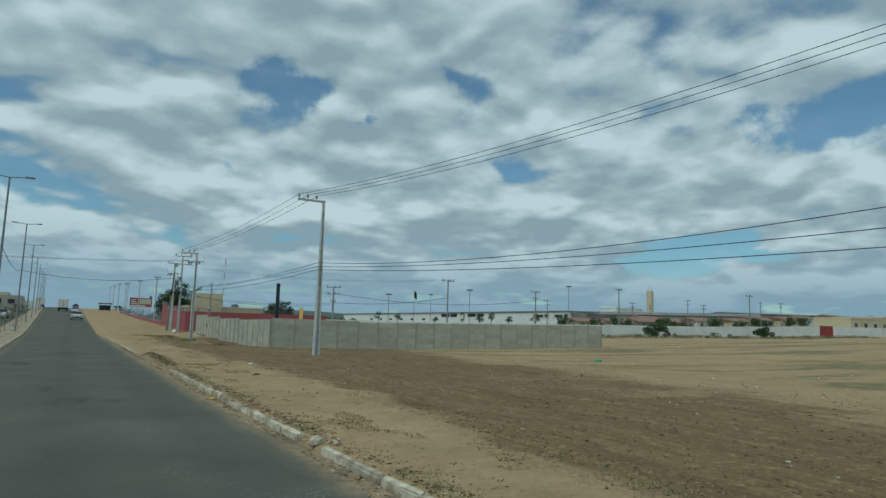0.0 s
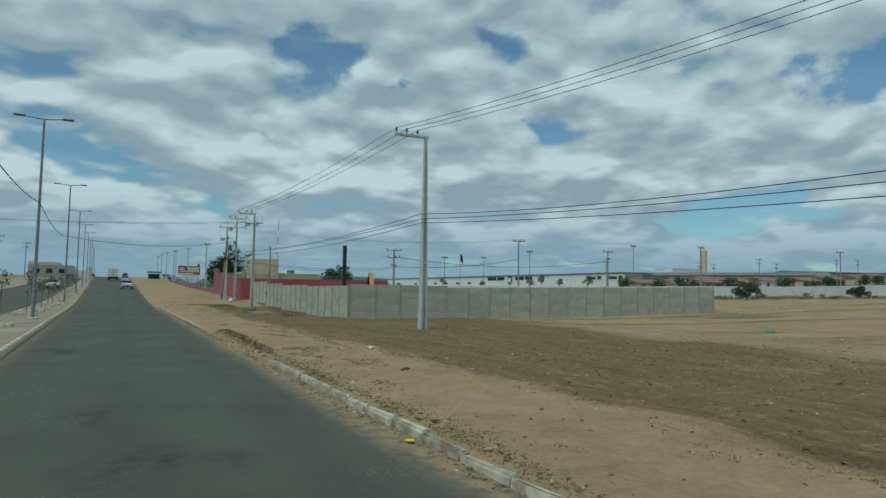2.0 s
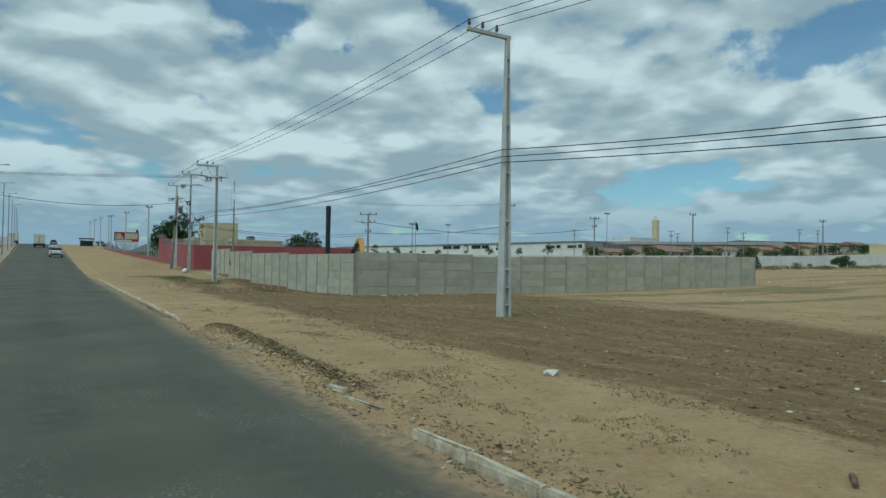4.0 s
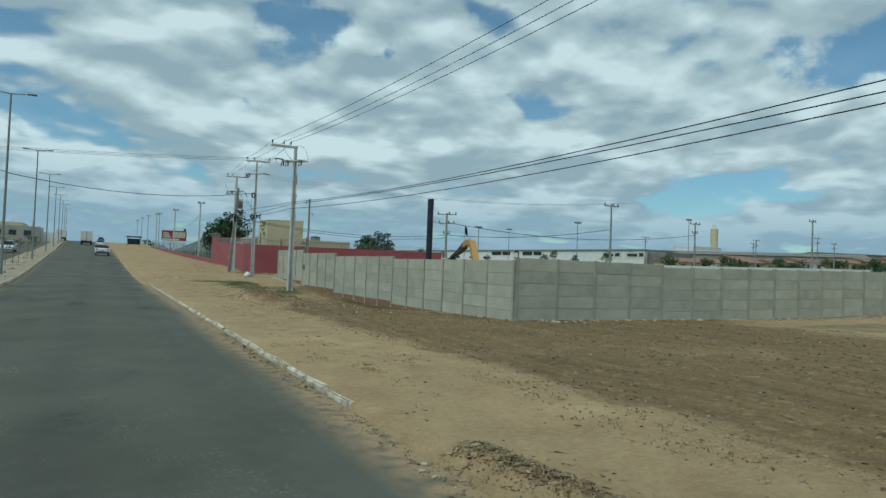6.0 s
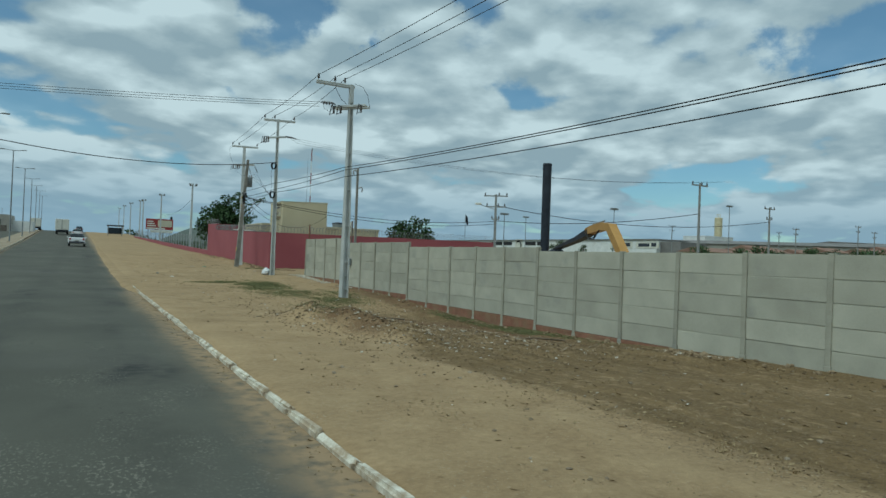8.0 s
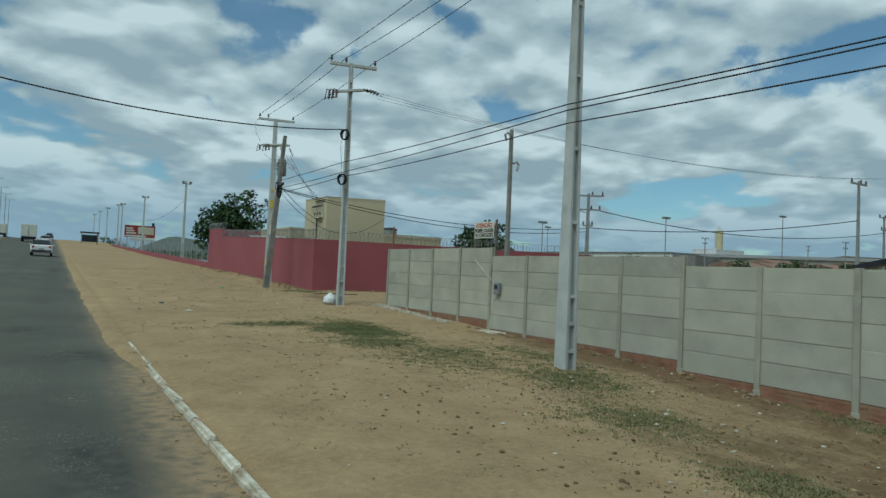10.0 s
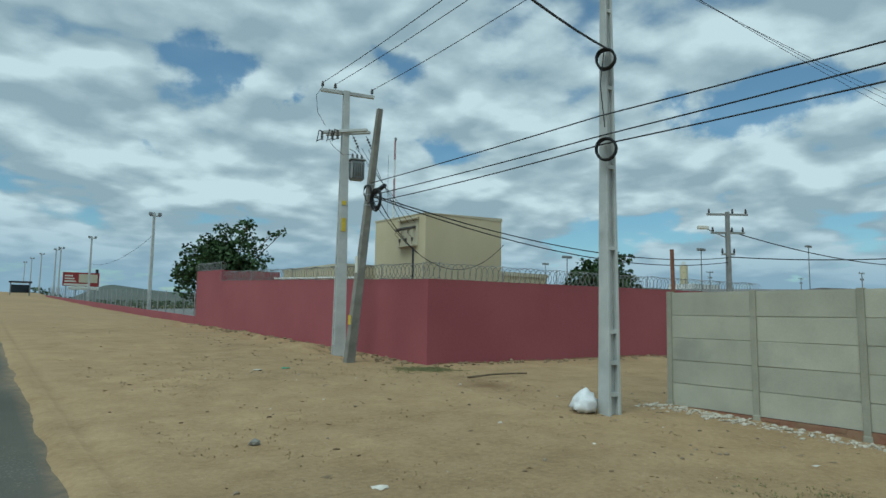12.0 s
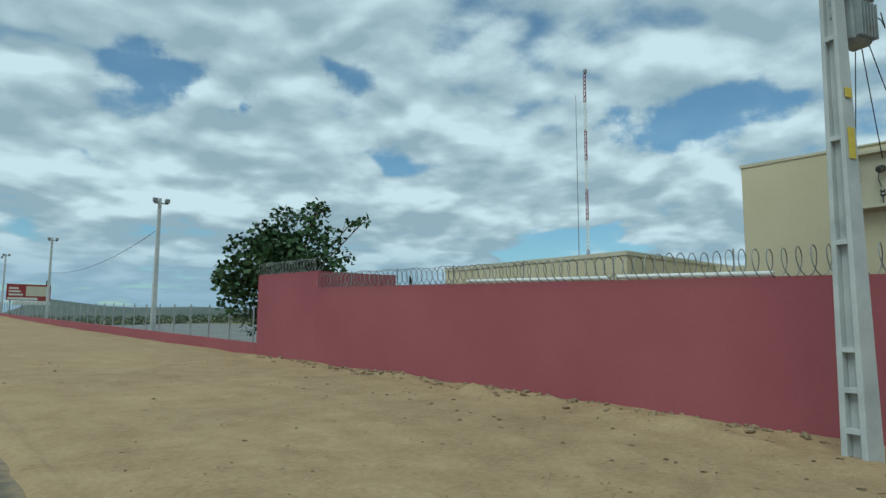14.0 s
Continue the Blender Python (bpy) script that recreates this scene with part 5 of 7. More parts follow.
def excavator():
    root = thing("excavator", (18.35, 48.0, -.6), "yellow excavator behind the fence with its arm stretched out", "excavator", "", -107.0)
    for s in (-1, 1):
        bm = bmesh.new()
        box(bm, (-1.6, s * 1.0 - .28, 0), (1.6, s * 1.0 + .28, .75), .25)
        part("track", bm, TYRE, root)
    bm = bmesh.new()
    box(bm, (-.9, -1.2, .8), (2.0, 1.2, 1.9), .12)
    part("house", bm, YELLOW, root)
    bm = bmesh.new()
    box(bm, (-1.0, -1.2, .85), (.3, -.2, 2.6), .12, .9)
    part("cab", bm, CAR_GLASS, root, "dark glazed cab")

    def arm(pts, widths, name, mat):
        bm = bmesh.new()
        top, bot = [], []
        for i, ((x, z), w) in enumerate(zip(pts, widths)):
            a, b = pts[max(i - 1, 0)], pts[min(i + 1, len(pts) - 1)]
            dx, dz = b[0] - a[0], b[1] - a[1]
            ln = math.hypot(dx, dz)
            nx, nz = -dz / ln, dx / ln
            top.append((x + nx * w, z + nz * w)), bot.append((x - nx * w, z - nz * w))
        loop = top + list(reversed(bot))
        f = [bm.verts.new((x, -.18, z)) for x, z in loop]
        g = [bm.verts.new((x, .18, z)) for x, z in loop]
        n = len(loop)
        for i in range(n):
            bm.faces.new((f[i], f[(i + 1) % n], g[(i + 1) % n], g[i]))
        bm.faces.new(f), bm.faces.new(list(reversed(g)))
        bmesh.ops.recalc_face_normals(bm, faces=bm.faces)
        return part(name, bm, mat, root)

    arm([(-.6, 1.3), (-2.0, 2.3), (-3.0, 3.35), (-3.7, 4.05), (-4.3, 4.12), (-5.2, 4.04), (-5.85, 3.94)], [.15, .16, .17, .17, .16, .16, .15], "boom", YELLOW)
    arm([(-5.6, 3.93), (-6.2, 3.8), (-7.0, 3.62), (-9.3, 3.25)], [.14, .14, .10, .06], "stick", DARK_STEEL)
    bm = bmesh.new()
    rod(bm, (-4.3, 0, 4.345), (-5.4, 0, 4.25), .04, .045, 8)
    rod(bm, (-5.4, 0, 4.25), (-6.3, 0, 4.0), .03, .03, 8)
    part("cylinder", bm, STEEL, root)
    for k in range(2):
        bm = bmesh.new()
        tube(bm, [(-4.4, -.2, 3.95), (-4.8, -.25, 3.65 - .08 * k), (-5.3, -.25, 3.6), (-5.7, -.2, 3.85)], .025, 5)
        part("hose", bm, CABLE, root)
    bm = bmesh.new()
    box(bm, (-9.8, -.4, 2.55), (-9.2, .4, 3.2), .1, .8)
    part("bucket", bm, DARK_STEEL, root)


excavator()


def lettered_sign():
    root = thing("notice_board", (12.62, 63.9, 2.5), "hand-painted white notice board on posts above the fence", "sign")
    bm = bmesh.new()
    box(bm, (-.015, -.54, .62), (.015, .54, 1.14), .004)
    board = part("board", bm, SIGN_WHITE, root)
    for y in (-.62, .5):
        part("post", box(bmesh.new(), (.0, y - .03, -2.2), (.06, y + .03, 1.2 if y < 0 else .9), .005), WOOD, root)
    for text, z, size, mat in (("ATENÇÃO", .965, .19, SIGN_RED), ("PROIBIDO COLAGEM", .81, .165, SIGN_BLACK), ("DE CARTAZES", .665, .16, SIGN_BLACK)):
        cu = bpy.data.curves.new("lettering", "FONT")
        cu.body, cu.size, cu.align_x, cu.extrude, cu.offset = text, size, "CENTER", .002, .004
        tmp = bpy.data.objects.new("tmp", cu)
        scene.collection.objects.link(tmp)
        bpy.context.view_layer.update()
        me = bpy.data.meshes.new_from_object(tmp.evaluated_get(bpy.context.evaluated_depsgraph_get()))
        bpy.data.objects.remove(tmp)
        me.materials.clear()
        me.materials.append(mat)
        ob = new("lettering", me)
        ob.parent = board
        wide = max(v.co.x for v in me.vertices) - min(v.co.x for v in me.vertices)
        k = min(1.0, 1.0 / wide)
        ob.matrix_basis = pose(-.019, 0, z, 90, 0, -90) @ Matrix.Diagonal((k, 1, 1, 1))


lettered_sign()
mb = thing("meter_box", (12.36, 62.69, 1.35), "small grey electricity meter box on the fence", "meter box")
part("case", box(bmesh.new(), (-.08, -.13, .05), (.03, .13, .40), .02), TRANSFORMER, mb)
part("window", box(bmesh.new(), (-.088, -.08, .2), (-.078, .06, .33)), BLACK, mb)
part("conduit", tube(bmesh.new(), [(-.02, .2, .1), (-.03, .25, -.5), (-.05, .3, -1.1)], .009, 6), SIGN_WHITE, mb)
part("service_cable", tube(bmesh.new(), [(-.02, .1, .38), (-.06, .5, .62), (-.06, 1.0, .95), (-.04, 1.25, 1.1)], .007, 5), SIGN_WHITE, mb)
sl = thing("concrete_slab", (12.05, 62.6, float(ground_z(12.05, 62.6)) - .02), "broken flat concrete slab before the meter box", "slab")
part("slab", box(bmesh.new(), (-.3, -.5, -.04), (.28, .42, .05), .03), PALE_RUBBLE, sl)


# ---- trees and bushes ----
def leaf_crown(seed, clumps, leaf, per, spread, flat=.75):
    """A crown of many small bent leaves gathered in clumps round branch ends."""
    r = random.Random(seed)
    vs, fs = [], []
    for cx, cy, cz, cr in clumps:
        for _ in range(int(per * cr * cr)):
            while True:
                d = Vector((r.uniform(-1, 1), r.uniform(-1, 1), r.uniform(-1, 1)))
                if d.length < 1:
                    break
            d = d.normalized() * (d.length ** .45)
            p = Vector((cx + d.x * cr * spread, cy + d.y * cr * spread, cz + d.z * cr * flat))
            u = Vector((r.gauss(0, 1), r.gauss(0, 1), r.gauss(-.25, .6))).normalized()
            w = u.cross(Vector((r.gauss(0, 1), r.gauss(0, 1), r.gauss(.6, 1)))).normalized()
            ln, wd = leaf * r.uniform(.7, 1.4), leaf * r.uniform(.28, .5)
            k = len(vs)
            nrm = u.cross(w)
            vs += [p, p + u * ln * .5 + w * wd - nrm * wd * .3, p + u * ln - nrm * ln * .15, p + u * ln * .5 - w * wd - nrm * wd * .3]
            fs += [(k, k + 1, k + 2), (k, k + 2, k + 3)]
    me = bpy.data.meshes.new("crown")
    me.from_pydata([tuple(v) for v in vs], [], fs)
    return me


def tree(name, at, height, trunk_r, clumps, seed, leaf=.22, per=160, mat=LEAF, label="", category="tree", bare=.3):
    root = thing(name, at, label, category)
    r = random.Random(seed)
    bm = bmesh.new()
    fork = Vector((r.uniform(-.2, .2), r.uniform(-.2, .2), height * bare))
    tube(bm, [(0, 0, -.2), (fork.x * .4, fork.y * .5, fork.z * .5), fork], trunk_r, 8)
    for cx, cy, cz, cr in clumps:
        e = Vector((cx, cy, cz))
        m = fork.lerp(e, .5) + Vector((r.uniform(-.2, .2), r.uniform(-.2, .2), r.uniform(0, .25)))
        rod(bm, fork, m, trunk_r * .55, trunk_r * .32, 6)
        rod(bm, m, e, trunk_r * .32, trunk_r * .1, 5)
        for _ in range(3):
            q = e + Vector((r.uniform(-1, 1), r.uniform(-1, 1), r.uniform(-.3, .9))) * cr * .7
            rod(bm, m.lerp(e, .7), q, trunk_r * .16, trunk_r * .04, 4)
    part("trunk", bm, BARK, root)
    me = leaf_crown(seed, clumps, leaf, per, 1.0)
    me.materials.append(mat)
    ob = new("crown", me)
    ob.parent = root
    return root


def clump_cloud(seed, n, w, d, z0, z1, rad):
    r = random.Random(seed)
    out = []
    for i in range(n):
        a, q = r.uniform(0, 6.28), math.sqrt(r.random())
        z = r.uniform(z0, z1)
        k = 1 - .5 * ((z - z0) / max(z1 - z0, .01)) ** 2
        out.append((math.cos(a) * q * w * k, math.sin(a) * q * d * k, z, rad * r.uniform(.7, 1.25)))
    return out


tree("broadleaf_tree", (14.4, 106.6, 1.5), 6.9, .16,
     clump_cloud(3, 30, 2.4, 2.0, 1.9, 5.2, .95) + [(.9, -.3, 5.8, .9), (1.5, -.4, 6.5, .7), (.2, 0, 6.2, .7), (2.0, -.6, 5.4, .85), (2.6, -.9, 4.4, .7), (3.2, -.9, 6.1, .35), (3.9, -1.0, 6.3, .36), (-2.2, .3, 3.4, .85), (-1.8, .2, 4.7, .75), (-1.9, .2, 2.1, .8), (-2.3, 0, 2.8, .7),
      (-1.2, -.2, 1.3, .7), (1.7, -.5, 6.9, .4), (-.9, 0, 5.4, .7)],
     5, .26, 190, LEAF, "dark green broadleaf tree behind the end of the red wall")
tree("broadleaf_tree", (26.0, 83.2, .8), 4.6, .12, clump_cloud(8, 24, 2.1, 1.7, 2.0, 4.1, .8) + [(-1.9, 0, 3.3, .55), (1.9, .2, 3.4, .55), (.4, 0, 4.5, .5), (1.3, 0, 4.4, .4)], 9, .24, 190, LEAF, "small bushy green tree behind the red wall")
tree("acacia_bush", (79.1, 59.6, 1.55), 2.4, .1, clump_cloud(11, 16, 2.3, 1.6, .8, 1.9, .6), 12, .18, 620, LEAF, "low spreading thorn bush on the open plot", "bush", .2)
tree("acacia_bush", (113.3, 64.5, 2.1), 2.2, .1, clump_cloud(14, 14, 2.2, 1.6, .7, 1.9, .6), 15, .2, 560, LEAF, "low spreading thorn bush on the open plot", "bush", .2)
for i, (bx, by, bw) in enumerate(((98, 63.5, .9), (88.5, 64, .7), (104, 65, .7), (71, 63, .6), (95, 57, .5), (120, 60, .8))):
    tree("acacia_bush", (bx, by, float(ground_z(bx, by))), 1.0, .04, clump_cloud(20 + i, 6, bw, bw, .3, .8 * bw, .4 * bw), 30 + i, .14, 260, LEAF_PALE, "small scrubby bush on the open plot", "bush", .2)


# ---- far poles, lamps ----
def plain_pole(x, y, top, arms, label, lamp=False, r=.11, turn=0.0):
    z = float(ground_z(x, y))
    root = thing("utility_pole", (x, y, z), label, "utility pole", "distant poles", turn)
    h = top - z
    part("shaft", box(bmesh.new(), (-r, -r, -.4), (r, r, h), .02, .62), FAR_POLE, root)
    for dz, half in arms:
        part("crossarm", box(bmesh.new(), (-half, -.05, h - dz - .06), (half, .05, h - dz + .05)), FAR_POLE, root)
        for ix in (-.9, .25, .9):
            part("insulator", turned(bmesh.new(), [(.03, 0), (.07, .05), (.05, .2), (.03, .26)], 6, (ix * half, 0, h - dz + .05)), PORCELAIN, root)
    if lamp:
        bm = bmesh.new()
        rod(bm, (0, 0, h * .8), (-1.4, -.6, h * .86), .03, .03, 5)
        part("lamp_arm", bm, STEEL, root)
        part("lamp_head", box(bmesh.new(), (-1.85, -.75, h * .855), (-1.3, -.5, h * .88), .02), SIGN_WHITE, root)
    return root


plain_pole(33.73, 81.44, 8.05, ((.15, 1.1), (1.15, .9), (2.3, .35)), "grey pole with two crossarms and a street lamp", True, .15, -36.0)
plain_pole(47.1, 69.8, 9.3, ((.2, 1.0),), "grey concrete pole with a single crossarm")
plain_pole(70.3, 78.9, 9.3, ((.2, .95), (1.4, .5)), "grey concrete pole with a single crossarm")
plain_pole(80.8, 69.3, 9.9, ((.2, .7),), "grey concrete pole with a single crossarm")
plain_pole(116.75, 69.8, 10.7, ((.2, 1.0),), "grey concrete pole with a single crossarm")
for x, y, top in ((147, 110, 12.3), (153.5, 110, 11.3), (179, 110, 13.2), (192, 112, 13.6), (128, 112, 10.8), (165, 140, 12.5), (118, 135, 11.5)):
    plain_pole(x, y, top, ((.2, 1.1), (1.3, .7)), "far grey pole with crossarms among the houses")


def flood_post(x, y, top):
    z = float(ground_z(x, y))
    root = thing("floodlight_post", (x, y, z), "thin steel post with a small floodlight", "lamp", "floodlight posts")
    part("post", rod(bmesh.new(), (0, 0, -.3), (0, 0, top - z), .09, .06, 6), GREY_STEEL, root)
    part("floodlight", box(bmesh.new(), (-.7, -.25, top - z - .1), (.7, .25, top - z + .2), .05), GREY_STEEL, root)


for x, y, top in ((104.5, 110, 13.5), (76, 110, 11.0), (88, 150, 12.0), (60, 118, 9.5)):
    flood_post(x, y, top)


def yard_post(y):
    x, z = 12.88, float(ground_z(12.9, y))
    h = 8.6 + .004 * (y - 120)
    root = thing("lamp_post", (x, y, z), "square concrete post with small floodlights on top", "lamp", "concrete posts along the fence")
    part("shaft", box(bmesh.new(), (-.15, -.13, -.4), (.15, .13, h), .02, .6), CONCRETE_POLE, root)
    part("bracket", box(bmesh.new(), (-.35, -.05, h - .35), (.5, .05, h - .27)), STEEL, root)
    for sx in (-.3, .42):
        part("floodlight", box(bmesh.new(), (sx - .14, -.2, h - .28), (sx + .14, .02, h - .02), .03), GREY_STEEL, root)


for y in (120.2, 155.7, 192, 200, 232, 262, 290):
    yard_post(y)
yb = thing("light_wire", (12.88, 120.2, 8.5), "thin wire slung between the concrete posts", "cable")
part("strand", tube(bmesh.new(), [p - Vector((12.88, 120.2, 8.5)) for p in sag_points((12.88, 120.2, 8.5), (12.88, 155.7, 8.0), .9)], .015, 4), CABLE, yb)


def street_lamp(y, h=10.4):
    x, z = float(left_kerb_x(y)) - .75, float(ROAD_Z(y)) + .12
    root = thing("street_lamp", (x, y, z), "tall slim steel street lamp with two arms", "street lamp", "lamps of the central strip")
    part("pole", rod(bmesh.new(), (0, 0, -.2), (0, 0, h), .085, .05, 10), GREY_STEEL, root)
    part("base", box(bmesh.new(), (-.22, -.22, -.1), (.22, .22, .12), .03), KERB_MAT, root)
    for s in (-1, 1):
        bm = bmesh.new()
        rod(bm, (0, 0, h - .03), (s * .85, 0, h + .06), .035, .03, 8)
        arm = part("arm", bm, GREY_STEEL, root)
        bm = bmesh.new()
        box(bm, (s * .8 - (.5 if s < 0 else 0), -.13, h + .03), (s * .8 + (.5 if s > 0 else 0), .13, h + .12), .03)
        part("lamp_head", bm, GREY_STEEL, arm)


for y in (3, 33, 63, 92, 122, 152, 182, 212, 242, 272):
    street_lamp(y, 9.9 if y < 40 else 10.7)


def sapling(y, k):
    x, z = float(left_kerb_x(y)) - 1.45, float(ROAD_Z(y)) + .12
    h = (1.7, 2.2, 1.4)[k % 3]
    root = thing("sapling", (x, y, z), "thin young tree in a white kerbed planting square", "tree", "saplings of the central strip")
    bm = bmesh.new()
    for lo, hi in (((-.5, -.5, 0), (.5, -.4, .14)), ((-.5, .4, 0), (.5, .5, .14)), ((-.5, -.398, 0), (-.4, .398, .14)), ((.4, -.398, 0), (.5, .398, .14))):
        box(bm, lo, hi, .01)
    part("planter_kerb", bm, WHITE_KERB, root)
    bm = bmesh.new()
    rod(bm, (0, 0, 0), (.05, 0, h), .025, .012, 6)
    r = random.Random(k)
    cl = []
    for i in range(5):
        a = r.uniform(0, 6.28)
        e = Vector((math.cos(a) * .3, math.sin(a) * .3, h + r.uniform(-.3, .45)))
        rod(bm, (.04, 0, h * r.uniform(.65, .95)), e, .012, .006, 4)
        cl.append((e.x, e.y, e.z, .22))
    part("trunk", bm, BARK, root)
    me = leaf_crown(k, cl, .1, 420, 1.0)
    me.materials.append(LEAF_PALE if k % 2 else LEAF)
    ob = new("crown", me)
    ob.parent = root


for k, y in enumerate((9, 15, 21, 27, 38, 43, 48, 54, 59, 68, 74, 80, 86, 97, 104, 111)):
    sapling(y, k)


# ---- billboard ----
def billboard():
    root = thing("billboard", (17.2, 200, float(ground_z(17.2, 200))), "red and white advertising billboard on steel legs", "billboard")
    z = float(ground_z(17.2, 200))
    b0, b1 = 6.45 - z, 9.0 - z
    part("panel", box(bmesh.new(), (-3.0, -.1, b0), (3.0, .1, b1), .02), RED_SIGN, root)
    part("white_field", box(bmesh.new(), (-2.8, -.125, b0 + .1), (1.2, -.104, b0 + .45)), SIGN_WHITE, root)
    part("pale_picture", box(bmesh.new(), (-.4, -.125, b0 + .7), (2.7, -.104, b1 - .3)), CREAM_TRIM, root)
    for i in range(3):
        part("text_bar", box(bmesh.new(), (-2.7, -.125, b0 + .75 + .5 * i), (-.8 - .3 * i, -.104, b0 + 1.02 + .5 * i)), SIGN_WHITE, root)
    part("plinth_board", box(bmesh.new(), (-2.0, -.1, b0 - .7), (3.0, .1, b0 - .1)), SIGN_WHITE, root)
    part("cut_out", prism(bmesh.new(), [(2.3, -.12), (2.8, -.12), (2.8, .08), (2.3, .08)], b1, b1 + .7), SIGN_BLACK, root)
    for x in (-2.4, -.8, .8, 2.4):
        part("leg", box(bmesh.new(), (x - .08, .12, -.2), (x + .08, .28, b1 - .2)), GREY_STEEL, root)


billboard()


# ---- far wall, houses, sheds ----
def far_wall():
    xs = [30, 50, 66, 81, 100, 116, 132, 137.5]
    tops = [2.75, 3.05, 3.35, 3.68, 4.0, 4.45, 5.0, 5.2]
    for a, b, ta, tb in zip(xs, xs[1:], tops, tops[1:]):
        slab_wall("wall_white_far", (a + .01, 68.2), (b, 68.2), float(ground_z(a, 68)) - .3, float(ground_z(b, 68)) - .3, ta, tb, .2, WHITE_PAINT, "long stained white boundary wall across the open plot", 4)
    gate = thing("red_gate", (140.3, 68.4, float(ground_z(140, 68))), "closed red sheet-metal gate in the white wall", "gate")
    part("leaf", box(bmesh.new(), (-2.6, -.05, .05), (-.03, .05, 2.4), .02), RED_SIGN, gate)
    part("leaf", box(bmesh.new(), (.03, -.05, .05), (2.6, .05, 2.4), .02), RED_SIGN, gate)
    slab_wall("wall_white_far", (143.2, 68.2), (210, 68.2), 2.0, 3.5, 5.2, 6.4, .2, WHITE_PAINT, "long stained white boundary wall across the open plot", 4)


far_wall()


def house(x, y, w, d, wall_h, roof_h, mat, roof, label, flat=False, rot=0.0):
    z = float(ground_z(x, y)) - .3
    root = thing("house", (x, y, z), label, "house", "houses beyond the white wall", rot)
    part("wall", box(bmesh.new(), (-w / 2, -d / 2, 0), (w / 2, d / 2, wall_h)), mat, root)
    if flat:
        part("parapet", box(bmesh.new(), (-w / 2 - .1, -d / 2 - .1, wall_h - .1), (w / 2 + .1, d / 2 + .1, wall_h + .25)), mat, root)
    else:
        bm = bmesh.new()
        o = .5
        vs = [bm.verts.new(p) for p in ((-w / 2 - o, -d / 2 - o, wall_h - .15), (w / 2 + o, -d / 2 - o, wall_h - .15), (w / 2 + o, d / 2 + o, wall_h - .15), (-w / 2 - o, d / 2 + o, wall_h - .15),
                                        (-w / 2 - o, 0, wall_h + roof_h), (w / 2 + o, 0, wall_h + roof_h))]
        for f in ((0, 1, 5, 4), (2, 3, 4, 5), (0, 4, 3), (1, 2, 5), (3, 2, 1, 0)):
            bm.faces.new([vs[i] for i in f])
        part("roof", bm, roof, root)
    n = max(1, int(w // 3.5))
    for i in range(n):
        xc = -w / 2 + w * (i + .5) / n
        win = part("window" if i % 3 else "door", box(bmesh.new(), (xc - .6, -d / 2 - .04, wall_h * .36 if i % 3 else 0), (xc + .6, -d / 2 - .004, wall_h * .75)), CAR_GLASS if i % 3 else WOOD, root)


HOUSES = [(134, 138, 11, 8, 2.7, 1.0, 0), (148, 139, 10, 8, 2.5, 1.1, 1), (161, 141, 9, 8, 2.8, 1.2, 2), (174, 139, 12, 8, 2.5, 1.1, 0), (190, 142, 10, 8, 2.8, 1.2, 1), (204, 138, 11, 8, 2.6, 1.1, 0),
          (219, 140, 11, 8, 2.8, 1.3, 2), (235, 139, 12, 8, 2.8, 1.2, 0), (250, 142, 11, 8, 3.0, 1.2, 1), (264, 138, 10, 8, 3.2, 1.3, 2), (186, 162, 12, 9, 3.2, 1.3, 1), (236, 166, 14, 9, 3.4, 1.4, 0)]
for x, y, w, d, wh, rh, k in HOUSES:
    house(x, y, w, d, wh, rh, (CREAM, WHITE_PAINT, GREY_RENDER)[k], ROOF_TILE, ("cream", "white", "grey rendered")[k] + " single-storey house with a clay tile roof")
house(168, 78, 17, 9, 4.2, 0, CREAM, ROOF_TILE, "two-storey cream house with a flat parapet", True)
house(192, 82, 20, 9, 4.0, 0, CREAM, ROOF_TILE, "two-storey cream house with a flat parapet", True)
house(212, 200, 16, 10, 7.5, 0, WHITE_PAINT, ROOF_GREY, "white flat-roofed building above the houses", True)


def shed(x, y, w, d, h, rh, rot, wall, roof, label):
    z = float(ground_z(x, y)) - .5
    root = thing("warehouse", (x, y, z), label, "warehouse", "", rot)
    part("wall", box(bmesh.new(), (-w / 2, -d / 2, 0), (w / 2, d / 2, h)), wall, root)
    bm = bmesh.new()
    vs = [bm.verts.new(p) for p in ((-w / 2 - .4, -d / 2 - .6, h), (w / 2 + .4, -d / 2 - .6, h), (w / 2 + .4, d / 2 + .6, h), (-w / 2 - .4, d / 2 + .6, h), (-w / 2 - .4, 0, h + rh), (w / 2 + .4, 0, h + rh))]
    for f in ((0, 1, 5, 4), (2, 3, 4, 5), (0, 4, 3), (1, 2, 5), (3, 2, 1, 0)):
        bm.faces.new([vs[i] for i in f])
    part("roof", bm, roof, root)
    return root, z


shed(207, 176, 76, 22, 4.6, 1.5, -50.5, GREY_RENDER, ROOF_GREY, "long warehouse with a dark fibre-cement roof")
shed(275, 150, 90, 26, 3.6, .9, -20, GREY_RENDER, ROOF_GREY, "long warehouse with a dark fibre-cement roof")


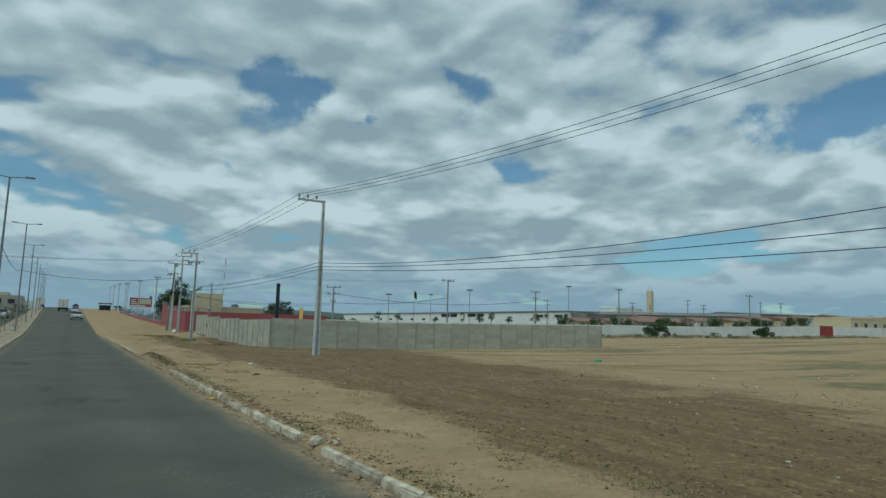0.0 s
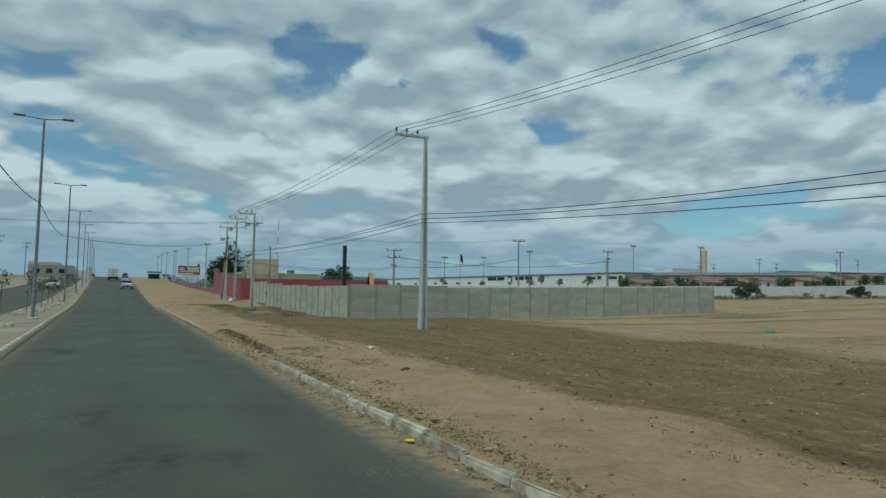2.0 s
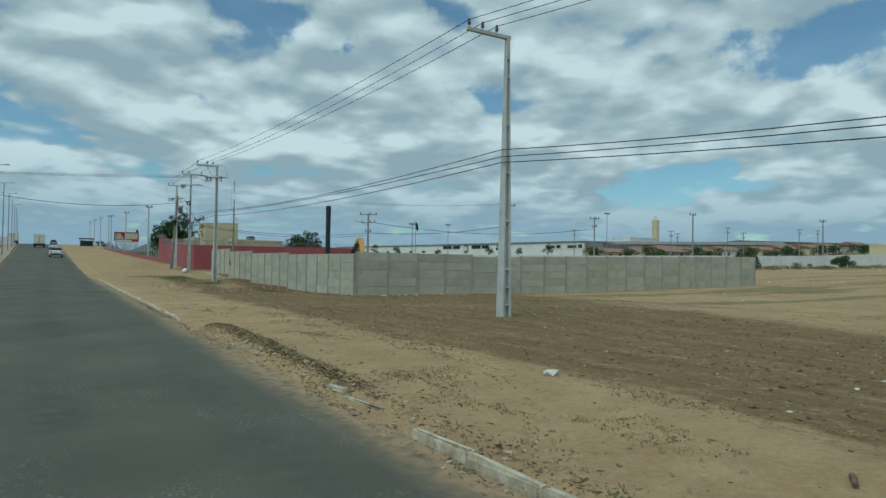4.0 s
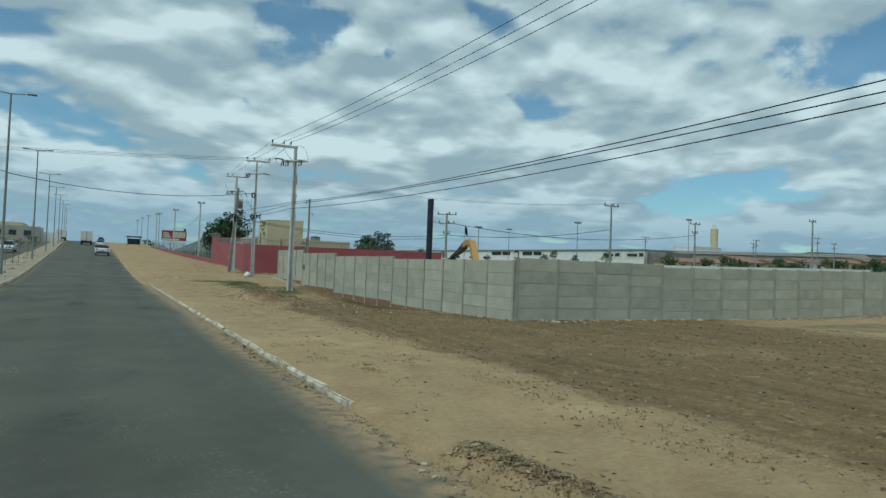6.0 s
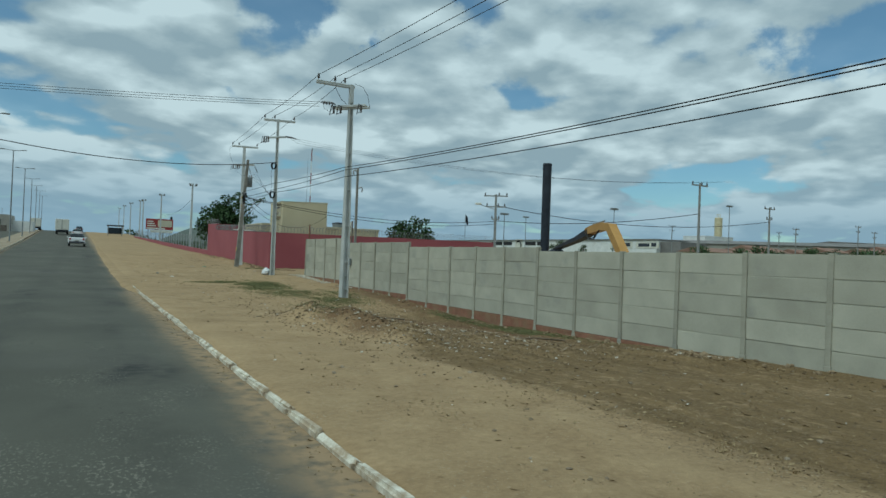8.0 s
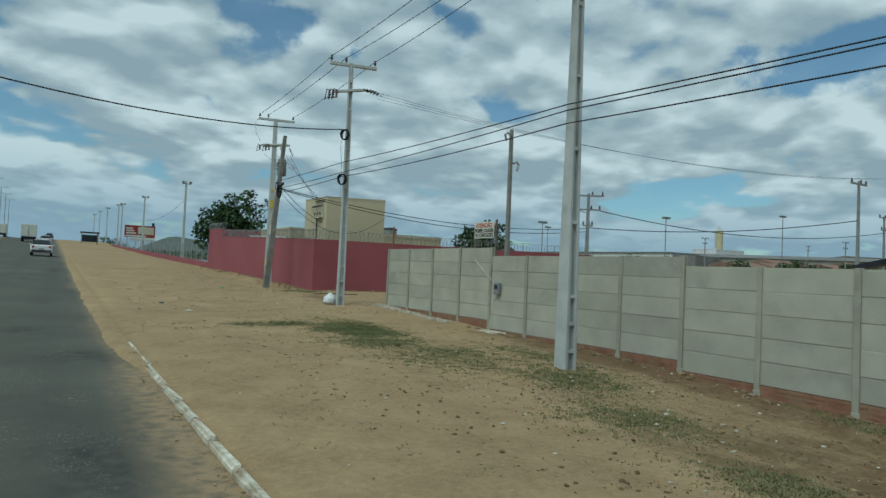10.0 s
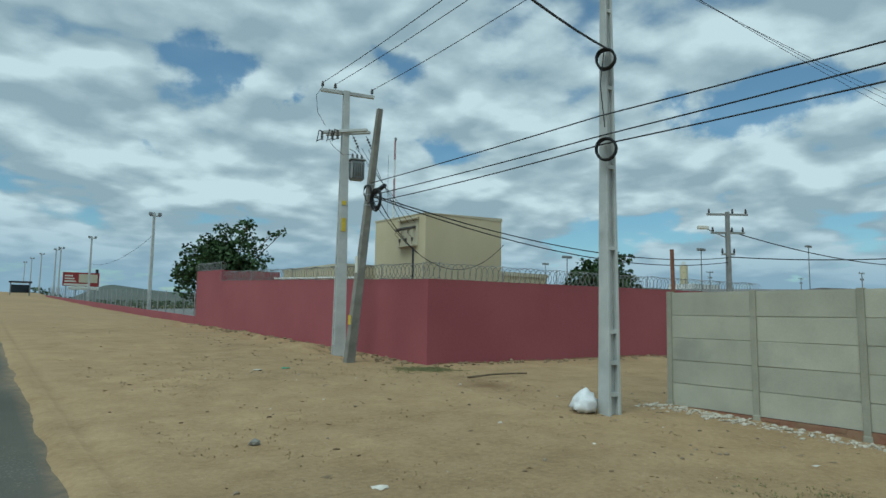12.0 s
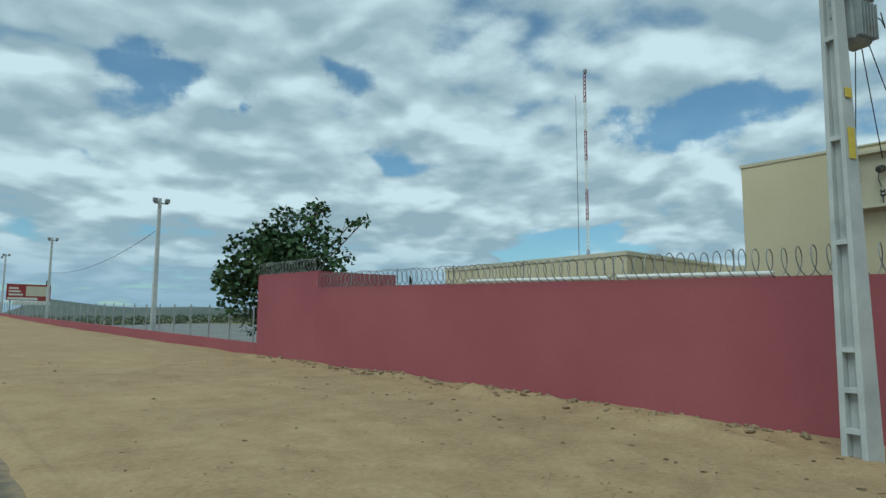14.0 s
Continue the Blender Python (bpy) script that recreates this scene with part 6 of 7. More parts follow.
def mall():
    z = float(ground_z(172, 250)) - 1.0
    root = thing("shopping_hall", (171, 188, z), "long white shopping hall with a plain front and sign panels", "building", "", 95.0)
    h = 11.1 - z
    part("wall", box(bmesh.new(), (0, -30, 0), (200, 0, h)), WHITE_PAINT, root)
    part("roof", box(bmesh.new(), (-.5, -30.5, h), (200.5, .5, h + .35)), ROOF_GREY, root)
    part("side_wall", box(bmesh.new(), (-8, -30, 0), (-.02, -2, h - .6)), ROOF_GREY, root)
    for x, w, z0, z1, mat in ((68.2, 4.6, h - 4.2, h + .5, SIGN_WHITE), (10, 10, h - 2.9, h - .5, SIGN_WHITE), (-1, 9.5, h - 2.9, h - .5, SIGN_WHITE)):
        part("sign_panel", box(bmesh.new(), (x, .004, z0), (x + w, .12, z1)), mat, root)
    for x0, x1 in ((75, 80.5), (81.5, 88.5), (54, 59), (60, 66.3)):
        part("sign_bar", box(bmesh.new(), (x0, .004, h - 2.0), (x1, .14, h - .5)), SIGN_BLACK, root)
    for x0, x1, zt in ((11, 13.2, 1.0), (14, 19, 1.2), (0, 2, 1.0), (2.8, 7.4, 1.2)):
        part("sign_bar", box(bmesh.new(), (x0, .124, h - 2.3), (x1, .16, h - zt)), CAR_DARK, root)
    ring = bmesh.new()
    for i in range(20):
        a0, a1 = .7 + i * .24, .7 + (i + 1) * .24
        rod(ring, (70.5 + 1.6 * math.cos(a0), .15, h - 1.9 + 1.6 * math.sin(a0)), (70.5 + 1.6 * math.cos(a1), .15, h - 1.9 + 1.6 * math.sin(a1)), .3, .3, 5)
    part("sign_emblem", ring, SIGN_BLACK, root)
    for i in range(7):
        x = 92 + i * 11.5
        part("window", box(bmesh.new(), (x, .004, h - 3.6), (x + 3.0, .08, h - 2.7)), CAR_GLASS, root)


mall()
for i, (x, y, s) in enumerate(((160, 195, 1.0), (158, 210, .8), (157, 222, 1.1), (150, 300, 1.0), (148, 320, 1.2), (152, 262, .8), (140, 205, .8))):
    z = float(ground_z(x, y))
    tree("street_tree", (x, y, z), 5 * s, .14, clump_cloud(40 + i, 8, 1.6 * s, 1.6 * s, 2.8 * s, 5.0 * s, .9 * s), 50 + i, .4, 60, LEAF_PALE, "small roadside tree before the white hall")
for i in range(26):
    x = 112 + i * 5.6
    y = 122 + 5 * math.sin(i * 1.7)
    z = float(ground_z(x, y))
    s = .75 + .35 * math.sin(i * 2.3)
    tree("garden_tree", (x, y, z), 3.2, .12, clump_cloud(70 + i, 8, 2.2, 1.8, 1.0, 2.6 + .8 * s, 1.0), 90 + i, .4, 46, LEAF, "dark green garden tree among the houses")


def water_tower():
    root = thing("water_tower", (293.5, 258.7, float(ground_z(293, 258))), "tall cream concrete water tower", "tower")
    h = 29 - float(ground_z(293, 258))
    part("shaft", turned(bmesh.new(), [(1.9, 0), (1.9, h - 6), (1.95, h - 5.9), (1.95, h - .2), (1.7, h)], 16), CREAM, root)
    for s in (-1.2, 0, 1.2):
        part("pipe", rod(bmesh.new(), (s, 0, h), (s, 0, h + 2.0), .16, .16, 6), CREAM_TRIM, root)


water_tower()
fl = thing("flag", (140.6, 263, float(ground_z(140, 263))), "dark flag hanging from a tall steel flagpole", "flag")
part("pole", rod(bmesh.new(), (0, 0, 0), (0, 0, 16.5), .14, .1, 6), GREY_STEEL, fl)
bm = bmesh.new()
vs = [[bm.verts.new((.05 + .32 * i + .1 * math.sin(j), .25 * math.sin(i * 1.9 + j * .8), 16.3 - .8 * j - .35 * i)) for i in range(5)] for j in range(5)]
for j in range(4):
    for i in range(4):
        bm.faces.new((vs[j][i], vs[j][i + 1], vs[j + 1][i + 1], vs[j + 1][i]))
bmesh.ops.solidify(bm, geom=list(bm.faces), thickness=.03)
part("cloth", bm, CAR_DARK, fl)


def hills():
    """Low scrub-covered ridges at the horizon."""
    r = random.Random(2)
    # scrub green greyed towards blue: the distance haze is in the colour
    hill = material("hazy_scrub", (.075, .095, .085), (.13, .145, .125), .01, .95, 0, .15, space="world")
    for name, x0, x1, y0, depth, top in (("hill", 60, 700, 900, 260, 29), ("hill", 500, 1900, 1000, 300, 26), ("hill", -900, 1100, 1500, 300, 15)):
        bm = bmesh.new()
        n, m = 60, 10
        rows = []
        for j in range(m + 1):
            v = j / m
            row = []
            for i in range(n + 1):
                u = i / n
                x = x0 + (x1 - x0) * u
                y = y0 + depth * (v - .3) + 30 * math.sin(u * 9)
                prof = math.sin(math.pi * v) ** .8 * min(1, 8 * u, 8 * (1 - u))
                z = -2 + (top + 5 * math.sin(u * 7 + 1) + 3 * math.sin(u * 19)) * prof
                row.append(bm.verts.new((x, y, z)))
            rows.append(row)
        for a, b in zip(rows, rows[1:]):
            for i in range(n):
                bm.faces.new((a[i], a[i + 1], b[i + 1], b[i]))
        tagged(link_mesh(name, bm, hill, smooth=True), "low scrub-covered ridge on the horizon", "hill", kind="structure")


hills()

# the paved yard behind the mesh fence, and its hedge
xs, ys = axis((12.9, 70, 2)), axis((105, 290, 4))
X, Y = np.meshgrid(xs, ys)
YARD = material("yard_paving", (.15, .15, .145), (.22, .22, .21), .3, .95, .2, 30, space="world")
tagged(sheet("yard", xs, ys, ground_z(X, Y) + .05, YARD), "grey paved yard behind the mesh fence", "yard", kind="structure")
hd = leaf_crown(77, [(x, 285 + 4 * math.sin(x), float(ground_z(x, 285)) + 1.2, 2.2) for x in np.arange(16, 120, 2.6)], .7, 26, 1.0)
hd.materials.append(LEAF_PALE)
tagged(new("hedge", hd), "far scrub along the end of the yard", "hedge", kind="stuff")


# ---- the other side of the road ----
def left_building():
    z = float(ROAD_Z(200)) - .8
    root = thing("block_building", (-17.5, 205, z), "unfinished grey and cream two-storey block building", "building")
    part("wall", box(bmesh.new(), (-5.5, -5, 0), (5.0, 6, 4.4)), GREY_RENDER, root)
    part("upper_wall", box(bmesh.new(), (-5.5, -4.9, 4.404), (1.5, 6, 5.2)), CREAM_TRIM, root)
    for i in range(3):
        part("window", box(bmesh.new(), (-4.3 + 3 * i, -5.05, 2.2), (-2.8 + 3 * i, -5.004, 3.4)), CAR_GLASS, root)
    part("door", box(bmesh.new(), (3.2, -5.05, 0), (4.4, -5.004, 2.1)), WOOD, root)
    for x in (-4, -1, 3):
        part("starter_bar", rod(bmesh.new(), (x, 0, 4.4), (x, 0, 6.0), .05, .05, 5), STEEL, root)
    part("side_block", box(bmesh.new(), (5.004, -3, 0), (9.0, 6, 3.2)), WHITE_PAINT, root)


left_building()
for x, y, top in ((-19.5, 64.5, 8.3), (-20.5, 100, 9.6), (-21.5, 140, 11.5), (-22, 185, 13)):
    plain_pole(x, y, top, ((.2, 1.0), (1.2, .7)), "grey pole with crossarms beyond the opposite carriageway")


# ---- vehicles ----
def loft(bm, sections):
    """Skin a row of closed outlines, all with the same number of points."""
    rings = [[bm.verts.new(p) for p in s] for s in sections]
    n = len(rings[0])
    for a, b in zip(rings, rings[1:]):
        for i in range(n):
            bm.faces.new((a[i], a[(i + 1) % n], b[(i + 1) % n], b[i]))
    bm.faces.new(list(reversed(rings[0]))), bm.faces.new(rings[-1])
    bmesh.ops.recalc_face_normals(bm, faces=bm.faces)
    return bm


def car(x, y, paint, label, rot=0.0, k=1.0):
    root = thing("car", (x, y, float(ROAD_Z(y)) + .03), label, "car", "", rot)
    w = .86 * k

    def ring(yy, wl, zl, zm, zt, wt):
        return [(-wl, yy, zl), (-wl - .03, yy, zm), (-wt, yy, zt), (wt, yy, zt), (wl + .03, yy, zm), (wl, yy, zl)]

    bm = bmesh.new()
    loft(bm, [ring(-2.0, w * .9, .42, .7, .92, w * .86), ring(-1.9, w, .3, .72, 1.0, w * .95), ring(-.9, w, .28, .74, .98, w * .98), ring(.8, w, .28, .74, .95, w * .97), ring(1.6, w, .3, .66, .86, w * .9), ring(2.05, w * .86, .36, .6, .72, w * .8)])
    bmesh.ops.bevel(bm, geom=list(bm.edges), offset=.03, segments=1, affect="EDGES")
    part("body", bm, paint, root)
    bm = bmesh.new()

    def cab(yy, zt, wt):
        return [(-w * .94, yy, .93), (-wt, yy, zt), (wt, yy, zt), (w * .94, yy, .93)]

    loft(bm, [cab(-1.85, 1.0, w * .86), cab(-1.45, 1.40, w * .70), cab(-.4, 1.48, w * .70), cab(.35, 1.42, w * .7), cab(1.05, .97, w * .84)])
    part("glasshouse", bm, CAR_GLASS, root, "dark windows")
    part("roof", box(bmesh.new(), (-w * .68, -1.4, 1.43), (w * .68, .3, 1.5), .025), paint, root)
    for sy in (-1.25, 1.3):
        for sx in (-1, 1):
            bm = bmesh.new()
            rod(bm, (sx * (w - .18), sy, .31), (sx * (w + .02), sy, .31), .31, .31, 16)
            wheel = part("wheel", bm, TYRE, root)
            part("rim", rod(bmesh.new(), (sx * (w + .015), sy, .31), (sx * (w + .03), sy, .31), .19, .17, 12), STEEL, wheel)
    for sx in (-1, 1):
        part("tail_light", box(bmesh.new(), (sx * w * .78 - .1, -2.03, .72), (sx * w * .78 + .1, -1.9, .92), .02), RED_LAMP, root)
        part("mirror", box(bmesh.new(), (sx * (w + .1) - .07, .5, .98), (sx * (w + .1) + .07, .6, 1.1), .02), paint, root)
    part("number_plate", box(bmesh.new(), (-.22, -2.035, .56), (.22, -2.0, .68)), GREY_RENDER, root)
    part("bumper", box(bmesh.new(), (-w * .9, -2.07, .36), (w * .9, -1.95, .54), .03), CAR_DARK, root)
    part("rear_window", box(bmesh.new(), (-w * .62, -1.80, 1.06), (w * .62, -1.62, 1.1)), CAR_GLASS, root)
    return root


car(.2, 119, CAR_WHITE, "white hatchback driving up the road")
car(.2, 172, CAR_WHITE, "white saloon car far up the road")
car(-2.9, 215, CAR_DARK, "dark car far up the road", 0)
car(.6, 236, CAR_DARK, "dark car far up the road", 0)
car(-10.6, 118, CAR_WHITE, "white car coming down the opposite carriageway", 180)
car(-8.2, 40, CAR_RED, "red car on the opposite carriageway", 180)


def truck(x, y, label):
    root = thing("truck", (x, y, float(ROAD_Z(y)) + .03), label, "truck")
    part("chassis", box(bmesh.new(), (-1.0, -3.2, .55), (1.0, 3.6, .85), .03), DARK_STEEL, root)
    part("load_box", box(bmesh.new(), (-1.2, -3.3, .9), (1.2, 1.7, 3.1), .04), SIGN_WHITE, root)
    part("cab", box(bmesh.new(), (-1.1, 1.9, .6), (1.1, 3.7, 2.6), .12), CAR_DARK, root)
    part("rear_door_bar", box(bmesh.new(), (-.05, -3.34, .95), (.05, -3.304, 3.0)), GREY_STEEL, root)
    for sy in (-2.2, 2.7):
        for sx in (-1, 1):
            part("wheel", rod(bmesh.new(), (sx * .8, sy, .48), (sx * 1.12, sy, .48), .48, .48, 14), TYRE, root)


truck(-2.6, 190, "white box truck far up the road")
truck(-9.5, 235, "white box truck on the opposite carriageway")
sp = thing("bus_shelter", (8.0, 205, float(ground_z(8, 205))), "small open shelter with a dark roof by the road", "shelter")
part("roof", box(bmesh.new(), (-1.8, -1.2, 2.3), (1.8, 1.2, 2.6), .04), CAR_DARK, sp)
for sx in (-1.5, 1.5):
    for sy in (-1, 1):
        part("post", rod(bmesh.new(), (sx, sy, -.1), (sx, sy, 2.3), .06, .06, 6), GREY_STEEL, sp)
part("back_panel", box(bmesh.new(), (-1.5, 1.03, .5), (1.5, 1.08, 2.0)), CAR_GLASS, sp)


# ---- litter, rubble and weeds ----
def lump_mesh(seed, sx, sy, sz, name):
    r = random.Random(seed)
    bm = bmesh.new()
    bmesh.ops.create_icosphere(bm, subdivisions=1, radius=1)
    for v in bm.verts:
        v.co *= r.uniform(.72, 1.15)
        v.co = Vector((v.co.x * sx, v.co.y * sy, v.co.z * sz))
    me = bpy.data.meshes.new(name)
    bm.to_mesh(me)
    bm.free()
    return me


def lone_lump(name, x, y, size, mat, label, category, flat=.6, seed=0, turn=0):
    me = lump_mesh(seed + int(x * 10), size, size * .75, size * flat, name)
    me.materials.append(mat)
    ob = new(name, me)
    ob.matrix_basis = pose(x, y, float(ground_z(x, y)) + size * flat * .55, 0, 0, turn)
    return tagged(ob, label, category)


def rubbish_bag():
    bm = bmesh.new()
    bmesh.ops.create_icosphere(bm, subdivisions=3, radius=1)
    for v in bm.verts:
        n = noise.noise(v.co * 2.1) * .34 + noise.noise(v.co * 5.5) * .2 + noise.noise(v.co * 11) * .1
        z = v.co.z
        v.co *= 1 + n
        v.co = Vector((v.co.x * .25, v.co.y * .23, max(v.co.z, -.75) * .2 + (.12 * max(0, z - .6))))
    ob = link_mesh("rubbish_bag", bm, PLASTIC_BAG, smooth=True)
    ob.matrix_basis = pose(10.08, 70.36, float(ground_z(10.0, 70.4)) + .15, 0, 0, 30)
    tagged(ob, "full white plastic rubbish bag beside the pole", "bag")


rubbish_bag()
for fx, fy, fs in ((2.42, -3.62, .13), (2.62, -3.9, .05), (2.2, -3.3, .05), (2.3, 12.1, .1)):
    lone_lump("kerb_fragment", fx, fy, fs, KERB_MAT, "broken lump of pale kerb concrete in the gap", "kerb fragment", .7, 8)
lone_lump("rock", 4.21, 70.9, .1, OLD_CONCRETE, "single dark stone lying on the sand", "stone", .55, 1)
lone_lump("plastic_scrap", 8.02, 79.12, .13, GREEN_PLASTIC, "crumpled scrap of green plastic on the sand", "litter", .2, 2)
lone_lump("paper_scrap", 7.18, 79.03, .14, PAPER, "crumpled pale paper on the sand", "litter", .2, 3)
lone_lump("paper_scrap", 4.66, 68.33, .13, PAPER, "crumpled pale paper on the sand", "litter", .2, 4)
lone_lump("plastic_bag", 27.1, 16.9, .3, GREEN_PLASTIC, "green plastic bag dropped on the open plot", "litter", .4, 5)
lone_lump("paper_scrap", 5.55, 13.6, .17, PAPER, "crumpled pale paper on the sand", "litter", .35, 7)
lid = thing("yellow_lid", (2.16, 2.97, float(ROAD_Z(3)) + .012), "flattened yellow plastic lid by the kerb", "litter")
part("disc", turned(bmesh.new(), [(.055, 0), (.066, .01), (.05, .02), (.015, .014)], 14), YELLOW_PLASTIC, lid)
for i, (x, y, dx, dy, ln) in enumerate(((5.9, 46.2, .9, -.3, 1.5), (5.2, 47.9, .5, .15, .7), (9.5, 44.2, .8, -.5, 1.2), (4.5, 8.8, .5, .3, .5), (11.2, 75.2, 1.0, .1, 2.2))):
    z = float(ground_z(x, y))
    st = thing("branch", (x, y, z), "dry fallen stick lying on the ground", "stick", "dry sticks")
    part("wood", tube(bmesh.new(), [(0, 0, .03), (dx * ln * .4, dy * ln * .4, .06), (dx * ln * .7, dy * ln * .75, .05), (dx * ln, dy * ln, .03)], .025, 5), BARK, st)


def scatter(name, label, category, mat, spots, sizes, flat, seed, meshes=8):
    """Many small pieces lying on the ground, as one mesh."""
    r = random.Random(seed)
    base = []
    for s in range(meshes):
        bm = bmesh.new()
        bmesh.ops.create_icosphere(bm, subdivisions=1, radius=1)
        rr = random.Random(seed * 31 + s)
        for v in bm.verts:
            v.co *= rr.uniform(.65, 1.2)
        base.append((np.array([v.co[:] for v in bm.verts]), np.array([[v.index for v in f.verts] for f in bm.faces])))
        bm.free()
    V, F, k = [], [], 0
    xy = np.array(spots)
    zz = surface_z(xy[:, 0], xy[:, 1])
    for (x, y), z in zip(spots, zz):
        v, f = base[r.randrange(meshes)]
        s = sizes[0] + (sizes[1] - sizes[0]) * r.random() ** 3
        a = r.uniform(0, 6.28)
        m = np.array([[math.cos(a), -math.sin(a), 0], [math.sin(a), math.cos(a), 0], [0, 0, 1]])
        q = v * np.array([s, s * r.uniform(.5, .9), s * flat * r.uniform(.7, 1.2)])
        V.append(q @ m.T + np.array([x, y, z + s * flat * .35]))
        F.append(f + k)
        k += len(v)
    me = bpy.data.meshes.new(name)
    me.from_pydata(np.concatenate(V).tolist(), [], np.concatenate(F).tolist())
    me.materials.append(mat)
    return tagged(new(name, me), label, category, kind="stuff")


def spots_in(seed, n, x0, x1, y0, y1, keep):
    r = np.random.RandomState(seed)
    out = []
    while len(out) < n:
        x, y = r.uniform(x0, x1, 4000), r.uniform(y0, y1, 4000)
        k = keep(x, y) > r.uniform(0, 1, 4000)
        out += list(zip(x[k].tolist(), y[k].tolist()))
    return out[:n]


def tufts(x, y):
    """Loose clusters on the sandy track and along the edge of the turned soil."""
    patch = fbm(x * 1.1, y * .55, 4, 25)
    return np.clip((patch - .56) * 9, 0, 1) * np.exp(-((x - 3.9) / .9) ** 2) + .9 * np.clip((fbm(x * 1.6, y * .5, 3, 27) - .48) * 6, 0, 1) * np.exp(-((x - 5.5 - .5 * np.sin(y * .21)) / .3) ** 2)


scatter("soil_clods", "dark clods strewn over the turned soil", "soil", CLOD_MAT, spots_in(1, 7000, 3, 22, -12, 52, lambda x, y: .03 + soil_map(x, y)[0] * (.3 + (fbm(x * .9, y * .6, 3, 14) > .52))), (.007, .04), .5, 5)
scatter("soil_clods", "crumbs of paler earth on the turned soil", "soil", SAND_CLOD, spots_in(71, 4500, 3, 22, -12, 52, lambda x, y: .03 + soil_map(x, y)[0] * (.2 + (fbm(x * .7, y * .8, 3, 15) > .5))), (.007, .035), .5, 72)
scatter("pebbles", "small pale stones and chips strewn over the ground", "stones", STONE_MAT, spots_in(2, 3600, 2.7, 24, -12, 80, lambda x, y: .2 + .8 * (fbm(x * .5, y * .5, 3, 4) > .55)), (.007, .045), .55, 6)
def heap(x, y):
    return np.exp(-((x - 5.75) / .55) ** 2 - ((y - 48.6) / 1.4) ** 2) + np.exp(-((x - 6.3) / .55) ** 2 - ((y - 46.4) / 1.6) ** 2) + np.exp(-((x - 6.9) / .6) ** 2 - ((y - 44.6) / 1.4) ** 2) \
        + .7 * np.exp(-((x - 9.0) / 1.2) ** 2 - ((y - 45) / 2.4) ** 2) + .5 * np.exp(-((x - 11.4) / .6) ** 2 - ((y - 40.5) / 2.2) ** 2)


scatter("rubble", "broken brick and concrete rubble heaped before the fence", "rubble", PALE_RUBBLE, spots_in(3, 900, 4.6, 12.2, 40, 54, heap), (.007, .055), .5, 7)
scatter("rubble", "crumbled reddish soil heaped before the fence", "rubble", SAND_CLOD, spots_in(33, 6000, 4.4, 12.2, 40, 54, heap), (.007, .045), .6, 37)
scatter("rubble", "dark clods and roots in the spoil heap", "rubble", CLOD_MAT, spots_in(34, 5000, 4.4, 12.2, 40, 56, lambda x, y: heap(x, y) + .10), (.007, .04), .55, 38)
scatter("litter", "white and grey scraps of rubbish in the spoil heap", "litter", PAPER, spots_in(35, 260, 4.4, 12.2, 41, 66, lambda x, y: heap(x, y) + .12 + .3 * soil_map(x, y)[1]), (.008, .05), .45, 39)
def ridge(x, y):
    """The crumbled strip behind the kerb, thickest where the stones are gone."""
    return np.exp(-((x - 2.68) / .2) ** 2) * np.where((y > 14) & (y < 23.2), 1.0, .16 * (y < 14))


scatter("kerb_rubble", "crumbled kerb and soil along the road edge", "rubble", STONE_MAT,
        spots_in(4, 420, 1.9, 4.5, -14, 24, lambda x, y: .35 * np.exp(-((x - 2.2) / .16) ** 2) + .6 * np.exp(-((x - 2.6) / .2) ** 2)), (.008, .06), .5, 8)
scatter("kerb_rubble", "dark soil crumbs along the broken kerb", "rubble", CLOD_MAT, spots_in(40, 1500, 2.3, 4.5, -14, 24, ridge), (.006, .022), .6, 41)
scatter("kerb_rubble", "pale sandy crumbs along the broken kerb", "rubble", SAND_CLOD, spots_in(43, 2200, 2.3, 4.5, -14, 24, ridge), (.006, .026), .6, 44)
scatter("kerb_rubble", "chipped kerb fragments on the sand", "rubble", KERB_MAT, spots_in(42, 12, 2.3, 4.6, -8, 15, lambda x, y: np.exp(-((x - 2.8) / .6) ** 2)), (.03, .08), .6, 42)
scatter("rubble", "pale broken stone heaped along the fence foot", "rubble", PALE_RUBBLE, spots_in(5, 620, 11.4, 12.35, 64.8, 70.4, lambda x, y: np.exp(-((x - 12.0) / .3) ** 2)), (.012, .075), .5, 9)
scatter("wall_foot_rubble", "crumbled soil and stone along the foot of the walls", "rubble", SAND_CLOD,
        spots_in(6, 1500, 9.5, 26, 36, 104, lambda x, y: np.where(y > 77, np.exp(-((x - 11.9) / .5) ** 2) * (y > 79) + np.exp(-((y - 78.2) / .35) ** 2) * (x > 12.3), .6 * np.exp(-((x - 12.05) / .25) ** 2) * (y < 64))), (.012, .12), .5, 10)
scatter("wall_foot_rubble", "crumbled soil and stone along the side fence", "rubble", STONE_MAT, spots_in(16, 380, 12.6, 45, 35.6, 36.6, lambda x, y: np.exp(-((y - 36.4) / .25) ** 2)), (.015, .14), .5, 12)
scatter("litter", "scraps of white paper and plastic strewn on the ground", "litter", PAPER, spots_in(7, 330, 3, 40, -10, 84, lambda x, y: .12 + .9 * soil_map(x, y)[1] + .5 * np.exp(-((x - 9) / 2.5) ** 2 - ((y - 48) / 6) ** 2)), (.01, .055), .45, 11)
scatter("litter", "scraps of white rubbish on the far open plot", "litter", PAPER, spots_in(8, 240, 46, 110, 34, 62, lambda x, y: .3 + .7 * (fbm(x * .1, y * .3, 2, 9) > .55)), (.03, .17), .35, 13)
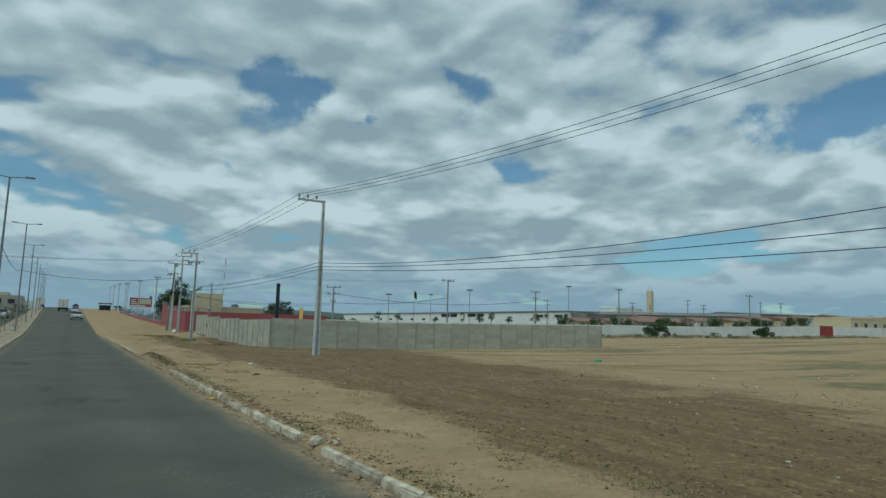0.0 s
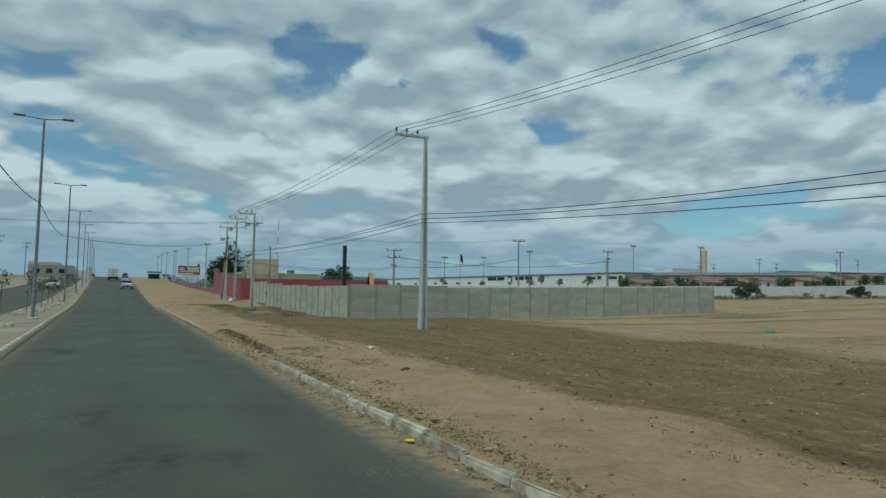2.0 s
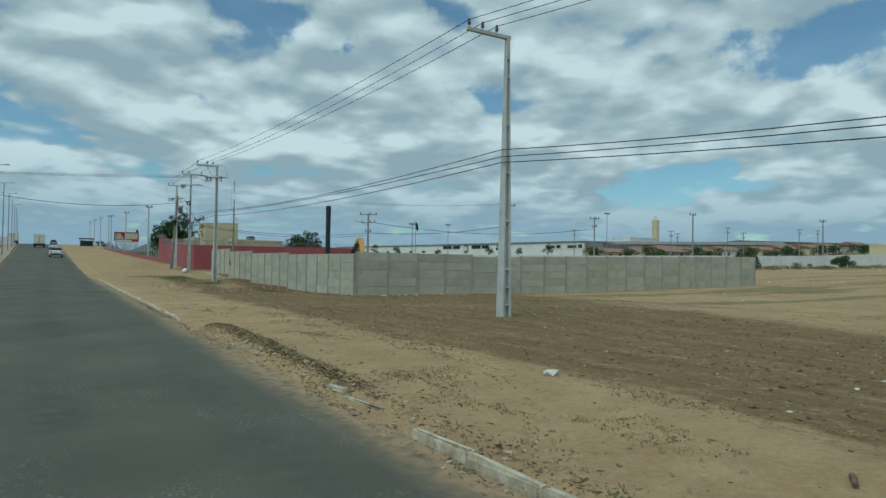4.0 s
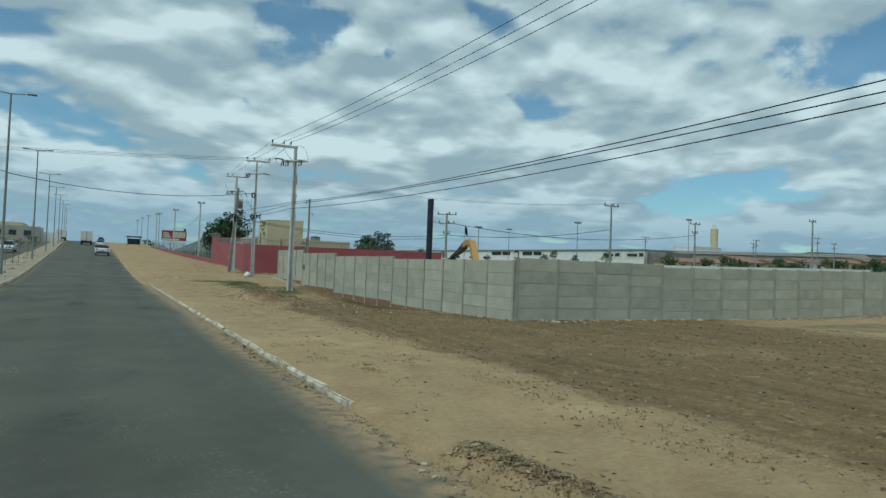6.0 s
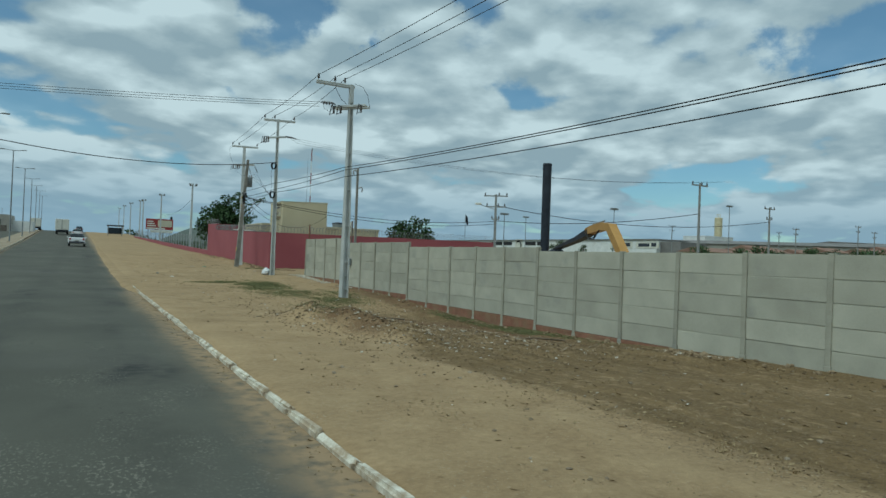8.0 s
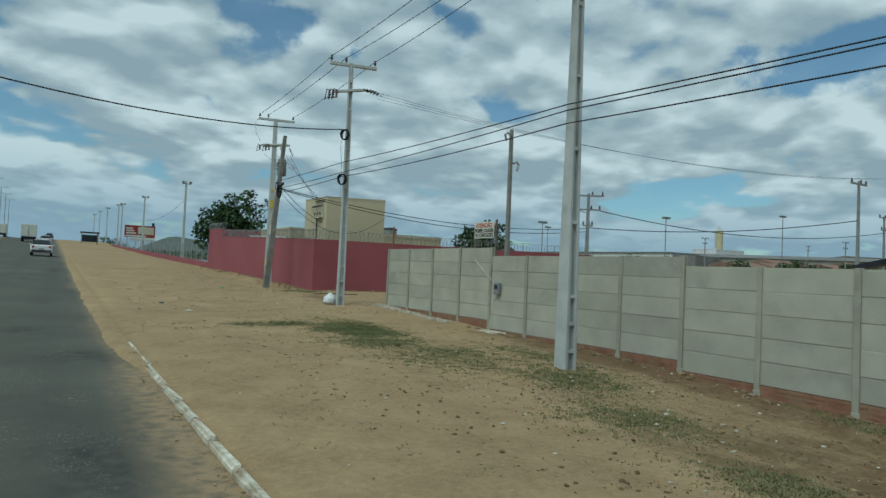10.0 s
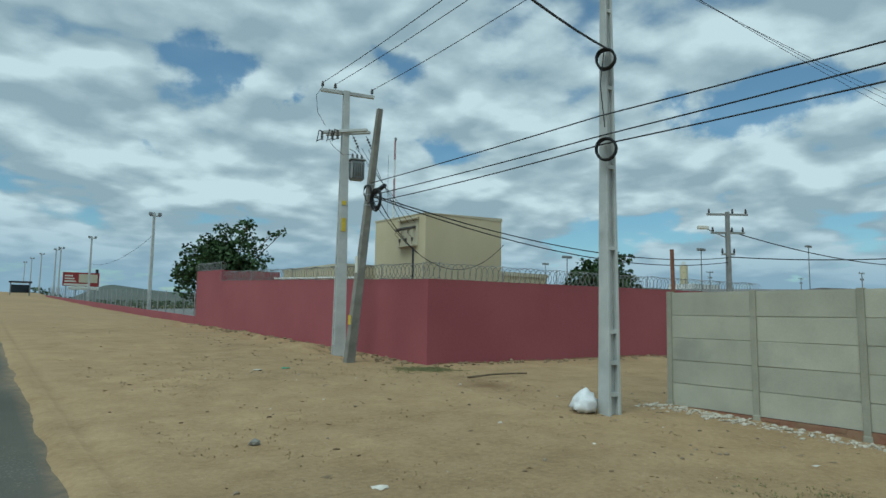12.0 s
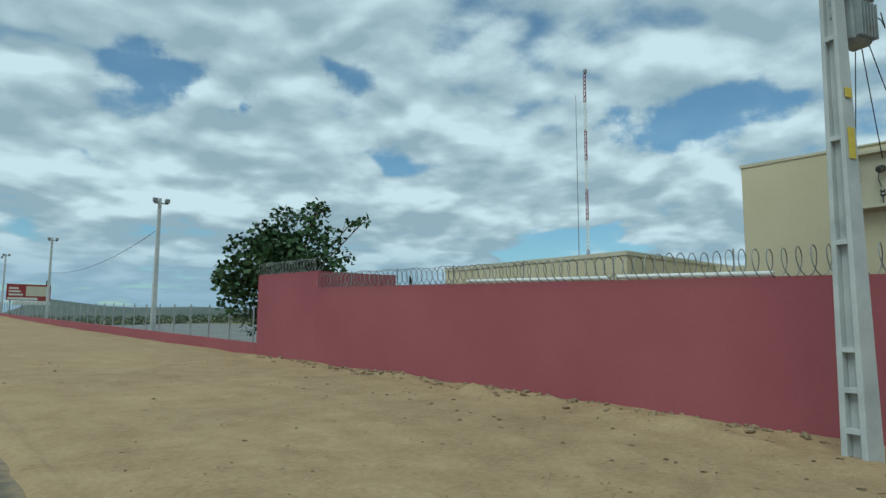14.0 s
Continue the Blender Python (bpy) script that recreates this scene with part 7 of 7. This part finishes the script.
scatter("dark_debris", "dry dung and dark debris on the sand", "debris", CLOD_MAT, spots_in(9, 420, 2.7, 12, 58, 104, lambda x, y: .1 + .9 * np.exp(-((x - 9.5) / 1.6) ** 2 - ((y - 86) / 9) ** 2)), (.008, .06), .35, 14)


def blades(name, label, mat, spots, height, seed, per=7):
    """Tufts of thin grass blades."""
    r = random.Random(seed)
    xy = np.array(spots)
    zz = surface_z(xy[:, 0], xy[:, 1])
    V, F = [], []
    for (x, y), z in zip(spots, zz):
        for _ in range(per):
            a, ln, t = r.uniform(0, 6.28), height * r.uniform(.5, 1.3), r.uniform(.3, 1.3)
            bx, by = x + r.gauss(0, .04), y + r.gauss(0, .04)
            dx, dy = math.cos(a) * math.sin(t) * ln, math.sin(a) * math.sin(t) * ln
            w = .007 + .004 * r.random()
            k = len(V)
            V += [(bx - w * math.sin(a), by + w * math.cos(a), z), (bx + w * math.sin(a), by - w * math.cos(a), z), (bx + dx, by + dy, z + math.cos(t) * ln * .8 + .01)]
            F.append((k, k + 1, k + 2))
    me = bpy.data.meshes.new(name)
    me.from_pydata(V, [], F)
    me.materials.append(mat)
    return tagged(new(name, me), label, "grass", kind="stuff")


blades("grass", "low green weeds in patches on the sand", GRASS_MAT, spots_in(10, 15000, 2.5, 13, 40, 82, lambda x, y: soil_map(x, y)[1] ** 1.6), .022, 3, 7)
blades("grass", "weeds behind the broken kerb", GRASS_MAT, spots_in(13, 1100, 2.5, 6, -12, 24, lambda x, y: soil_map(x, y)[1] ** 1.5 + .12 * tufts(x, y)), .024, 6, 6)
blades("dry_grass", "dry straw and weeds along the kerb", DRY, spots_in(11, 1500, 2.4, 6.2, -12, 36, lambda x, y: ridge(x, y) + .6 * tufts(x, y)), .03, 4, 5)
blades("dry_grass", "dry straw before the fence", DRY, spots_in(12, 1600, 3, 12.3, 38, 84, lambda x, y: .03 + .9 * (fbm(x * .6, y * .5, 3, 17) > .58)), .028, 5, 4)


def slivers(name, label, category, mat, spots, lengths, seed, along=None):
    """Straw, leaf and bark slivers lying flat, each a thin four-sided chip."""
    r = random.Random(seed)
    xy = np.array(spots)
    zz = surface_z(xy[:, 0], xy[:, 1])
    V, F = [], []
    for (x, y), z in zip(spots, zz):
        a = r.uniform(0, 6.28) if along is None else along + r.gauss(0, .5)
        ln = lengths[0] + (lengths[1] - lengths[0]) * r.random() ** 2.5
        w = ln * r.uniform(.12, .4)
        c, s = math.cos(a), math.sin(a)
        k = len(V)
        for u, v, h in ((-.5, 0, .004), (.1, -.5, .002), (.5, r.uniform(-.3, .3), .006 + .2 * ln * r.random()), (0, .5, .01 + .12 * ln * r.random())):
            V.append((x + u * ln * c - v * w * s, y + u * ln * s + v * w * c, z + h))
        F += [(k, k + 1, k + 3), (k + 1, k + 2, k + 3), (k, k + 2, k + 1), (k, k + 3, k + 2)]
    me = bpy.data.meshes.new(name)
    me.from_pydata(V, [], F)
    me.materials.append(mat)
    return tagged(new(name, me), label, category, kind="stuff")


def soil_edge(x, y):
    """Bands of rakings along the edge of the turned soil and beside the sandy track."""
    patch = fbm(x * .6, y * .35, 3, 25)
    return .9 * np.exp(-((x - 5.6) / .5) ** 2) * (patch > .45) + .6 * np.exp(-((x - 3.7) / .35) ** 2) * (patch > .55) + .12 * soil_map(x, y)[0] + .03


slivers("straw_litter", "pale straw and bark chips raked over the soil", "litter", DRY, spots_in(50, 8500, 2.6, 20, -12, 40, lambda x, y: soil_edge(x, y) * .5 + tufts(x, y)), (.015, .10), 51)
slivers("leaf_litter", "dark dry leaves and twigs raked over the soil", "litter", LEAF_LITTER, spots_in(52, 4200, 2.6, 20, -12, 40, lambda x, y: soil_edge(x, y) * .35 + .7 * tufts(x, y)), (.015, .085), 53)
slivers("straw_litter", "pale straw strewn along the tracks in the turned soil", "litter", DRY, spots_in(68, 5000, 4.6, 24, -12, 44, lambda x, y: .03 + soil_map(x, y)[0] * (.15 + (fbm(x * 1.4, y * .3, 3, 37) > .55))), (.03, .16), 69, math.pi / 2)
slivers("leaf_litter", "dry leaves blown against the front of the kerb", "litter", LEAF_LITTER, spots_in(64, 1500, 1.75, 2.32, -12, 34, lambda x, y: np.exp(-((x - 2.22) / .13) ** 2) * (fbm(x, y * .5, 3, 35) > .42)), (.02, .09), 65)
slivers("straw_litter", "straw blown against the front of the kerb", "litter", DRY, spots_in(66, 1100, 1.75, 2.32, -12, 60, lambda x, y: np.exp(-((x - 2.2) / .13) ** 2) * (fbm(x, y * .5, 3, 36) > .45)), (.02, .08), 67)
slivers("leaf_litter", "dry brown leaves heaped along the broken kerb", "litter", LEAF_LITTER, spots_in(54, 4200, 2.3, 3.4, -12, 23.5, ridge), (.03, .13), 55)
slivers("straw_litter", "pale straw among the leaves along the kerb", "litter", DRY, spots_in(56, 2000, 2.0, 3.6, -12, 24, lambda x, y: ridge(x, y) + .06), (.03, .14), 57)
slivers("straw_litter", "pale straw and chips before the fence", "litter", DRY, spots_in(58, 2600, 3.2, 12.3, 36, 84, lambda x, y: .05 + heap(x, y) + .5 * soil_map(x, y)[1]), (.02, .13), 59)
slivers("leaf_litter", "dark twigs and leaves before the fence", "litter", LEAF_LITTER, spots_in(60, 1700, 3.2, 12.3, 36, 104, lambda x, y: .02 + heap(x, y) + .4 * soil_map(x, y)[1]), (.03, .16), 61)
slivers("paper_litter", "small white scraps blown over the soil", "litter", PAPER, spots_in(62, 1300, 4.5, 26, -12, 82, lambda x, y: .2 + soil_map(x, y)[0]), (.03, .12), 63)
# long dry roots and vines dragged along the sandy track
for i, pts in enumerate(([(6.07, 19.7), (5.61, 18.9), (5.6, 18.4), (5.8, 18.1), (5.84, 17.8), (5.6, 17.3)], [(4.03, 20.9), (3.91, 20.3), (3.93, 19.6), (3.89, 19.1), (3.8, 18.7)],
                         [(5.28, 18.2), (5.01, 17.8), (4.94, 17.5), (4.9, 17.2)])):
    z0 = float(ground_z(*pts[0]))
    rt = thing("dry_root", (*pts[0], z0), "long dry root lying on the soil", "stick", "dry roots")
    part("root", tube(bmesh.new(), [(x - pts[0][0] + .02 * math.sin(7 * k), y - pts[0][1], float(ground_z(x, y)) + .015 + .012 * (k % 2) - z0) for k, (x, y) in enumerate(pts)], .0045, 5), BARK, rt)


def scrub():
    """A belt of low dry scrub along the foot of the far white wall."""
    r = random.Random(44)
    spots = []
    for _ in range(230):
        x = r.uniform(47, 150)
        y = 66.2 - 6.5 * r.random() ** 1.6
        h = r.uniform(.12, .42)
        spots.append((x, y, float(ground_z(x, y)) + h * .5, h))
    for name, pick, mat, lab in (("scrub", 0, LEAF_PALE, "low green scrub along the foot of the white wall"), ("dry_scrub", 1, DRY, "low dry scrub along the foot of the white wall")):
        me = leaf_crown(300 + pick, [p for i, p in enumerate(spots) if i % 2 == pick], .2, 420, 2.6)
        me.materials.append(mat)
        tagged(new(name, me), lab, "scrub", kind="stuff")


scrub()
